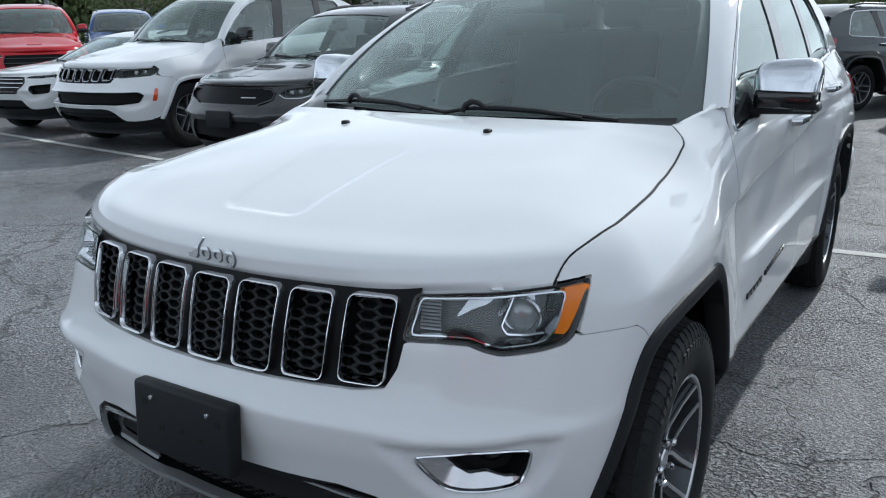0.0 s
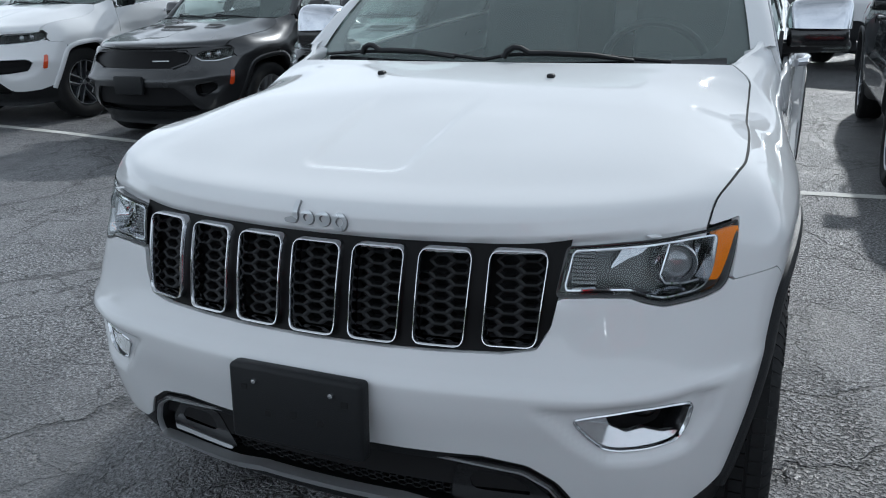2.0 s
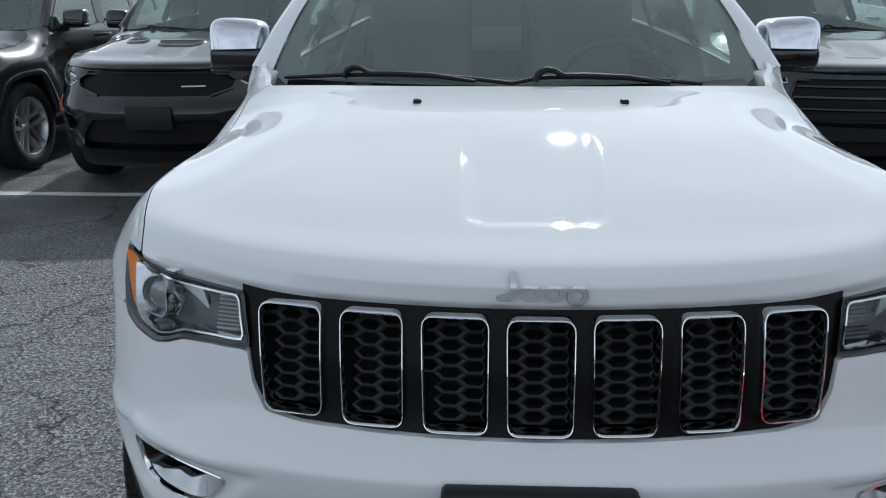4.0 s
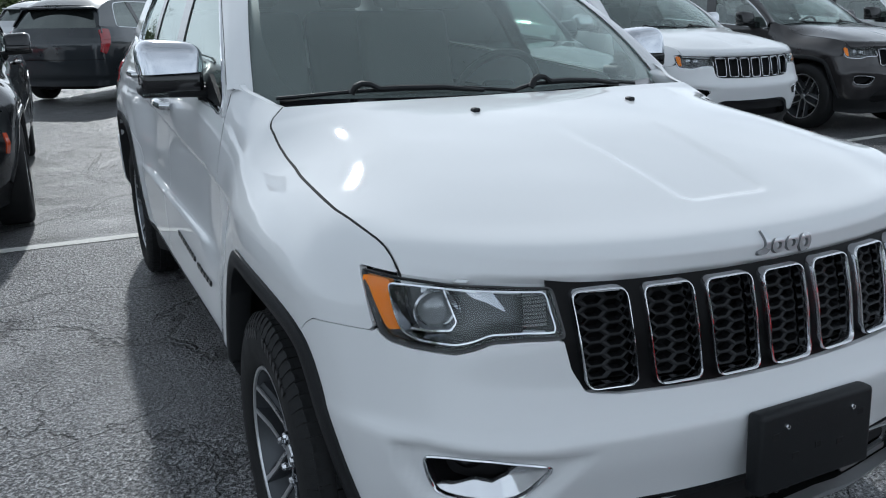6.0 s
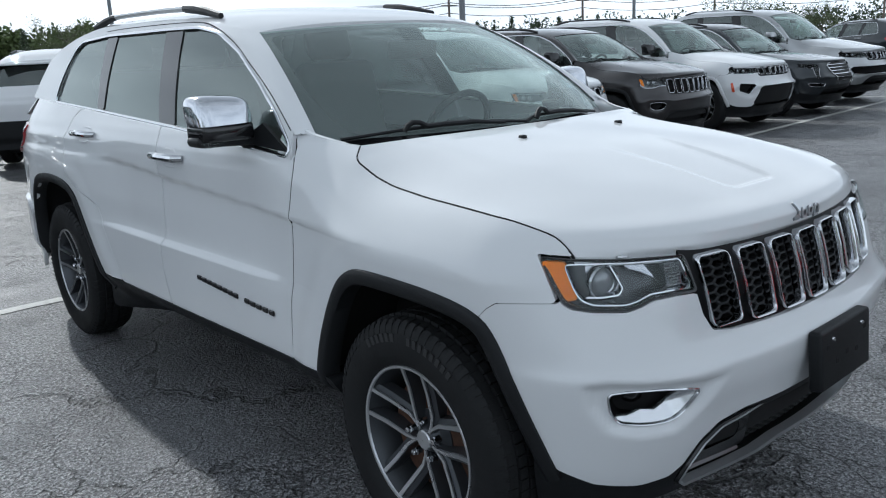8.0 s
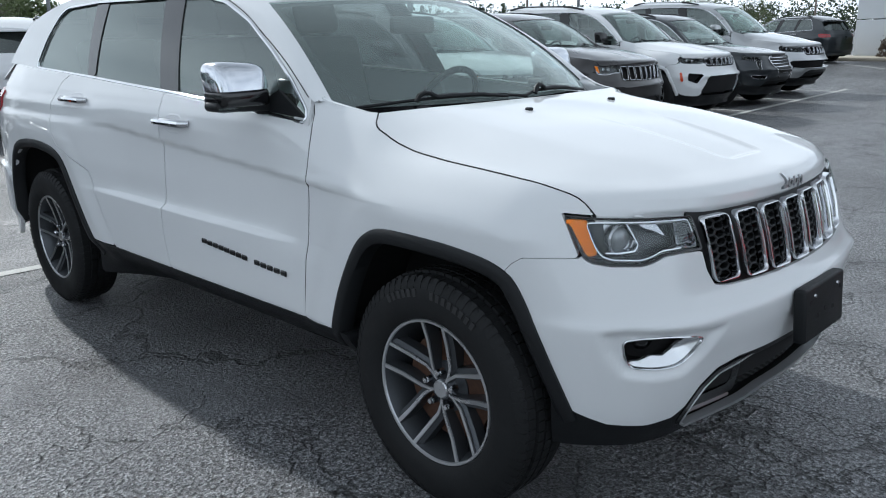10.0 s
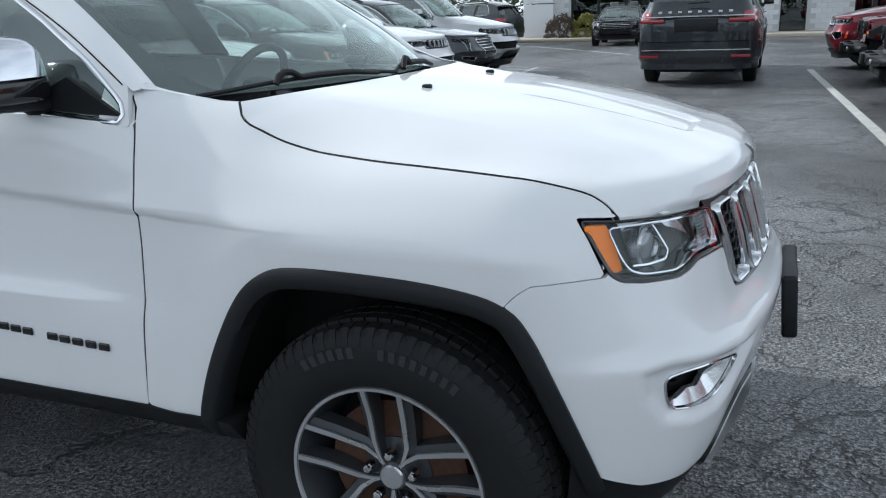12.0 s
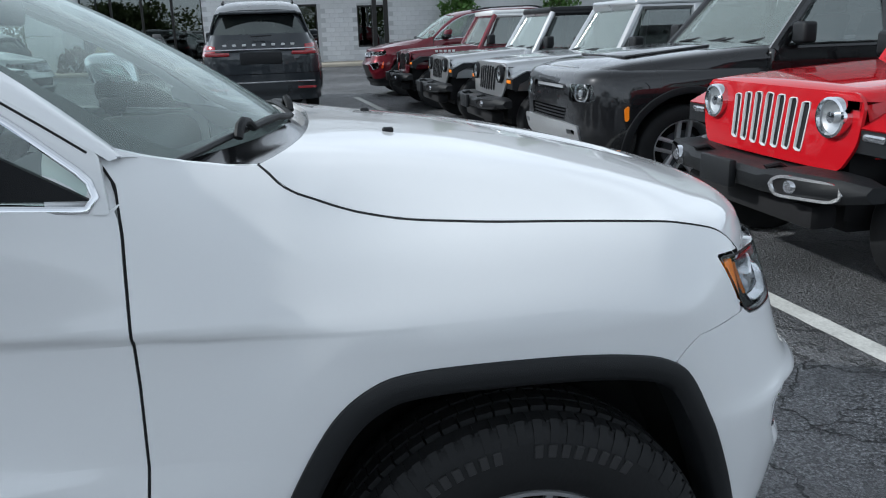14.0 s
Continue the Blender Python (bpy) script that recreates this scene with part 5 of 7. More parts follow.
    # glass, roof, rear
    ws = trim("windscreen", S, lambda u, v: v + .031 - .07 * sm(np.abs(u), .86, .985), np.linspace(-.985, .985, 60), np.linspace(-.03, .995, 40), M_GLASS, car, .003)
    ws.visible_shadow = False
    band = rounded([(-.80, .035), (.80, .035), (.885, .13), (.932, .40), (.938, .945), (-.938, .945), (-.932, .40), (-.885, .13)], .06, 6)
    trim("screen_band", S, lambda u, v: np.minimum(-poly_sdf(u, v, band), np.minimum(np.minimum(.985 - np.abs(u), .995 - v) + .001, v + .031 - .07 * sm(np.abs(u), .86, .985))), np.linspace(-.985, .985, 90 if hi else 40), np.linspace(-.03, .995, 60 if hi else 30), M_DOTS, car, .002, lift=-.0055)
    trim("roof", T, lambda u, v: v - 1.185 - .20 * sm(np.abs(u), .86, 1.0), np.linspace(-1, 1, 60 if hi else 30), span(1.15, 3.45, 2), roof_coat or coat, car, .02)
    grid_mesh("headliner", T(*np.meshgrid(np.linspace(-.97, .97, 12), np.linspace(1.25, 3.38, 14), indexing="ij"), -.035), M_LINER, car, outward=(0, 0, -1))
    tail_fn = lambda u, v, l=0.0: W(np.stack([u * (.765 - .17 * v - .03 * v * v), 3.74 - .10 * u * u - .24 * v + l, 1.20 + .30 * v + 0 * u], -1))
    gl = trim("tailgate_glass", tail_fn, lambda u, v: poly_sdf(u, v, rounded([(-.93, .08), (.93, .08), (.9, .92), (-.9, .92)], .1)), np.linspace(-1, 1, 30), np.linspace(0, 1, 14), M_PRIVACY, car, .004, lift=.002)
    trim("tailgate_surround", tail_fn, lambda u, v: np.full(np.shape(u), 1.), np.linspace(-1, 1, 30), np.linspace(-.05, 1.02, 14), M_GLOSS if rear else coat, car, .02, lift=-.006)
    trim("tailgate", B, lambda u, v: np.full(np.shape(u), 1.0), np.linspace(4.92, ARC[-1], 14), np.linspace(.72, 1.26, 20), coat, car, .01)
    trim("tailgate", lambda q, z, l=0.0: B(-np.asarray(q), z, l), lambda u, v: np.full(np.shape(u), 1.0), np.linspace(4.92, ARC[-1], 14), np.linspace(.72, 1.26, 20), coat, car, .01)
    for sg in (1, -1):
        trim("rear_bumper", lambda q, z, l=0.0, sg=sg: B(sg * np.asarray(q), z, l), poly_region(arch_r, keep=[(float(q_of_y(3.43)), .30), (float(q_of_y(3.36)), .66), (float(q_of_y(3.40)), .71), (6.2, .71), (6.2, .30)]), np.linspace(4.0, ARC[-1], 40), np.linspace(.30, .72, 14), M_PLASTIC if rear else coat, car, .02, lift=.02)
    part("spoiler", box(W(np.array([-.56, 3.36, 1.49])), W(np.array([.56, 3.60, 1.52])), .012), roof_coat or coat, car)

    # cabin
    y0 = [Vector(W(np.array(p))) for p in ((-.72, .62, .92), (.72, .95, 1.135))]
    db = box(y0[0], y0[1], .06, 4)
    part("dashboard", db, M_DASH, car)
    grid_mesh("dash_top", S(*np.meshgrid(np.linspace(-.96, .96, 12), np.array([-.02, .04, .10, .16]), indexing="ij"), -.05) - np.array([0, 0, .02]), M_DASH, car, outward=(0, 0, 1))
    for sx_, sy_ in ((-.37, 1.72), (.37, 1.72), (-.37, 2.6), (.37, 2.6)):
        p = W(np.array([sx_, sy_, .86]))
        seat(car, *p)
    c = Vector(W(np.array([.37, 1.12, 1.08])))
    wm = Matrix.Translation(c) @ Matrix.Rotation(radians(-62), 4, "X")
    sw = bmesh.new()
    ring = [wm @ Vector((.185 * math.cos(a), .185 * math.sin(a), 0)) for a in np.linspace(0, 2 * math.pi, 29)]
    add_tube(sw, ring, .016, 8, cap=False)
    add_box(sw, (-.07, -.06, -.03), (.07, .06, .02), .02, 2, wm)
    add_box(sw, (-.18, -.02, -.02), (.18, .02, .0), .005, 1, wm)
    part("steering_wheel", sw, M_DASH, car)
    c = Vector(S(np.array([0.0]), np.array([.84]), -.07)[0])
    part("inside_mirror", box(c - Vector((.12, .01, .035)), c + Vector((.12, .02, .035)), .012, 2), M_DASH, car)
    # wipers and cowl
    cw = S(*np.meshgrid(np.linspace(-.90, .90, 24), np.array([-.02, .030]), indexing="ij"), .010)
    hr = H(*np.meshgrid(np.linspace(-.93, .93, 24), np.array([.985]), indexing="ij"), -.014)
    grid_mesh("cowl_panel", np.concatenate([hr, cw[:, :1] + np.array([0, 0, -.008]), cw[:, 1:] - np.array([0, 0, .010])], 1), M_GLOSS if hi else M_PLASTIC, car, outward=(0, 0, 1))
    for ua, va, pu in (((-.91, -.62, -.37, -.20, -.01), (.012, .046, .058, .046, .020), -.61), ((-.02, .11, .32, .46, .70), (.020, .050, .050, .036, -.004), .11)):
        uu = np.linspace(ua[0], ua[-1], 16)
        wp = part("wiper", tube([Vector(p) for p in S(uu, pchip(uu, ua, va), .012)], .006, 6), M_PLASTIC, car, "black wiper blade at rest" if hi else "")
        us_ = np.array([-.045, -.030, -.005, .025, .06, .14, .30, .46]) + pu
        arm = [Vector(p) + Vector((0, -.012, h)) for p, h in zip(S(us_, np.interp(us_, ua, va), .012), (-.004, .014, .022, .019, .004, .004, .002, -.004))]
        part("wiper_arm", tube(arm, [.009, .010, .009, .008, .009, .009, .008, .005], 8), M_PLASTIC, wp)
    wheel_set(car, [(track, 0), (-track, 0), (track, base), (-track, base)], R, hi, *wheels, .224 if hi else .25)
    return car, B, H, S, T


def hero():
    car, B, H, S, T = suv("sport_utility_car", "white sport utility car with chrome seven-slot grille, parked in the aisle", Matrix.Translation((.006, 0, 0)), M_WHITE, hi=True, mirror_mat=M_CAP, group="", rails=M_GLOSS, track=.775, R=.370)
    # plain bar and rings in place of the maker's badge
    vz = np.linspace(0, .2, 80)
    vals = hood(np.zeros(80), vz)[:, 2]
    nose = lambda x, z, l=0.0: hood(np.asarray(x) / .745, np.interp(z, vals, vz)) + np.array([0, -l * .9, l * .4])
    shapes = [rounded([(-.052, .992), (-.040, .992), (-.040, .958), (-.048, .948), (-.072, .948), (-.074, .957), (-.052, .962)], .005)]
    shapes += [[(cx + rx * math.cos(t), cz + rz * math.sin(t)) for t in np.linspace(0, 2 * math.pi, 28, endpoint=False)] for cx, cz, rx, rz in ((-.019, .962, .0165, .0150), (.019, .962, .0165, .0150), (.056, .958, .0170, .0190))]
    for i, ring in enumerate(shapes):
        hole = [] if i == 0 else [np.mean(ring, axis=0) + (np.array(ring) - np.mean(ring, axis=0)) * .48]
        xs, zs = [p[0] for p in ring], [p[1] for p in ring]
        # sides take a darker metal: their shade is put into the colour
        trim("badge_shape", nose, poly_region(*hole, keep=ring), np.linspace(min(xs) - .002, max(xs) + .002, 26), np.linspace(min(zs) - .002, max(zs) + .002, 26), M_LETTER, car, .008, lift=.007, edge=M_DARKSATIN, label="raised silver badge shape")
    # washer nozzles
    for x in (-.254, .254):
        c = Vector(hood(np.array([x / .752]), np.array([.775]))[0])
        nz = bmesh.new()
        add_box(nz, (-.010, -.013, -.004), (.010, .012, .009), .005, 3, Matrix.Translation(c))
        part("washer_nozzle", nz, M_PLASTIC, car, "small black washer nozzle")
    # dark bars in place of the door lettering
    for s in (-1, 1):
        for i in range(14):
            if i == 5:
                continue
            y = .74 + i * .040
            z = .593 + (y - .73) * .066
            c = B(np.array([s * float(q_of_y(y))]), np.array([z]), .003)[0]
            part("letter_bar", box((c[0] - .004, c[1] - .0165, c[2] - .010), (c[0] + .004, c[1] + .0165, c[2] + .010), .003, 1), M_GLOSS, car, "dark raised letter-like bar")
    # empty plate bracket
    pb = bmesh.new()
    add_box(pb, (-.152, -.012, -.088), (.152, .026, .076), .010, 3)
    m = Matrix.Translation((-.002, -.790, .608)) @ Matrix.Rotation(radians(-4), 4, "X")
    bmesh.ops.transform(pb, matrix=m, verts=pb.verts)
    plate = part("plate_bracket", pb, M_PLASTIC, car, "empty black plastic number plate bracket")
    for x, z in ((-.088, .046), (.088, .046)):
        part("screw", lathe([(.0005, .006), (.005, .005), (.0065, .0), (.0065, -.004)], 10, m @ Matrix.Translation((x, -.013, z)) @ Matrix.Rotation(radians(-90), 4, "Z")), M_CHROME, plate)
    # holes are black blocks on the face, their shade put into colour
    for x, z in ((-.115, .030), (.115, .030), (-.06, -.02), (.06, -.02), (0, -.012)):
        part("bracket_hole", box((-.009, -.0130, -.008), (.009, -.006, .008), .002, 1, m @ Matrix.Translation((x, 0, z))), M_VOID, plate)
    return car


hero()


# ---- ground, lines, building ----
gm = bmesh.new()
bmesh.ops.create_grid(gm, x_segments=8, y_segments=8, size=900)
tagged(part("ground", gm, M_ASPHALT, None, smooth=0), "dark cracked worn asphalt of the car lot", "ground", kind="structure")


def line(a, b, w=.10, worn=1.0):
    """A painted bay line with ragged edges."""
    a, b = Vector((*a, 0)), Vector((*b, 0))
    t = (b - a).normalized()
    nrm = Vector((-t.y, t.x, 0))
    n = max(2, int((b - a).length / .12))
    bm = bmesh.new()
    prev = None
    for i in range(n + 1):
        p = a.lerp(b, i / n)
        w0, w1 = (w / 2 * (1 + random.uniform(-.10, .10) * worn) for _ in range(2))
        row = [bm.verts.new(p + nrm * w0 + Vector((0, 0, .004))), bm.verts.new(p - nrm * w1 + Vector((0, 0, .004)))]
        if prev:
            bm.faces.new((prev[0], prev[1], row[1], row[0]))
        prev = row
    bmesh.ops.recalc_face_normals(bm, faces=bm.faces)
    for f in bm.faces:
        if f.normal.z < 0:
            f.normal_flip()
    tagged(part("road_line", bm, M_LINE, None, smooth=0), "worn white painted parking line on asphalt", "road line", "painted lines", "structure")


line((-16, 5.5), (-6.2, 4.22))
line((-6.2, 4.22), (-3.6, 3.78))
line((-3.6, 3.78), (0.8, 3.72))
line((0.8, 3.72), (17.2, 4.80))
line((-7.0, -2.42), (15.8, -1.22), .12, .6)
for x in (3.7, 6.2, 8.7, 11.2, 13.8, 16.4):
    y = 3.75 + .055 * x
    line((x, y + .1), (x + .05, y + 5.2), .09)
line((24.5, 5.2), (29.5, 9.0), .10)
line((22.0, 3.4), (26.5, 6.6), .10)

M_BLOCK = surface("white_painted_block", (0.62, 0.63, 0.64), 0.7, vary=0.10, grain=30, patch=3, bump=0.003, each=0.05)
M_JOINT = surface("mortar_joint", (0.45, 0.46, 0.47), 0.9, vary=0.1)
M_PANEL = surface("white_metal_panel", (0.66, 0.68, 0.70), 0.4, 0.1, vary=0.05)
M_DOORBLACK = surface("dark_bronze_metal", (0.018, 0.017, 0.016), 0.4, 0.5, vary=0.1)
M_SHOP = glass("shop_glass", (0.10, 0.115, 0.12), 2.0)
M_KERB = surface("concrete_kerb", (0.42, 0.38, 0.31), 0.85, vary=0.15, grain=25, patch=2, bump=0.004)
M_ROOM = surface("dim_interior", (0.06, 0.06, 0.065), 0.8, vary=0.3, patch=0.8)


def building():
    b = thing("dealer_building", "white painted block building with dark framed shop windows", "building")
    X, top = 35.0, 6.4
    # wall with the openings left free: piers, plinths and lintels of laid blocks over a joint-coloured core
    holes = [(3.4, 8.3, .35, 3.6), (-1.45, -.45, 0.0, 2.6), (-4.55, -3.2, .72, 2.5)]
    core = bmesh.new()
    ys = sorted({-30.0, 9.9} | {k for h in holes for k in h[:2]})
    for y0, y1 in zip(ys[:-1], ys[1:]):
        hit = [h for h in holes if h[0] <= y0 + .01 and h[1] >= y1 - .01]
        if hit:
            h = hit[0]
            if h[2] > .05:
                add_box(core, (X, y0, 0), (X + .35, y1, h[2]))
            add_box(core, (X, y0, h[3]), (X + .35, y1, top))
        else:
            add_box(core, (X, y0, 0), (X + .35, y1, top))
    core_ob = part("wall", core, M_JOINT, b, smooth=0)
    block = box((-.012, -.195, -.095), (.02, .195, .095), .006, 1)
    first = part("block", block, M_BLOCK, core_ob, smooth=0)
    me, made, rest = first.data, 0, bmesh.new()
    row = 0
    z = .10
    while z < top - .1:
        y = -13.0 + (.2 if row % 2 else 0)
        while y < 9.7:
            if not any(h[0] - .18 < y < h[1] + .18 and h[2] - .08 < z < h[3] + .08 for h in holes):
                if made < 300 and z < 2.5 and -7 < y < 4:
                    o = first if made == 0 else bpy.data.objects.new("block", me)
                    if made:
                        scene.collection.objects.link(o)
                        o.parent = core_ob
                    o.location = (X, y, z)
                    made += 1
                else:
                    add_box(rest, (X - .012, y - .195, z - .095), (X + .02, y + .195, z + .095))
            y += .40
        z += .20
        row += 1
    tagged(part("masonry", rest, M_BLOCK, core_ob, smooth=0), kind="stuff")
    # corner pier in metal panels
    for k in range(4):
        part("panel", box((X - .45, 9.0, .02 + k * 1.6), (X + .3, 10.4, 1.6 + k * 1.6 - .02), .01, 1), M_PANEL, b, smooth=0)
    for i, (y0, y1, z0, z1) in enumerate(holes):
        w = part("window" if i != 1 else "door", box((X + .12, y0, z0), (X + .13, y1, z1)), M_SHOP, b, "dark reflecting shop window" if i != 1 else "dark glazed entrance door", smooth=0)
        n = 4 if i == 0 else (1 if i == 1 else 2)
        for k in range(n + 1):
            y = y0 + (y1 - y0) * k / n
            part("mullion", box((X + .02, y - .045, z0), (X + .16, y + .045, z1), .005, 1), M_DOORBLACK, w, smooth=0)
        for z in (z0 + .04, z1 - .04):
            part("transom", box((X + .02, y0, z - .045), (X + .16, y1, z + .045), .005, 1), M_DOORBLACK, w, smooth=0)
    part("back_room", box((X + .5, -28, 0), (X + 9, 9.5, top)), M_ROOM, b, smooth=0)
    part("roof", box((X - .1, -30, top), (X + 12, 10.4, top + .5), .05), M_PANEL, b, smooth=0)
    part("end_wall", box((X + .35, 9.6, 0), (X + 12, 9.9, top)), M_BLOCK, b, smooth=0)
    for y in (-3.72, -4.2):
        part("post", box((X - 2.2, y - .09, .13), (X - 2.0, y + .09, 5.2), .01, 1), M_DOORBLACK, b, smooth=0)
    part("canopy", box((X - 2.4, -5.6, 4.6), (X, 1.2, 5.0), .03, 1), M_PANEL, b, smooth=0)


building()
kb = box((32.3, -32, 0), (34.98, 12, .14), .03, 2)
tagged(part("pavement", kb, M_KERB, None), "tan concrete kerb and walk before the building", "pavement", kind="structure")

# ---- planting ----
M_LEAF = surface("spring_leaves", (0.085, 0.115, 0.035), 0.6, vary=0.45, grain=9, patch=.5)
M_LEAF2 = surface("dark_conifer", (0.045, 0.068, 0.030), 0.7, vary=0.4, grain=9, patch=.5)
M_LEAF3 = surface("golden_shrub", (0.20, 0.19, 0.035), 0.6, vary=0.4, grain=12, patch=1)
M_LEAF4 = surface("clipped_green", (0.07, 0.15, 0.025), 0.6, vary=0.35, grain=12, patch=1)
M_LEAF5 = surface("bronze_shrub", (0.09, 0.065, 0.045), 0.7, vary=0.4, grain=12, patch=1)
M_BARK = surface("grey_bark", (0.10, 0.085, 0.07), 0.9, vary=0.3, grain=14, bump=0.01)


def leaf_cloud(centres, spread, count, size, rng_):
    """Small leaves round many centres, as vertices and faces."""
    verts, faces = [], []
    centres = np.asarray(centres)
    pick = rng_.integers(0, len(centres), count)
    g = rng_.normal(0, 1, (count, 3))
    c = centres[pick] + g * spread
    a, t = rng_.normal(0, 1, (count, 3)), rng_.normal(0, 1, (count, 3))
    a /= np.linalg.norm(a, axis=1)[:, None]
    t = np.cross(a, t)
    t /= np.linalg.norm(t, axis=1)[:, None]
    s = size * rng_.uniform(.6, 1.4, count)[:, None]
    V = np.stack([c - a * s, c + t * s * .6, c + a * s, c - t * s * .6], 1).reshape(-1, 3)
    F = [[4 * i, 4 * i + 1, 4 * i + 2, 4 * i + 3] for i in range(count)]
    return V, F


def tree(name, label, m, height, width, mat, leaves=3500, bare=0.0, seed=1):
    r = np.random.default_rng(seed)
    ob = thing(name, label, "tree", m=m)
    bm = bmesh.new()
    add_tube(bm, [(0, 0, -.1), (.05, 0, height * .2), (0, .08, height * .45), (.05, 0, height * .75)], [height * .026, height * .02, height * .014, height * .005], 8)
    tips = []
    for i in range(16):
        z0 = height * r.uniform(.22, .7)
        a = r.uniform(0, 2 * math.pi)
        L = width * r.uniform(.30, .52) * (1.15 - z0 / height * .6)
        e = np.array([math.cos(a) * L, math.sin(a) * L, z0 + height * r.uniform(.08, .25)])
        mid = e * (.5, .5, .5) + np.array([0, 0, z0 * .5 - height * .01])
        add_tube(bm, [(0, 0, z0), tuple(mid), tuple(e)], [height * .009, height * .006, height * .002], 5)
        tips += [mid * .4 + e * .6, e]
        for k in range(3):
            e2 = e + r.normal(0, 1, 3) * width * .12
            add_tube(bm, [tuple(mid * .4 + e * .6), tuple(e2)], [height * .003, height * .001], 4)
            tips.append(e2)
    bmesh.ops.recalc_face_normals(bm, faces=bm.faces)
    part("trunk", bm, M_BARK, ob)
    V, F = leaf_cloud(tips, width * .055, int(leaves * 2.6), height * .0095, r)
    mesh_ob("crown", V, F, mat, ob, flat=[slice(None)])
    return ob


def conifer(name, label, m, height, width, mat, seed=1, leaves=2600):
    r = np.random.default_rng(seed)
    ob = thing(name, label, "tree", m=m)
    bm = bmesh.new()
    add_tube(bm, [(0, 0, -.1), (0, 0, height * .98)], [height * .022, height * .003], 7)
    tips = []
    for i in range(60):
        z = height * (.12 + .86 * (i / 60) ** .9)
        L = width * .5 * (1 - z / height) * r.uniform(.6, 1.15) + .03
        a = i * 2.4
        for k in (.35, .7, 1.0):
            tips.append((math.cos(a) * L * k, math.sin(a) * L * k, z - L * k * .18))
        add_tube(bm, [(0, 0, z), (math.cos(a) * L, math.sin(a) * L, z - L * .18)], [height * .004, height * .001], 4)
    bmesh.ops.recalc_face_normals(bm, faces=bm.faces)
    part("trunk", bm, M_BARK, ob)
    V, F = leaf_cloud(tips, width * .04, leaves, height * .016, r)
    mesh_ob("crown", V, F, mat, ob, flat=[slice(None)])
    return ob


def shrub(label, x, y, w, h, mat, seed):
    r = np.random.default_rng(seed)
    ob = thing("shrub", label, "shrub", m=Matrix.Translation((x, y, .12)))
    u = r.normal(0, 1, (150, 3))
    u /= np.linalg.norm(u, axis=1)[:, None]
    u[:, 2] = np.abs(u[:, 2])
    V, F = leaf_cloud(u * (w / 2, w / 2, h) * r.uniform(.75, 1.0, (150, 1)), .05, 3800, .035, r)
    mesh_ob("leaves", V, F, mat, ob, flat=[slice(None)])
    bm = bmesh.new()
    for k in range(6):
        a = k * 1.05
        add_tube(bm, [(0, 0, -.02), (math.cos(a) * w * .25, math.sin(a) * w * .25, h * .6)], [.02, .006], 5)
    part("stems", bm, M_BARK, ob)


shrub("bronze-leaved shrub beside the building", 33.6, 8.4, 1.5, 1.05, M_LEAF5, 3)
shrub("golden shrub beside the building", 33.5, 7.2, 1.4, 1.0, M_LEAF3, 4)
shrub("rounded clipped green shrub beside the building", 33.2, 6.0, 1.5, .85, M_LEAF4, 5)
shrub("dark low shrub beside the building", 33.6, -5.4, 1.0, .8, M_LEAF5, 6)
conifer("evergreen", "tall clipped evergreen before the block wall", Matrix.Translation((34.0, -7.7, .1)), 5.6, 2.6, M_LEAF4, 7, 6000)
conifer("evergreen", "tall clipped evergreen before the block wall", Matrix.Translation((33.9, -12.2, .1)), 5.4, 2.4, M_LEAF4, 8, 5000)


def polar(az, dist, z=0.0):
    a = radians(az)
    return Vector((math.sin(a) * dist, math.cos(a) * dist, z))


def far_woods(az0, az1, dist, h0, h1, mat, seed, count):
    """A ragged far belt of trees."""
    r = np.random.default_rng(seed)
    cs = []
    n = int((az1 - az0) * dist / 60 * 2.2)
    for i in range(n):
        p = polar(az0 + (az1 - az0) * (i + r.uniform(-.5, .5)) / n, dist * r.uniform(.96, 1.06))
        h = r.uniform(h0, h1)
        for k in range(10):
            cs.append((p.x + r.normal(0, h * .16), p.y + r.normal(0, h * .16), h * r.uniform(.05, 1.0)))
    V, F = leaf_cloud(cs, (h0 + h1) * .05, int(count * 2.6), (h0 + h1) * .030, r)
    ob = mesh_ob("far_woods", V, F, mat, None, flat=[slice(None)])
    tagged(ob, "far belt of spring trees beyond the lot", "trees", kind="stuff")


far_woods(-75, -14, 75, 4.5, 7.5, M_LEAF, 11, 26000)
far_woods(-14, 20, 100, 3.6, 6.0, M_LEAF, 12, 26000)
far_woods(20, 75, 150, 3.5, 6.0, M_LEAF2, 13, 9000)
far_woods(75, 290, 90, 4, 7, M_LEAF, 14, 15000)
for i, (az, d, h) in enumerate(((44, 120, 5.2), (46.4, 118, 5.6), (45.2, 125, 4.8), (49.7, 118, 5.2), (52.3, 116, 5.2), (57.5, 130, 5), (12, 95, 5), (14, 90, 5.4))):
    conifer("conifer", "far dark conifer on the horizon", Matrix.Translation(polar(az, d)), h, h * .55, M_LEAF2, 30 + i, 1500)
for i, (az, d, h, w) in enumerate(((-6.0, 46, 4.3, 5.0), (16.2, 70, 5.2, 5.0), (66.8, 70, 3.6, 3.8), (-44, 62, 7.5, 8), (-52, 58, 7, 8), (-38, 66, 7.5, 8), (62, 42, 3.6, 4.5), (-100, 24, 6.5, 6), (-112, 26, 7, 6))):
    tree("tree", "young leafing tree beyond the lot", Matrix.Translation(polar(az, d)), h, w, M_LEAF, 3200, seed=50 + i)

M_POLE = surface("weathered_pole", (0.16, 0.13, 0.11), 0.85, vary=0.25, grain=12, patch=2)
M_STEEL = surface("grey_lamp_steel", (0.20, 0.21, 0.22), 0.45, 0.7, vary=0.1)


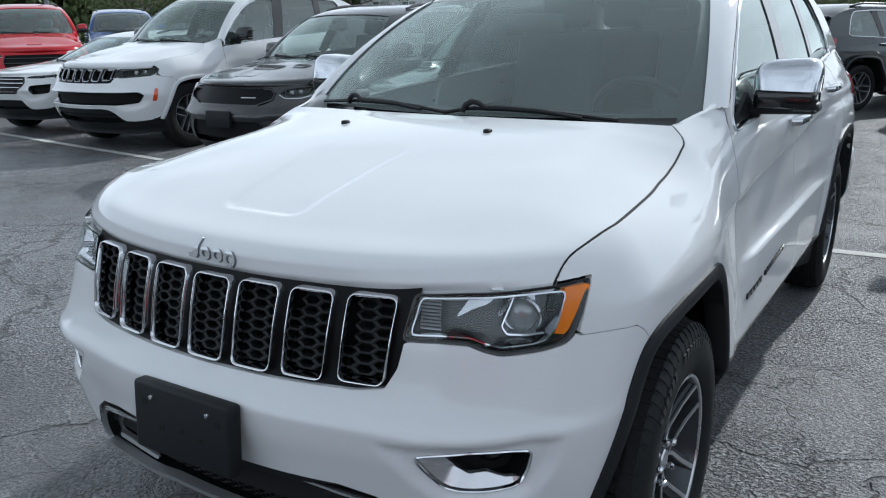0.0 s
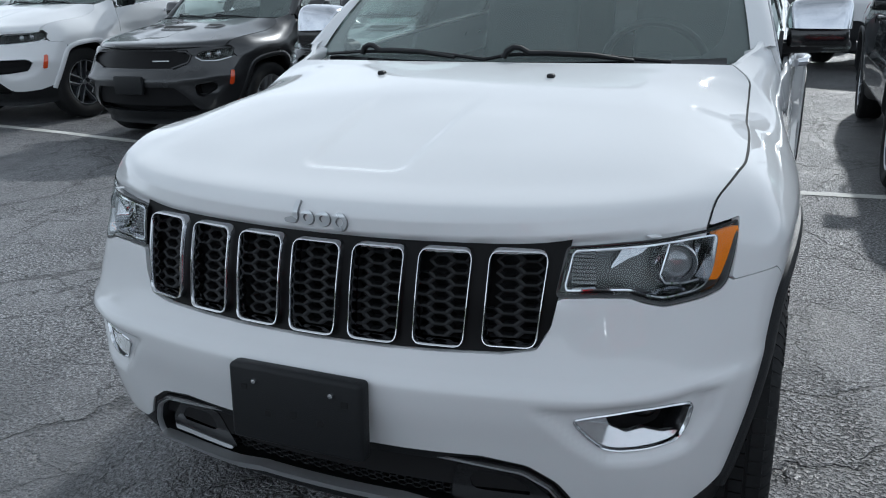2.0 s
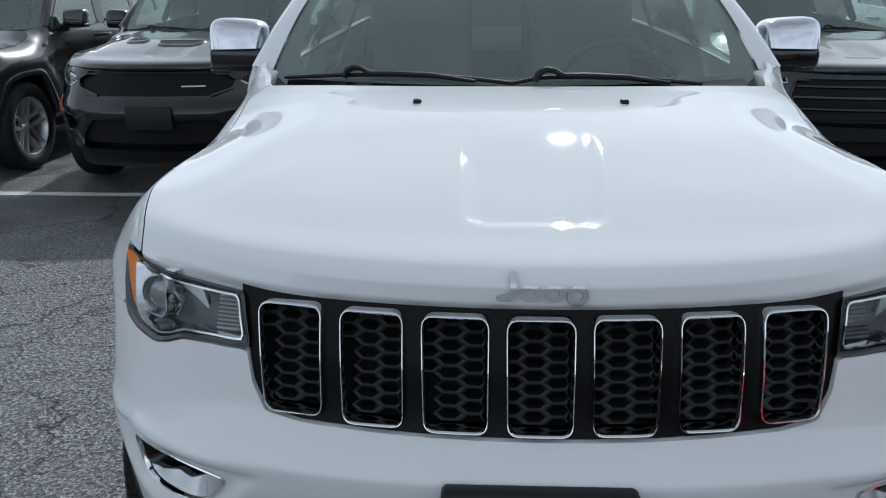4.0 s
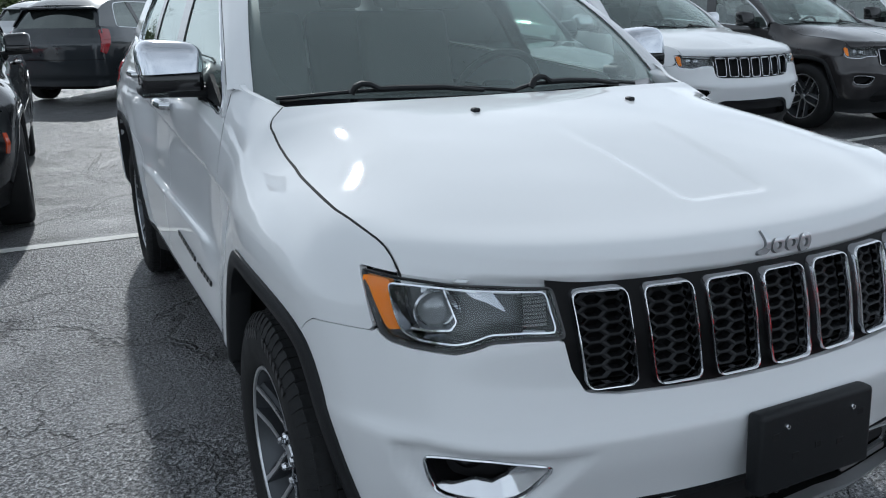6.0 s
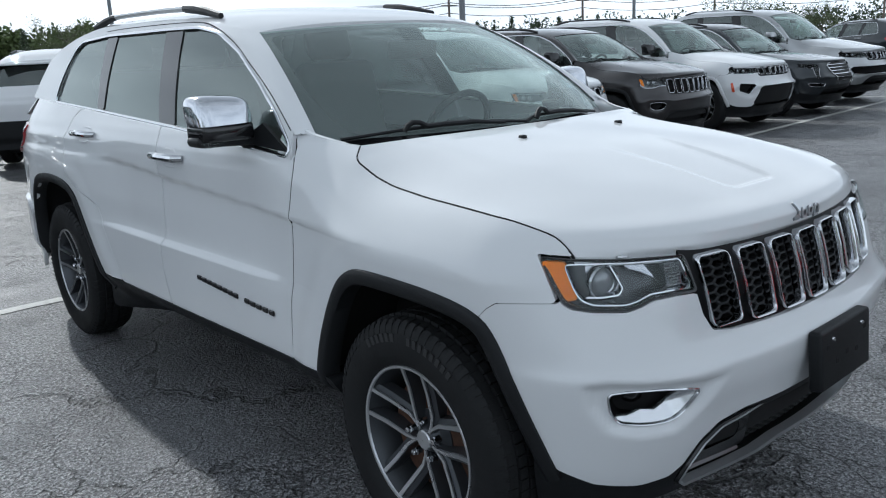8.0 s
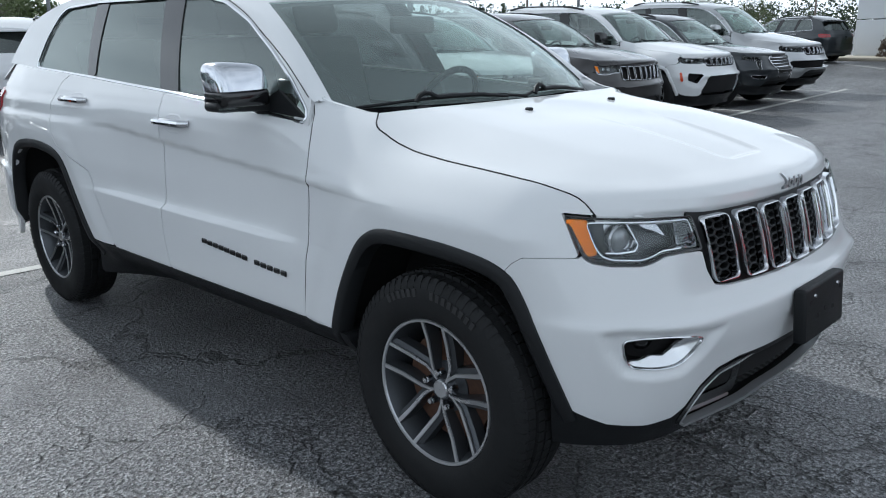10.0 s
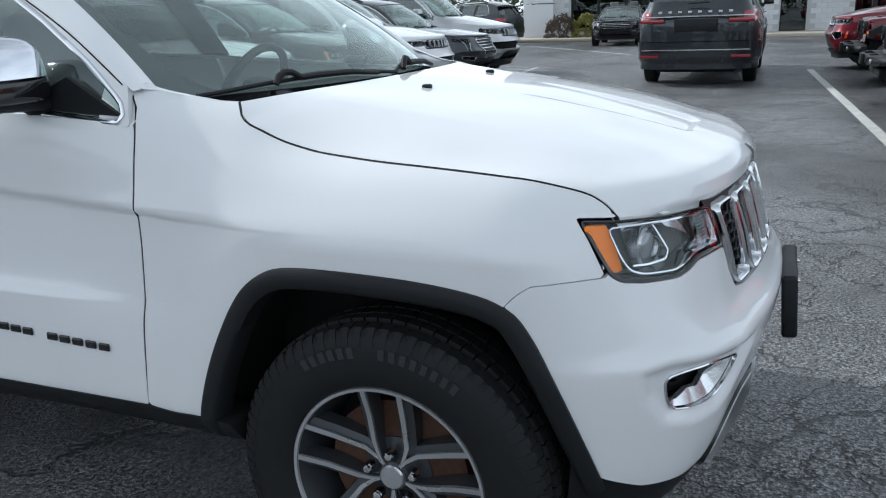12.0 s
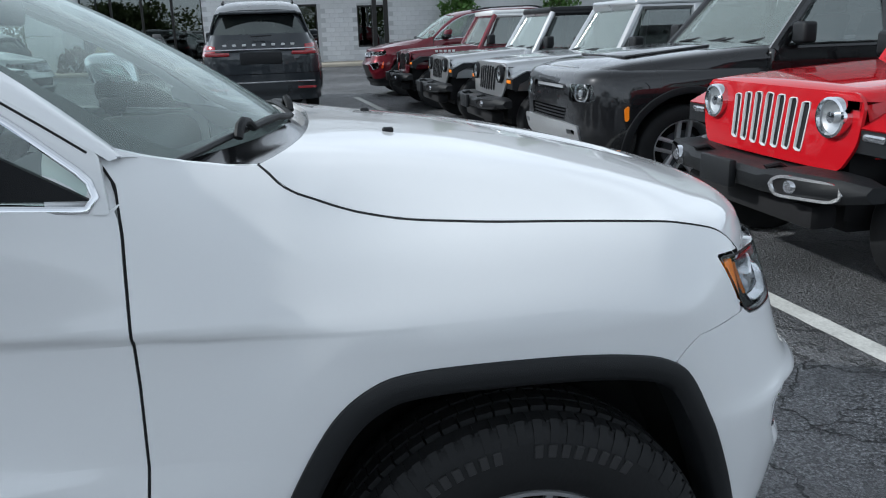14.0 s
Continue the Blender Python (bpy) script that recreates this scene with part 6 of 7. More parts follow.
def utility_pole(x, y, h):
    p = thing("utility_pole", "weathered wooden utility pole carrying wires", "pole", "poles along the road", Matrix.Translation((x, y, 0)))
    part("post", tube([(0, 0, -.2), (0, 0, h)], [.17, .11], 8), M_POLE, p)
    part("cross_arm", box((-1.1, -.06, h - .7), (1.1, .06, h - .55), .01, 1), M_POLE, p)
    return p


poles = [polar(30, 95), polar(42.0, 88), polar(51.3, 92), polar(60, 100), polar(70, 112)]
for p in poles:
    utility_pole(p.x, p.y, 6.6)
for k, dz in enumerate((6.3, 6.05, 5.2)):
    bm = bmesh.new()
    for a, b in zip(poles[:-1], poles[1:]):
        pts = [a.lerp(b, t) + Vector((0, 0, dz - .55 * 4 * t * (1 - t))) for t in np.linspace(0, 1, 10)]
        add_tube(bm, pts, .035, 4)
    tagged(part("overhead_wire", bm, M_DOORBLACK, None), "dark sagging overhead wire between poles", "wire", "overhead wires")


def lamp_post(x, y, h, r=.09):
    p = thing("lot_lamp", "grey square steel lot lamp post", "street lamp", "lot lamps", Matrix.Translation((x, y, 0)))
    part("post", tube([(0, 0, 0), (0, 0, h)], r, 8), M_STEEL, p)
    part("foot", box((-.35, -.35, 0), (.35, .35, .7), .05), M_KERB, p)
    for s in (-1, 1):
        part("lamp_head", box((s * .2 - .35 * (s < 0), -.2, h - .1), (s * .2 + .35 * (s > 0), .2, h + .08), .03), M_STEEL, p)


lamp_post(polar(42.6, 42).x, polar(42.6, 42).y, 8.5, .16)
lamp_post(polar(54.8, 60).x, polar(54.8, 60).y, 8.5, .12)
lamp_post(polar(18.4, 45).x, polar(18.4, 45).y, 8.5, .10)
lamp_post(polar(-58, 40).x, polar(-58, 40).y, 8.5, .10)
lamp_post(-14, -9, 8.5, .10)

M_SIDING = surface("white_siding", (0.72, 0.73, 0.74), 0.6, vary=0.06, patch=1)
M_ROOFING = surface("dark_shingle", (0.06, 0.055, 0.055), 0.9, vary=0.2, grain=6)


def far_house():
    c = polar(-33, 70)
    h = thing("colonnaded_building", "far white building with tall columns and dark windows", "building", m=Matrix.Translation(c) @ Matrix.Rotation(radians(33), 4, "Z"))
    part("wall", box((-5, 0, 0), (5.3, 9, 7.6)), M_SIDING, h, smooth=0)
    part("porch_roof", box((-5.4, -2.4, 7.3), (5.7, 9.3, 7.9), .05), M_SIDING, h, smooth=0)
    part("roof", prism([(-2.6, 7.9), (9.4, 7.9), (3.4, 10.4)], -5.5, 5.8, Matrix(((0, 0, 1, 0), (1, 0, 0, 0), (0, 1, 0, 0), (0, 0, 0, 1)))), M_ROOFING, h, smooth=0)
    for k in range(5):
        part("column", tube([(-4.9 + k * 2.5, -2.1, 0), (-4.9 + k * 2.5, -2.1, 7.35)], .16, 10), M_SIDING, h)
    for k in range(4):
        for z in (1.9, 4.6):
            w = part("window", box((-4.1 + k * 2.5, -.06, z), (-3.0 + k * 2.5, .02, z + 1.5), .01, 1), M_SHOP, h, smooth=0)
            part("mullion", box((-3.58 + k * 2.5, -.09, z), (-3.52 + k * 2.5, -.04, z + 1.5)), M_SIDING, w, smooth=0)


far_house()


# ---- square-bodied four-wheel drives ----
def loft(name, rows, material, parent, label="", smooth=40, ends=True):
    """A skin over cross-sections with equal counts of points."""
    bm = bmesh.new()
    rings = [[bm.verts.new(p) for p in row] for row in rows]
    for a, b in zip(rings[:-1], rings[1:]):
        for k in range(len(a) - 1):
            bm.faces.new((a[k], a[k + 1], b[k + 1], b[k]))
    if ends:
        bm.faces.new(rings[0])
        bm.faces.new(rings[-1][::-1])
    bmesh.ops.recalc_face_normals(bm, faces=bm.faces)
    return part(name, bm, material, parent, label, smooth)


def hood_row(y, w, top, low, r=.06, crown=.02):
    pts = [(-w, y, low), (-w, y, top - r), (-w + r * .35, y, top - r * .3), (-w + r, y, top)]
    pts += [(w * t, y, top + crown * (1 - t * t)) for t in np.linspace(-.8, .8, 9)]
    return pts + [(w - r, y, top), (w - r * .35, y, top - r * .3), (w, y, top - r), (w, y, low)]


def cab(car, coat, top_mat, y0, y1, y2, z0, z1, w0, w1, wind, glass_mat=M_PRIVACY):
    """Upright cabin: windscreen frame, side posts, panes, hard top."""
    n = lambda p: Vector(p)
    a0, a1, b0, b1 = (w0, y0, z0), (w1, y0 + wind, z1), (w0, y2, z0), (w1, y2 - .05, z1)
    ws = bmesh.new()
    vs = [ws.verts.new(p) for p in ((-w0 + .05, y0, z0), (w0 - .05, y0, z0), (w1 - .05, y0 + wind, z1), (-w1 + .05, y0 + wind, z1))]
    ws.faces.new(vs)
    g = part("windscreen", ws, M_GLASS, car, smooth=0)
    g.visible_shadow = False
    for s in (-1, 1):
        part("windscreen_post", tube([(s * w0, y0 - .01, z0 - .04), (s * w1, y0 + wind, z1)], .045, 8), coat, car)
        gl = bmesh.new()
        for ya, yb in ((y0 + .16, y1 - .04), (y1 + .06, y2 - .12)):
            k = .75 if ya < y1 else 0
            vs = [gl.verts.new(p) for p in ((s * (w0 - .01), ya, z0 + .02), (s * (w0 - .01), yb, z0 + .02), (s * (w1 - .005), yb, z1 - .05), (s * (w1 - .005), ya + wind * k, z1 - .05))]
            gl.faces.new(vs)
        part("side_glass", gl, glass_mat, car, smooth=0)
        for yy, kk in ((y1, .09), (y2 - .06, .14), (y0 + .06, .05)):
            part("door_post", tube([(s * (w0 - .005), yy, z0 - .05), (s * (w1), yy + (wind * .85 if yy < y0 + .1 else 0), z1)], kk * .6, 6), M_PLASTIC if top_mat is M_PLASTIC else top_mat, car)
        part("door_top_rail", tube([(s * w1, y0 + wind, z1 - .01), (s * w1, y2 - .05, z1 - .01)], .035, 6), top_mat, car)
        mo = part("door_mirror", box((s * (w0 + .13) - .085, y0 + .10, z0 + .02), (s * (w0 + .13) + .085, y0 + .22, z0 + .20), .03, 3), M_PLASTIC, car, smooth=50)
        part("mirror_arm", tube([(s * (w0 - .02), y0 + .2, z0 + .03), (s * (w0 + .12), y0 + .18, z0 + .06)], .025, 6), M_PLASTIC, mo)
        for k in (-.35, .12):
            wp = part("wiper", tube([(s * .3 + k, y0 - .02, z0 + .02), (s * .3 + k + .25, y0 + .06, z0 + .06)], .012, 5), M_PLASTIC, car)
    part("roof", box((-w1 - .02, y0 + wind - .06, z1 - .02), (w1 + .02, y2, z1 + .09), .04, 3), top_mat, car, smooth=50)
    part("windscreen_header", tube([(-w1, y0 + wind, z1), (w1, y0 + wind, z1)], .05, 8), coat, car)
    part("cabin_floor", box((-w0 + .05, y0 + .05, .5), (w0 - .05, y2 - .02, .8)), M_CLOTH, car, smooth=0)
    part("dashboard", box((-w0 + .06, y0 + .05, z0 - .2), (w0 - .06, y0 + .35, z0 - .01), .03), M_DASH, car)
    for x in (-.36, .36):
        seat(car, x, y0 + 1.05, z0 - .28)
    return car


def wrangler(label, m, coat, top_mat=M_PLASTIC, base=3.0, flare_top=True, pickup=False, slot_mat=M_WHITE2, wheels=(M_SATIN, M_ALLOY), marks=False):
    car = thing("off_road_car", label, "car", "cars across the aisle", m)
    # hood and grille
    rows = [hood_row(y, w, t, 1.055 if y < -.47 else .76) for y, w, t in ((-.508, .690, 1.072), (-.48, .695, 1.096), (-.40, .70, 1.108), (0, .71, 1.14), (.40, .725, 1.165), (.66, .738, 1.175))]
    loft("hood", rows, coat, car)
    part("cowl", box((-.74, .60, .9), (.74, .80, 1.165), .03), coat, car)
    plate = rounded([(-.71, 1.04), (-.66, 1.095), (.66, 1.095), (.71, 1.04), (.705, .84), (.62, .69), (-.62, .69), (-.705, .84)], .05)
    fn = lambda x, z, l=0.0: np.stack([x + 0 * z, -.552 - l + .09 * (z - .69) + .05 * np.asarray(x) ** 2, z + 0 * x], -1)
    slots = [rounded([(i * .100 - .031, .745 + .004 * abs(i)), (i * .100 + .031, .745 + .004 * abs(i)), (i * .105 + .035, 1.055 - .003 * i * i), (i * .105 - .035, 1.055 - .003 * i * i)], .012) for i in range(-3, 4)]
    eyes = [[(s * .54 + .108 * math.cos(a), .965 + .108 * math.sin(a)) for a in np.linspace(0, 2 * math.pi, 28, endpoint=False)] for s in (-1, 1)]
    trim("grille", fn, poly_region(*slots, *eyes, keep=plate), np.linspace(-.73, .73, 160), np.linspace(.68, 1.1, 60), coat, car, .018)
    trim("grille_back", fn, poly_region(keep=[(-.42, .72), (.42, .72), (.42, 1.075), (-.42, 1.075)]), np.linspace(-.42, .42, 20), np.linspace(.70, 1.08, 12), M_MESH, car, .004, lift=-.011)
    for sl in slots:
        sweep("slot_insert", fn, dense(sl, .03), [(-.002, -.02), (-.001, .004), (.004, .005), (.008, -.004), (.009, -.009)], slot_mat, car)
    for s in (-1, 1):
        mm = Matrix.Translation((s * .54, -.535, .965)) @ Matrix.Rotation(radians(-90), 4, "Z")
        ho = part("headlamp", lathe([(.001, -.03), (.05, -.026), (.086, -.008), (.092, .010)], 24, mm), M_SATIN, car, "round headlamp")
        part("lamp_ring", lathe([(.086, .005), (.092, .020), (.106, .016), (.110, -.03)], 28, mm), M_CHROME if slot_mat is M_WHITE2 else M_PLASTIC, ho)
        part("lamp_core", lathe([(.0005, .012), (.03, .01), (.034, -.03)], 14, mm), M_CHROME, ho)
        le = part("lamp_lens", lathe([(.0005, .028), (.05, .024), (.084, .012)], 24, mm), M_LENS, ho)
        le.visible_shadow = False
        # fender slab and lamps on it
        prof = [(-.50, .80), (-.50, .915), (-.34, 1.0), (.34, 1.0), (.56, .74), (.48, .72), (.28, .93), (-.28, .93), (-.42, .86), (-.44, .78)]
        yz = Matrix(((0, 0, 1, 0), (1, 0, 0, 0), (0, 1, 0, 0), (0, 0, 0, 1)))
        x0, x1 = sorted((s * .60, s * .925))
        part("fender_flare", prism(prof, x0, x1, yz), M_PLASTIC, car, smooth=30)
        if flare_top:
            cap = [(-.505, .925), (-.345, 1.012), (.345, 1.012), (.50, .83), (.46, .83), (.33, .985), (-.33, .985), (-.48, .90)]
            x0, x1 = sorted((s * .62, s * .92))
            part("fender_top", prism(cap, x0, x1, yz), coat, car, smooth=30)
        part("marker_lamp", box((s * .80 - .075, -.512, .862), (s * .80 + .075, -.46, .905), .012, 2), M_AMBER if coat is M_SILVER or not flare_top else M_LENSGREY, car)
        part("hood_latch", box((s * .60 - .02, -.22, 1.06), (s * .60 + .03, -.12, 1.13), .01, 2), M_PLASTIC, car)
        prof = [(base - .52, .74), (base - .34, 1.0), (base + .34, 1.0), (base + .52, .80), (base + .44, .78), (base + .28, .93), (base - .28, .93), (base - .44, .72)]
        x0, x1 = sorted((s * .70, s * .925))
        part("fender_flare", prism(prof, x0, x1, yz), M_PLASTIC, car, smooth=30)
    # bumper with lamps and hooks
    rows = []
    for x, y, z0, z1 in ((-.91, -.60, .585, .665), (-.80, -.68, .565, .69), (-.58, -.76, .55, .695), (-.40, -.775, .555, .69), (-.34, -.79, .555, .675), (.34, -.79, .555, .675), (.40, -.775, .555, .69), (.58, -.76, .55, .695), (.80, -.68, .565, .69), (.91, -.60, .585, .665)):
        rows.append([(x, -.50, z0), (x, y + .03, z0), (x, y, z0 + .04), (x, y, z1 - .03), (x, y + .03, z1), (x, -.50, z1)])
    bump = loft("front_bumper", rows, M_PLASTIC, car, "textured black steel bumper")
    bf = lambda x, z, l=0.0: np.stack([x + 0 * z, -.802 - l + .40 * np.maximum(np.abs(x) - .42, 0) ** 1.1, z + 0 * x], -1)
    for s in (-1, 1):
        pts = rounded([(s * .50, .570), (s * .78, .575), (s * .83, .615), (s * .79, .665), (s * .52, .672), (s * .46, .63)], .03)
        sweep("lamp_bezel", bf, dense(pts, .03), [(-.012, -.02), (-.010, .012), (.006, .012), (.012, -.008)], M_CHROME if slot_mat is M_WHITE2 else M_PLASTIC, bump)
        trim("bezel_back", bf, poly_region(keep=pts), np.linspace(-.86, .86, 60), np.linspace(.55, .69, 14), M_VOID, bump, .01, lift=.003)
        c = bf(np.array([s * .57]), np.array([.622]), .012)[0]
        part("fog_lamp", lathe([(.0005, .01), (.03, .006), (.040, -.01), (.042, -.03)], 18, Matrix.Translation(c) @ Matrix.Rotation(radians(-90), 4, "Z")), M_LENSGREY, bump)
        part("tow_hook", tube([(s * .36, -.72, .655), (s * .36, -.75, .69), (s * .36, -.68, .70), (s * .36, -.62, .66)], .018, 8), M_PLASTIC, bump)
    part("plate_bracket", box((-.155, -.835, .54), (.155, -.79, .70), .012, 2), M_PLASTIC, bump)
    part("apron", box((-.62, -.66, .38), (.62, -.50, .52), .04), M_VOID, car)
    # tub, doors, top
    y2 = 2.62 if pickup else base + .55
    part("tub", box((-.79, .70, .56), (.79, y2, 1.15), .035, 3), coat, car, smooth=40)
    part("inner_guard", box((-.60, -.46, .42), (.60, .72, .95)), M_VOID, car, smooth=0)
    part("underbody", box((-.55, -.4, .34), (.55, base + .5, .60)), M_VOID, car, smooth=0)
    for s in (-1, 1):
        for y in (.86, 1.72, 2.55):
            # black boxes on the skin stand for the shade of the gaps
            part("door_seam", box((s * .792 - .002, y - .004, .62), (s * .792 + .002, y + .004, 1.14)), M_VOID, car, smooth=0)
        for y in (1.55, 2.4):
            part("door_handle", box((s * .80 - .02, y - .09, 1.0), (s * .80 + .02, y + .09, 1.04), .01, 2), M_PLASTIC, car)
        for y in (.92, 1.0):
            part("door_hinge", box((s * .80 - .015, y - .08, .98), (s * .80 + .015, y, 1.05), .008, 1), coat, car)
    if pickup:
        part("cargo_bed", box((-.80, 2.66, .62), (.80, base + 1.3, 1.12), .03), coat, car)
    cab(car, coat, top_mat, .76, 1.72, y2, 1.16, 1.72, .74, .64, .30)
    if marks:
        for i in range(8):
            part("hood_mark", box((.690, -.05 + i * .075, 1.065), (.722, .0 + i * .075, 1.105), .003, 1), M_WHITE2, car, "pale letter-like bar on the hood side")
    wheel_set(car, [(.80, 0), (-.80, 0), (.80, base), (-.80, base)], .41, False, *wheels, .235)
    return car


def defender(m):
    car = thing("boxy_off_road_car", "dark grey square-bodied off-road car with silver skid plate", "car", "cars across the aisle", m)
    coat = M_CHARCOAL
    base = 3.02
    # flanks with arches, nose
    pl = spline([(-.4, -.83), (0, -.845), (.4, -.835), (.70, -.80), (.86, -.70), (.94, -.54), (.97, -.3), (.975, .4), (.965, 1.5), (.965, 2.6), (.96, 3.4), (.92, 3.75), (.7, 3.85), (.3, 3.87), (0, 3.87), (-.3, 3.87)], 14)[14:-14]
    arc = np.concatenate([[0], np.cumsum(np.hypot(*np.diff(pl, axis=0).T))])
    tt = np.gradient(pl, axis=0)
    nn = np.stack([tt[:, 1], -tt[:, 0]], 1) / np.hypot(tt[:, 0], tt[:, 1])[:, None]
    prof_z, prof_o = [.3, .42, .62, .80, .98, 1.05, 1.10, 1.125], [-.14, -.05, 0, .0, -.012, -.03, -.07, -.14]

    def wrapd(q, z, l=0.0):
        q, z = np.broadcast_arrays(np.asarray(q, float), np.asarray(z, float))
        a = np.abs(q)
        o = pchip(z, prof_z, prof_o) + l
        x = np.interp(a, arc, pl[:, 0]) + np.interp(a, arc, nn[:, 0]) * o
        y = np.interp(a, arc, pl[:, 1]) + np.interp(a, arc, nn[:, 1]) * o
        return np.stack([np.where(q < 0, -x, x), y, z + 0 * q], -1)
    qy = lambda y: float(np.interp(y, pl[20:120, 1], arc[20:120])) if False else float(np.interp(y, pl[(pl[:, 0] > .85) & (pl[:, 1] < 3.5)][:, 1], arc[(pl[:, 0] > .85) & (pl[:, 1] < 3.5)]))
    arches = []
    for yc in (0, base):
        arches.append([(qy(yc + .50 * math.cos(a)), .42 + .50 * math.sin(a)) for a in np.linspace(-.25, math.pi + .25, 24)])
    lamp = [(.50, 1.0), (.82, 1.005), (.86, .86), (.50, .84)]
    cuts = [lamp, [(-.3, .99), (.42, .99), (.42, .93), (-.3, .93)], [(-.3, .78), (.46, .78), (.40, .64), (-.3, .64)], [(-.3, .66), (.42, .66), (.70, .62), (.66, .42), (-.3, .40)]]
    trim("body", wrapd, lambda u, v: np.min([-poly_sdf(np.abs(u), v, c) for c in cuts + arches], axis=0), np.linspace(-arc[-1], arc[-1], 300), np.linspace(.40, 1.122, 36), coat, car, .03)
    trim("nose_back", wrapd, lambda u, v: 1.2 - np.abs(u), np.linspace(-1.2, 1.2, 60), np.linspace(.4, 1.05, 12), M_GLOSS, car, .01, lift=-.05)
    trim("skid_plate", wrapd, poly_region(*[[(s * .50, .60), (s * .64, .60), (s * .64, .555), (s * .50, .555)] for s in (-1, 1)], keep=[(-.68, .64), (-.44, .655), (.44, .655), (.68, .64), (.70, .50), (.46, .44), (-.46, .44), (-.70, .50)]), np.linspace(-.72, .72, 90), np.linspace(.42, .67, 30), M_SATIN, car, .04, lift=.02, label="silver skid plate")
    for k in range(4):
        z = .665 + k * .03
        sweep("grille_bar", wrapd, np.stack([np.linspace(-.42, .42, 14), np.full(14, z)], 1), [(-.007, -.05), (-.007, -.01), (.007, -.01), (.007, -.05)], M_PLASTIC, car, closed=False)
    trim("nose_strip", wrapd, poly_region(keep=[(-.34, .975), (.34, .975), (.34, .95), (-.34, .95)]), np.linspace(-.35, .35, 30), np.linspace(.94, .98, 6), M_SATIN, car, .02, lift=-.01)
    for s in (-1, 1):
        F = lambda q, z, l=0.0, s=s: wrapd(s * np.asarray(q), z, l)
        c = F(np.array([.66]), np.array([.925]), -.03)[0]
        mm = Matrix.Translation(c) @ Matrix.Rotation(radians(-90 + s * 22), 4, "Z")
        ho = part("headlamp", lathe([(.001, -.02), (.06, -.01), (.075, .004)], 24, mm), M_GLOSS, car, "square headlamp with a bright ring")
        part("lamp_ring", lathe([(.064, -.01), (.070, .008), (.084, .007), (.086, -.02)], 28, mm), M_CHROME, ho)
        part("lamp_core", lathe([(.0005, .02), (.03, .016), (.034, -.01)], 14, mm), M_LENSGREY, ho)
        le = trim("lamp_lens", F, poly_region(keep=lamp), np.linspace(.48, .88, 16), np.linspace(.83, 1.02, 8), M_LENS, ho, .004)
        le.visible_shadow = False
        trim("marker_lamp", F, poly_region(keep=[(qy(-.535), .80), (qy(-.50), .83), (qy(-.50), .70), (qy(-.53), .69)]), np.linspace(qy(-.6), qy(-.45), 14), np.linspace(.68, .84, 12), M_AMBER, car, .02, lift=.012)
        for arch in arches:
            sweep("wheel_flare", F, dense(arch, .05, closed=False), [(-.05, .0), (-.045, .018), (.0, .022), (.01, .015), (.012, -.25)], M_PLASTIC, car, closed=False)
        for y in (.78, 1.75, 2.6):
            # shade of the door gaps, drawn as thin black boxes
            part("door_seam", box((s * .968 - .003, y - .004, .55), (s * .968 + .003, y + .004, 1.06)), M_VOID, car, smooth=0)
    rows = [hood_row(y, w, t, 1.0, .10, .03) for y, w, t in ((-.72, .78, 1.07), (-.62, .84, 1.125), (-.45, .88, 1.165), (0, .90, 1.215), (.55, .91, 1.265), (.72, .91, 1.275))]
    loft("hood", rows, coat, car)
    part("hood_panel", box((-.50, -.35, -.014), (.50, .40, .014), .012, 2, Matrix.Translation((0, 0, 1.243)) @ Matrix.Rotation(radians(5.6), 4, "X")), coat, car)
    for i in range(8):
        part("nose_mark", box((-.27 + i * .072, -.70, 1.075), (-.22 + i * .072, -.640, 1.118), .004, 1, Matrix.Translation((0, -.01, .014))), M_SATIN, car, "silver letter-like bar on the nose")
    part("inner_guard", box((-.62, -.6, .40), (.62, .75, 1.0)), M_VOID, car, smooth=0)
    part("underbody", box((-.62, -.5, .30), (.62, base + .6, .60)), M_VOID, car, smooth=0)
    part("waist", box((-.93, .70, .95), (.93, 3.72, 1.275), .03), coat, car)
    cab(car, coat, coat, .74, 1.78, 3.72, 1.27, 1.92, .90, .76, .52)
    wheel_set(car, [(.83, 0), (-.83, 0), (.83, base), (-.83, base)], .41, False, M_MACHINED, M_SATIN, .265)
    return car


# ---- the parked rows ----
def at(x, y, turn=0.0, tall=1.0):
    return pose(x, y, 0, 0, 0, turn) @ Matrix.Diagonal((1, 1, tall, 1))


WAG = size_warp(1.0, 1.18, 3.12, 1.02, 1.27, 1.93)
GCL = size_warp(.86, 1.05, 3.09, .95, 1.19, 1.78)
DUR = size_warp(.92, 1.10, 3.04, .93, 1.18, 1.78)
CADI = size_warp(.90, 1.0, 2.86, .92, 1.09, 1.66)
CHEV = size_warp(.94, 1.02, 2.95, .94, 1.12, 1.72)
SEDAN = size_warp(.92, 1.05, 2.83, .90, .98, 1.42, .12)
TRUCK = size_warp(1.0, 1.5, 3.67, 1.0, 1.38, 2.0)

suv("large_white_suv", "large white sport utility car with black intake in the row", at(-7.58, 5.14), M_WHITE, "wagoneer", warp=WAG, R=.41, base=3.12, track=.825, mirror_mat=M_GLOSS, flare_mat=M_WHITE, rails=M_SATIN)
suv("grey_suv", "dark grey sport utility car with hood scoop in the row", at(-4.64, 4.62, 0, .94), M_GREY, "durango", warp=DUR, R=.39, base=3.04, track=.79, scoop=True, flare_mat=M_GREY, chrome=M_GLOSS, wheels=(M_SATIN, M_SATIN))
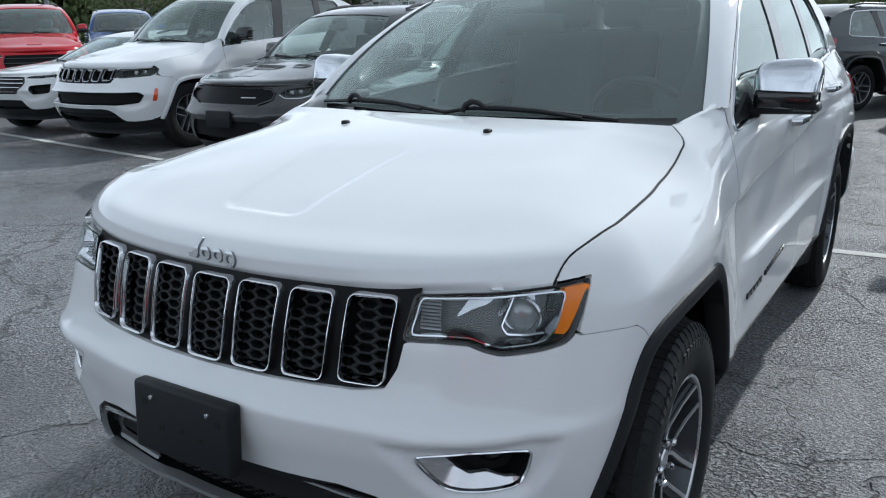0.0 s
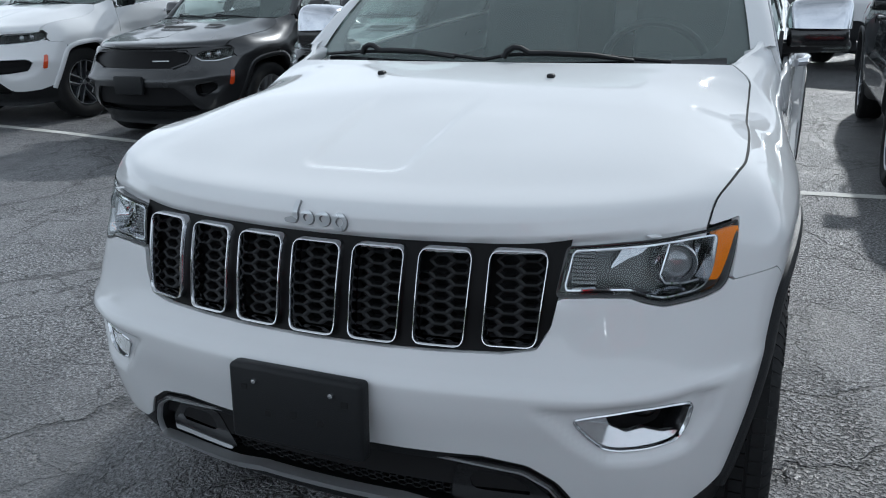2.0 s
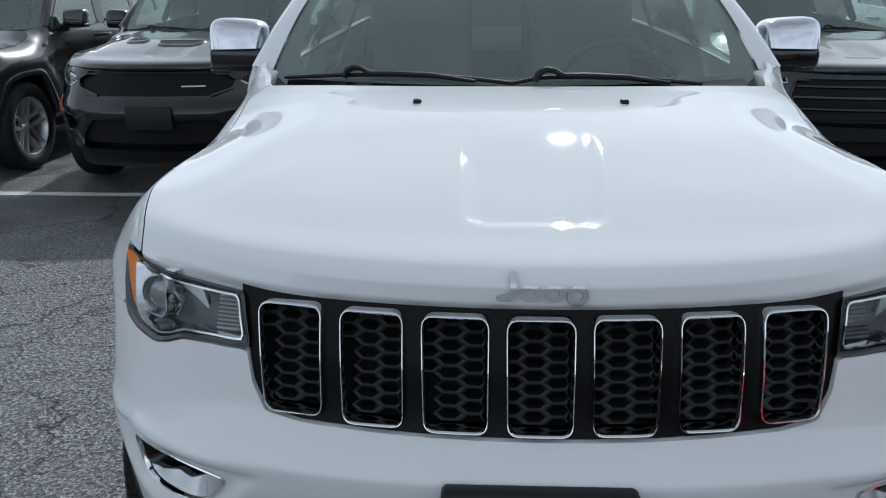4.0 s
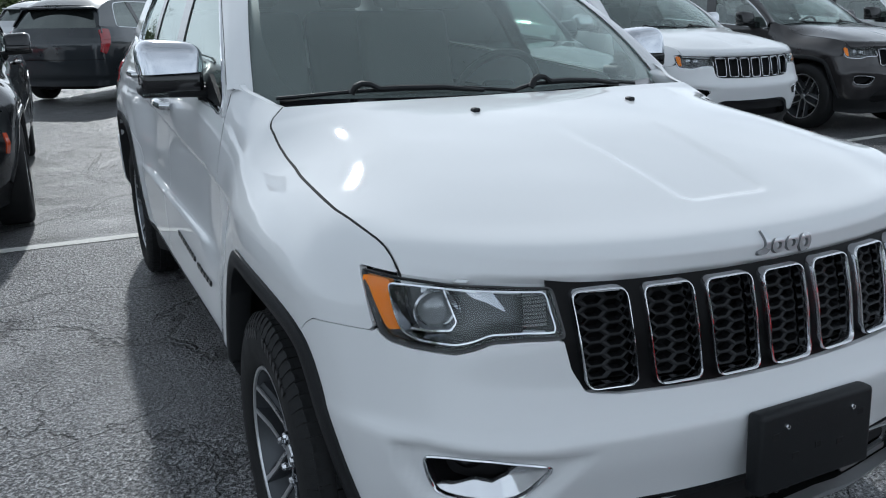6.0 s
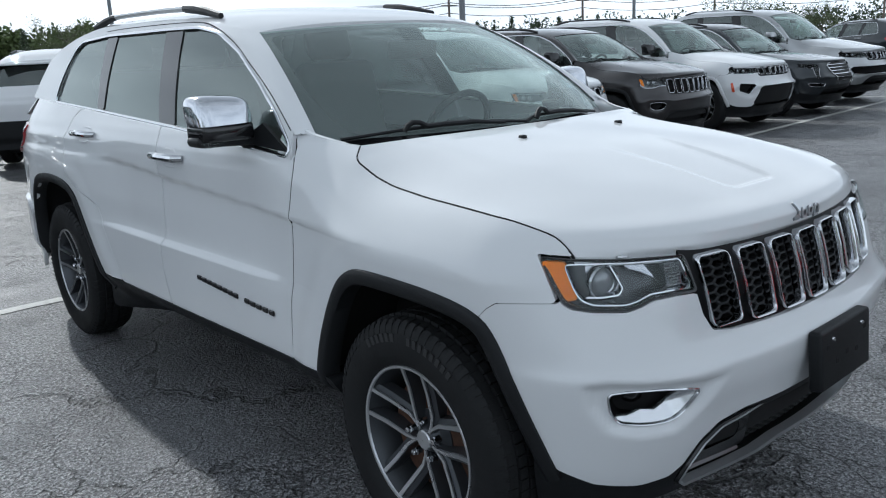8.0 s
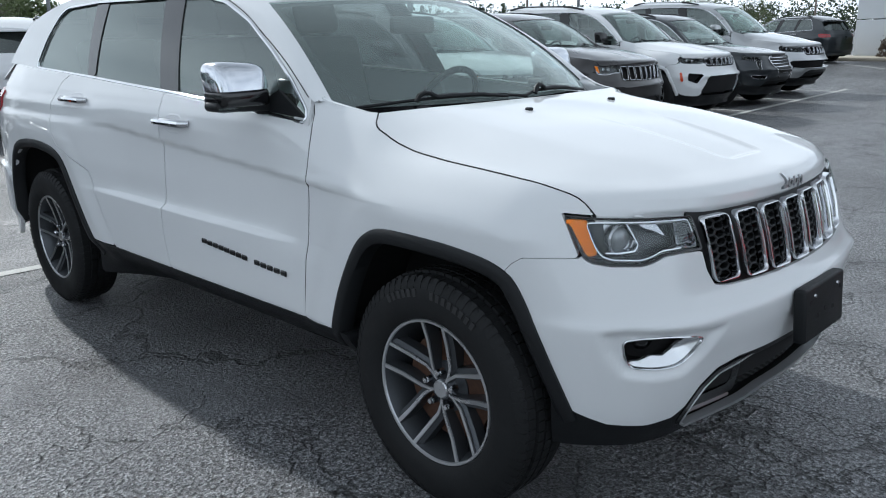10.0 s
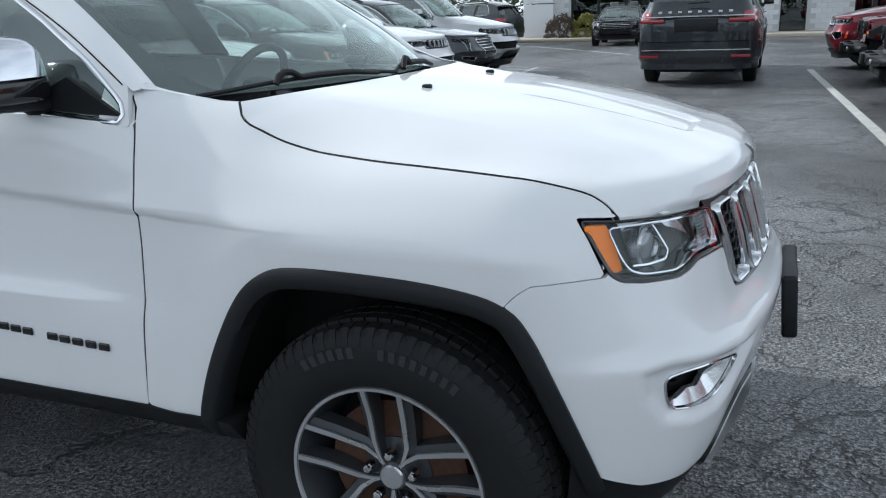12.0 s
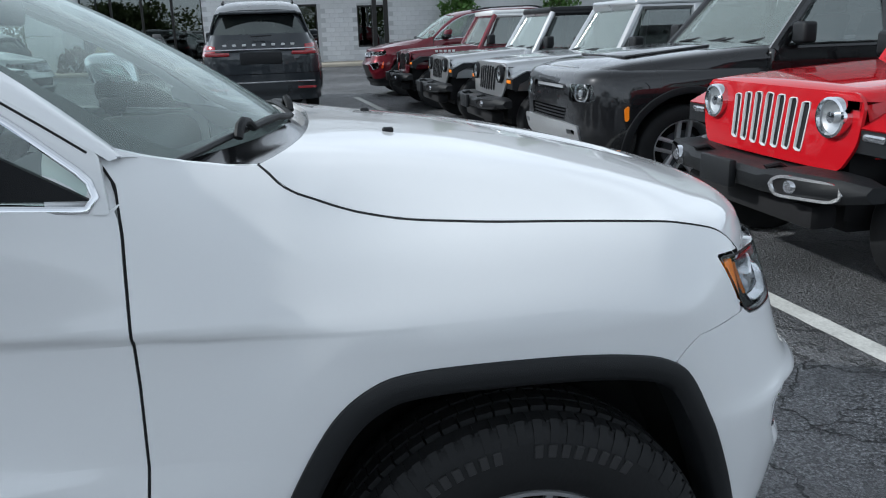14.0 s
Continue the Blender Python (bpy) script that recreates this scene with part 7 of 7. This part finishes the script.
suv("black_suv", "black sport utility car with hood scoop in the row", at(-2.33, 4.48, 0, .94), M_BLACK, "durango", warp=DUR, R=.39, base=3.04, track=.79, scoop=True, flare_mat=M_BLACK, chrome=M_GLOSS)
suv("black_crossover", "black crossover car with wide dark grille in the row", at(2.38, 4.05), M_DARK, "chevy", warp=CHEV, R=.38, base=2.95, track=.80, flare_mat=M_PLASTIC, chrome=M_GLOSS)
suv("white_suv", "white utility car with chrome seven-slot grille in the row", at(4.95, 4.8), M_WHITE, mirror_mat=M_CHROME)
suv("granite_suv", "dark warm-grey utility car with seven-slot grille in the row", at(7.45, 4.95), M_GRANITE, mirror_mat=M_GLOSS, flare_mat=M_PLASTIC)
suv("white_long_suv", "white long sport utility car with slim headlamps, parked in the row", at(9.98, 5.1), M_WHITE, "gcl", warp=GCL, R=.40, base=3.09, track=.81, mirror_mat=M_GLOSS, flare_mat=M_WHITE)
suv("dark_crossover", "dark crossover with shield-shaped chrome grille in the row", at(12.5, 5.25), M_DARK, "shield", warp=CADI, R=.375, base=2.86, track=.785, flare_mat=M_DARK)
suv("silver_suv", "large silver-white utility car with slim chrome grille in the row", at(15.15, 5.65), M_SILVER, "wagoneer", warp=WAG, R=.41, base=3.12, track=.84, flare_mat=M_SILVER, rails=M_SATIN)
suv("white_sedan", "white saloon car with a low nose, parked in the row", at(-10.05, 5.5), M_WHITE2, "chevy", warp=SEDAN, R=.335, base=2.83, track=.765, flare_mat=M_WHITE2)
suv("red_pickup", "bright red pickup with a black grille, parked further back", at(-14.2, 7.9, 60), M_RED, "chevy", warp=TRUCK, R=.42, base=3.67, track=.85, flare_mat=M_RED, chrome=M_GLOSS)
suv("blue_pickup", "blue pickup parked further back", at(-17.5, 12.6, 55), M_BLUE, "chevy", warp=TRUCK, R=.42, base=3.67, track=.85, flare_mat=M_BLUE)
suv("red_sedan", "dark red saloon car parked further back", at(-22.0, 17.2, 80), M_MAROON, "chevy", warp=SEDAN, R=.335, base=2.83, track=.765, flare_mat=M_MAROON)
suv("dark_parked_suv", "dark grey crossover with chrome window strip, parked across the lot", at(1.0, 15.7, 146), M_DARK, "shield", warp=CADI, R=.375, base=2.86, track=.785, flare_mat=M_DARK)
suv("white_crossover", "white crossover seen from behind, parked across the lot", at(3.42, 14.8, 150), M_WHITE, "chevy", warp=CHEV, R=.375, base=2.95, track=.80, rear=True)
suv("silver_crossover", "light blue-grey crossover parked far across the lot", at(.5, 27.2, 145), M_SILVER, "chevy", warp=CHEV, R=.375, base=2.95, track=.80, flare_mat=M_SILVER)
suv("black_large_suv", "large black sport utility car parked far across the lot", at(3.9, 27.5, 150), M_BLACK, "wagoneer", warp=WAG, R=.41, base=3.12, track=.84, flare_mat=M_BLACK)
# the car standing in the aisle, seen from behind
car = suv("slate_suv", "large dark slate utility car standing in the aisle, tail out", at(16.25, .64, 90), M_DARK, "wagoneer", warp=WAG, R=.41, base=3.12, track=.84, flare_mat=M_DARK, rails=M_SATIN, rear=False)[0]
rear_y = 3.12 + 1.18
for i in range(8):
    part("tailgate_mark", box((-.56 + i * .157, rear_y - .002, 1.20), (-.50 + i * .157, rear_y + .012, 1.235), .003, 1), M_SATIN, car, "silver letter-like bar on the tailgate")
part("tailgate_strip", box((-.90, rear_y - .06, 1.135), (.90, rear_y + .006, 1.155), .004, 1), M_CHROME, car)
part("bumper_strip", box((-.86, rear_y - .02, .60), (.86, rear_y + .035, .62), .004, 1), M_CHROME, car)
part("plate_panel", box((-.34, rear_y - .02, .90), (.34, rear_y + .012, 1.10), .02, 2), M_PLASTIC, car)
part("rear_wiper", tube([(-.2, rear_y - .02, 1.36), (.14, rear_y - .03, 1.35)], .012, 6), M_PLASTIC, car)
for s in (-1, 1):
    part("tail_lamp_bar", box((s * .70 - .20, rear_y - .08, 1.045), (s * .70 + .20, rear_y + .008, 1.11), .02, 2), M_REDLENS, car)
    part("reflector", box((s * .72 - .15, rear_y + .0, .49), (s * .72 + .15, rear_y + .035, .53), .006, 1), M_REDLENS, car)
suv("black_sedan", "black saloon car facing the aisle near the building", at(28.0, 4.9, -85), M_BLACK, "chevy", warp=SEDAN, R=.335, base=2.83, track=.765, flare_mat=M_BLACK)
suv("black_row_suv", "black sport utility car parked beyond the row", at(23.5, 9.7, -12), M_BLACK, "wagoneer", warp=WAG, R=.41, base=3.12, track=.84, flare_mat=M_BLACK)
suv("dark_row_suv", "dark crossover seen from behind beyond the row", at(31.2, 13.2, 165), M_DARK, "chevy", warp=CHEV, R=.375, base=2.95, track=.80, flare_mat=M_DARK)

wrangler("bright red off-road car with seven white-edged grille slots", at(1.97, -2.77, 180, .93), M_RED)
defender(at(4.78, -2.76, 180, .91))
wrangler("silver off-road car with a black bumper and grey grille slots", at(7.3, -2.56, 180, .9), M_SILVER, slot_mat=M_PLASTIC, top_mat=M_SILVER)
wrangler("silver off-road pickup with a black bumper", at(10.1, -2.5, 180, .9), M_SILVER, slot_mat=M_PLASTIC, base=3.49, pickup=True, flare_top=True)
wrangler("maroon off-road car with pale bars on the hood", at(12.95, -2.4, 180, .92), M_MAROON, slot_mat=M_PLASTIC, flare_top=False, top_mat=M_WHITE2, marks=True)
suv("maroon_suv", "maroon sport utility car with slim headlamps, parked across the aisle", at(16.2, -2.3, 180), M_MAROON, "gcl", warp=GCL, R=.40, base=3.09, track=.81, flare_mat=M_MAROON)
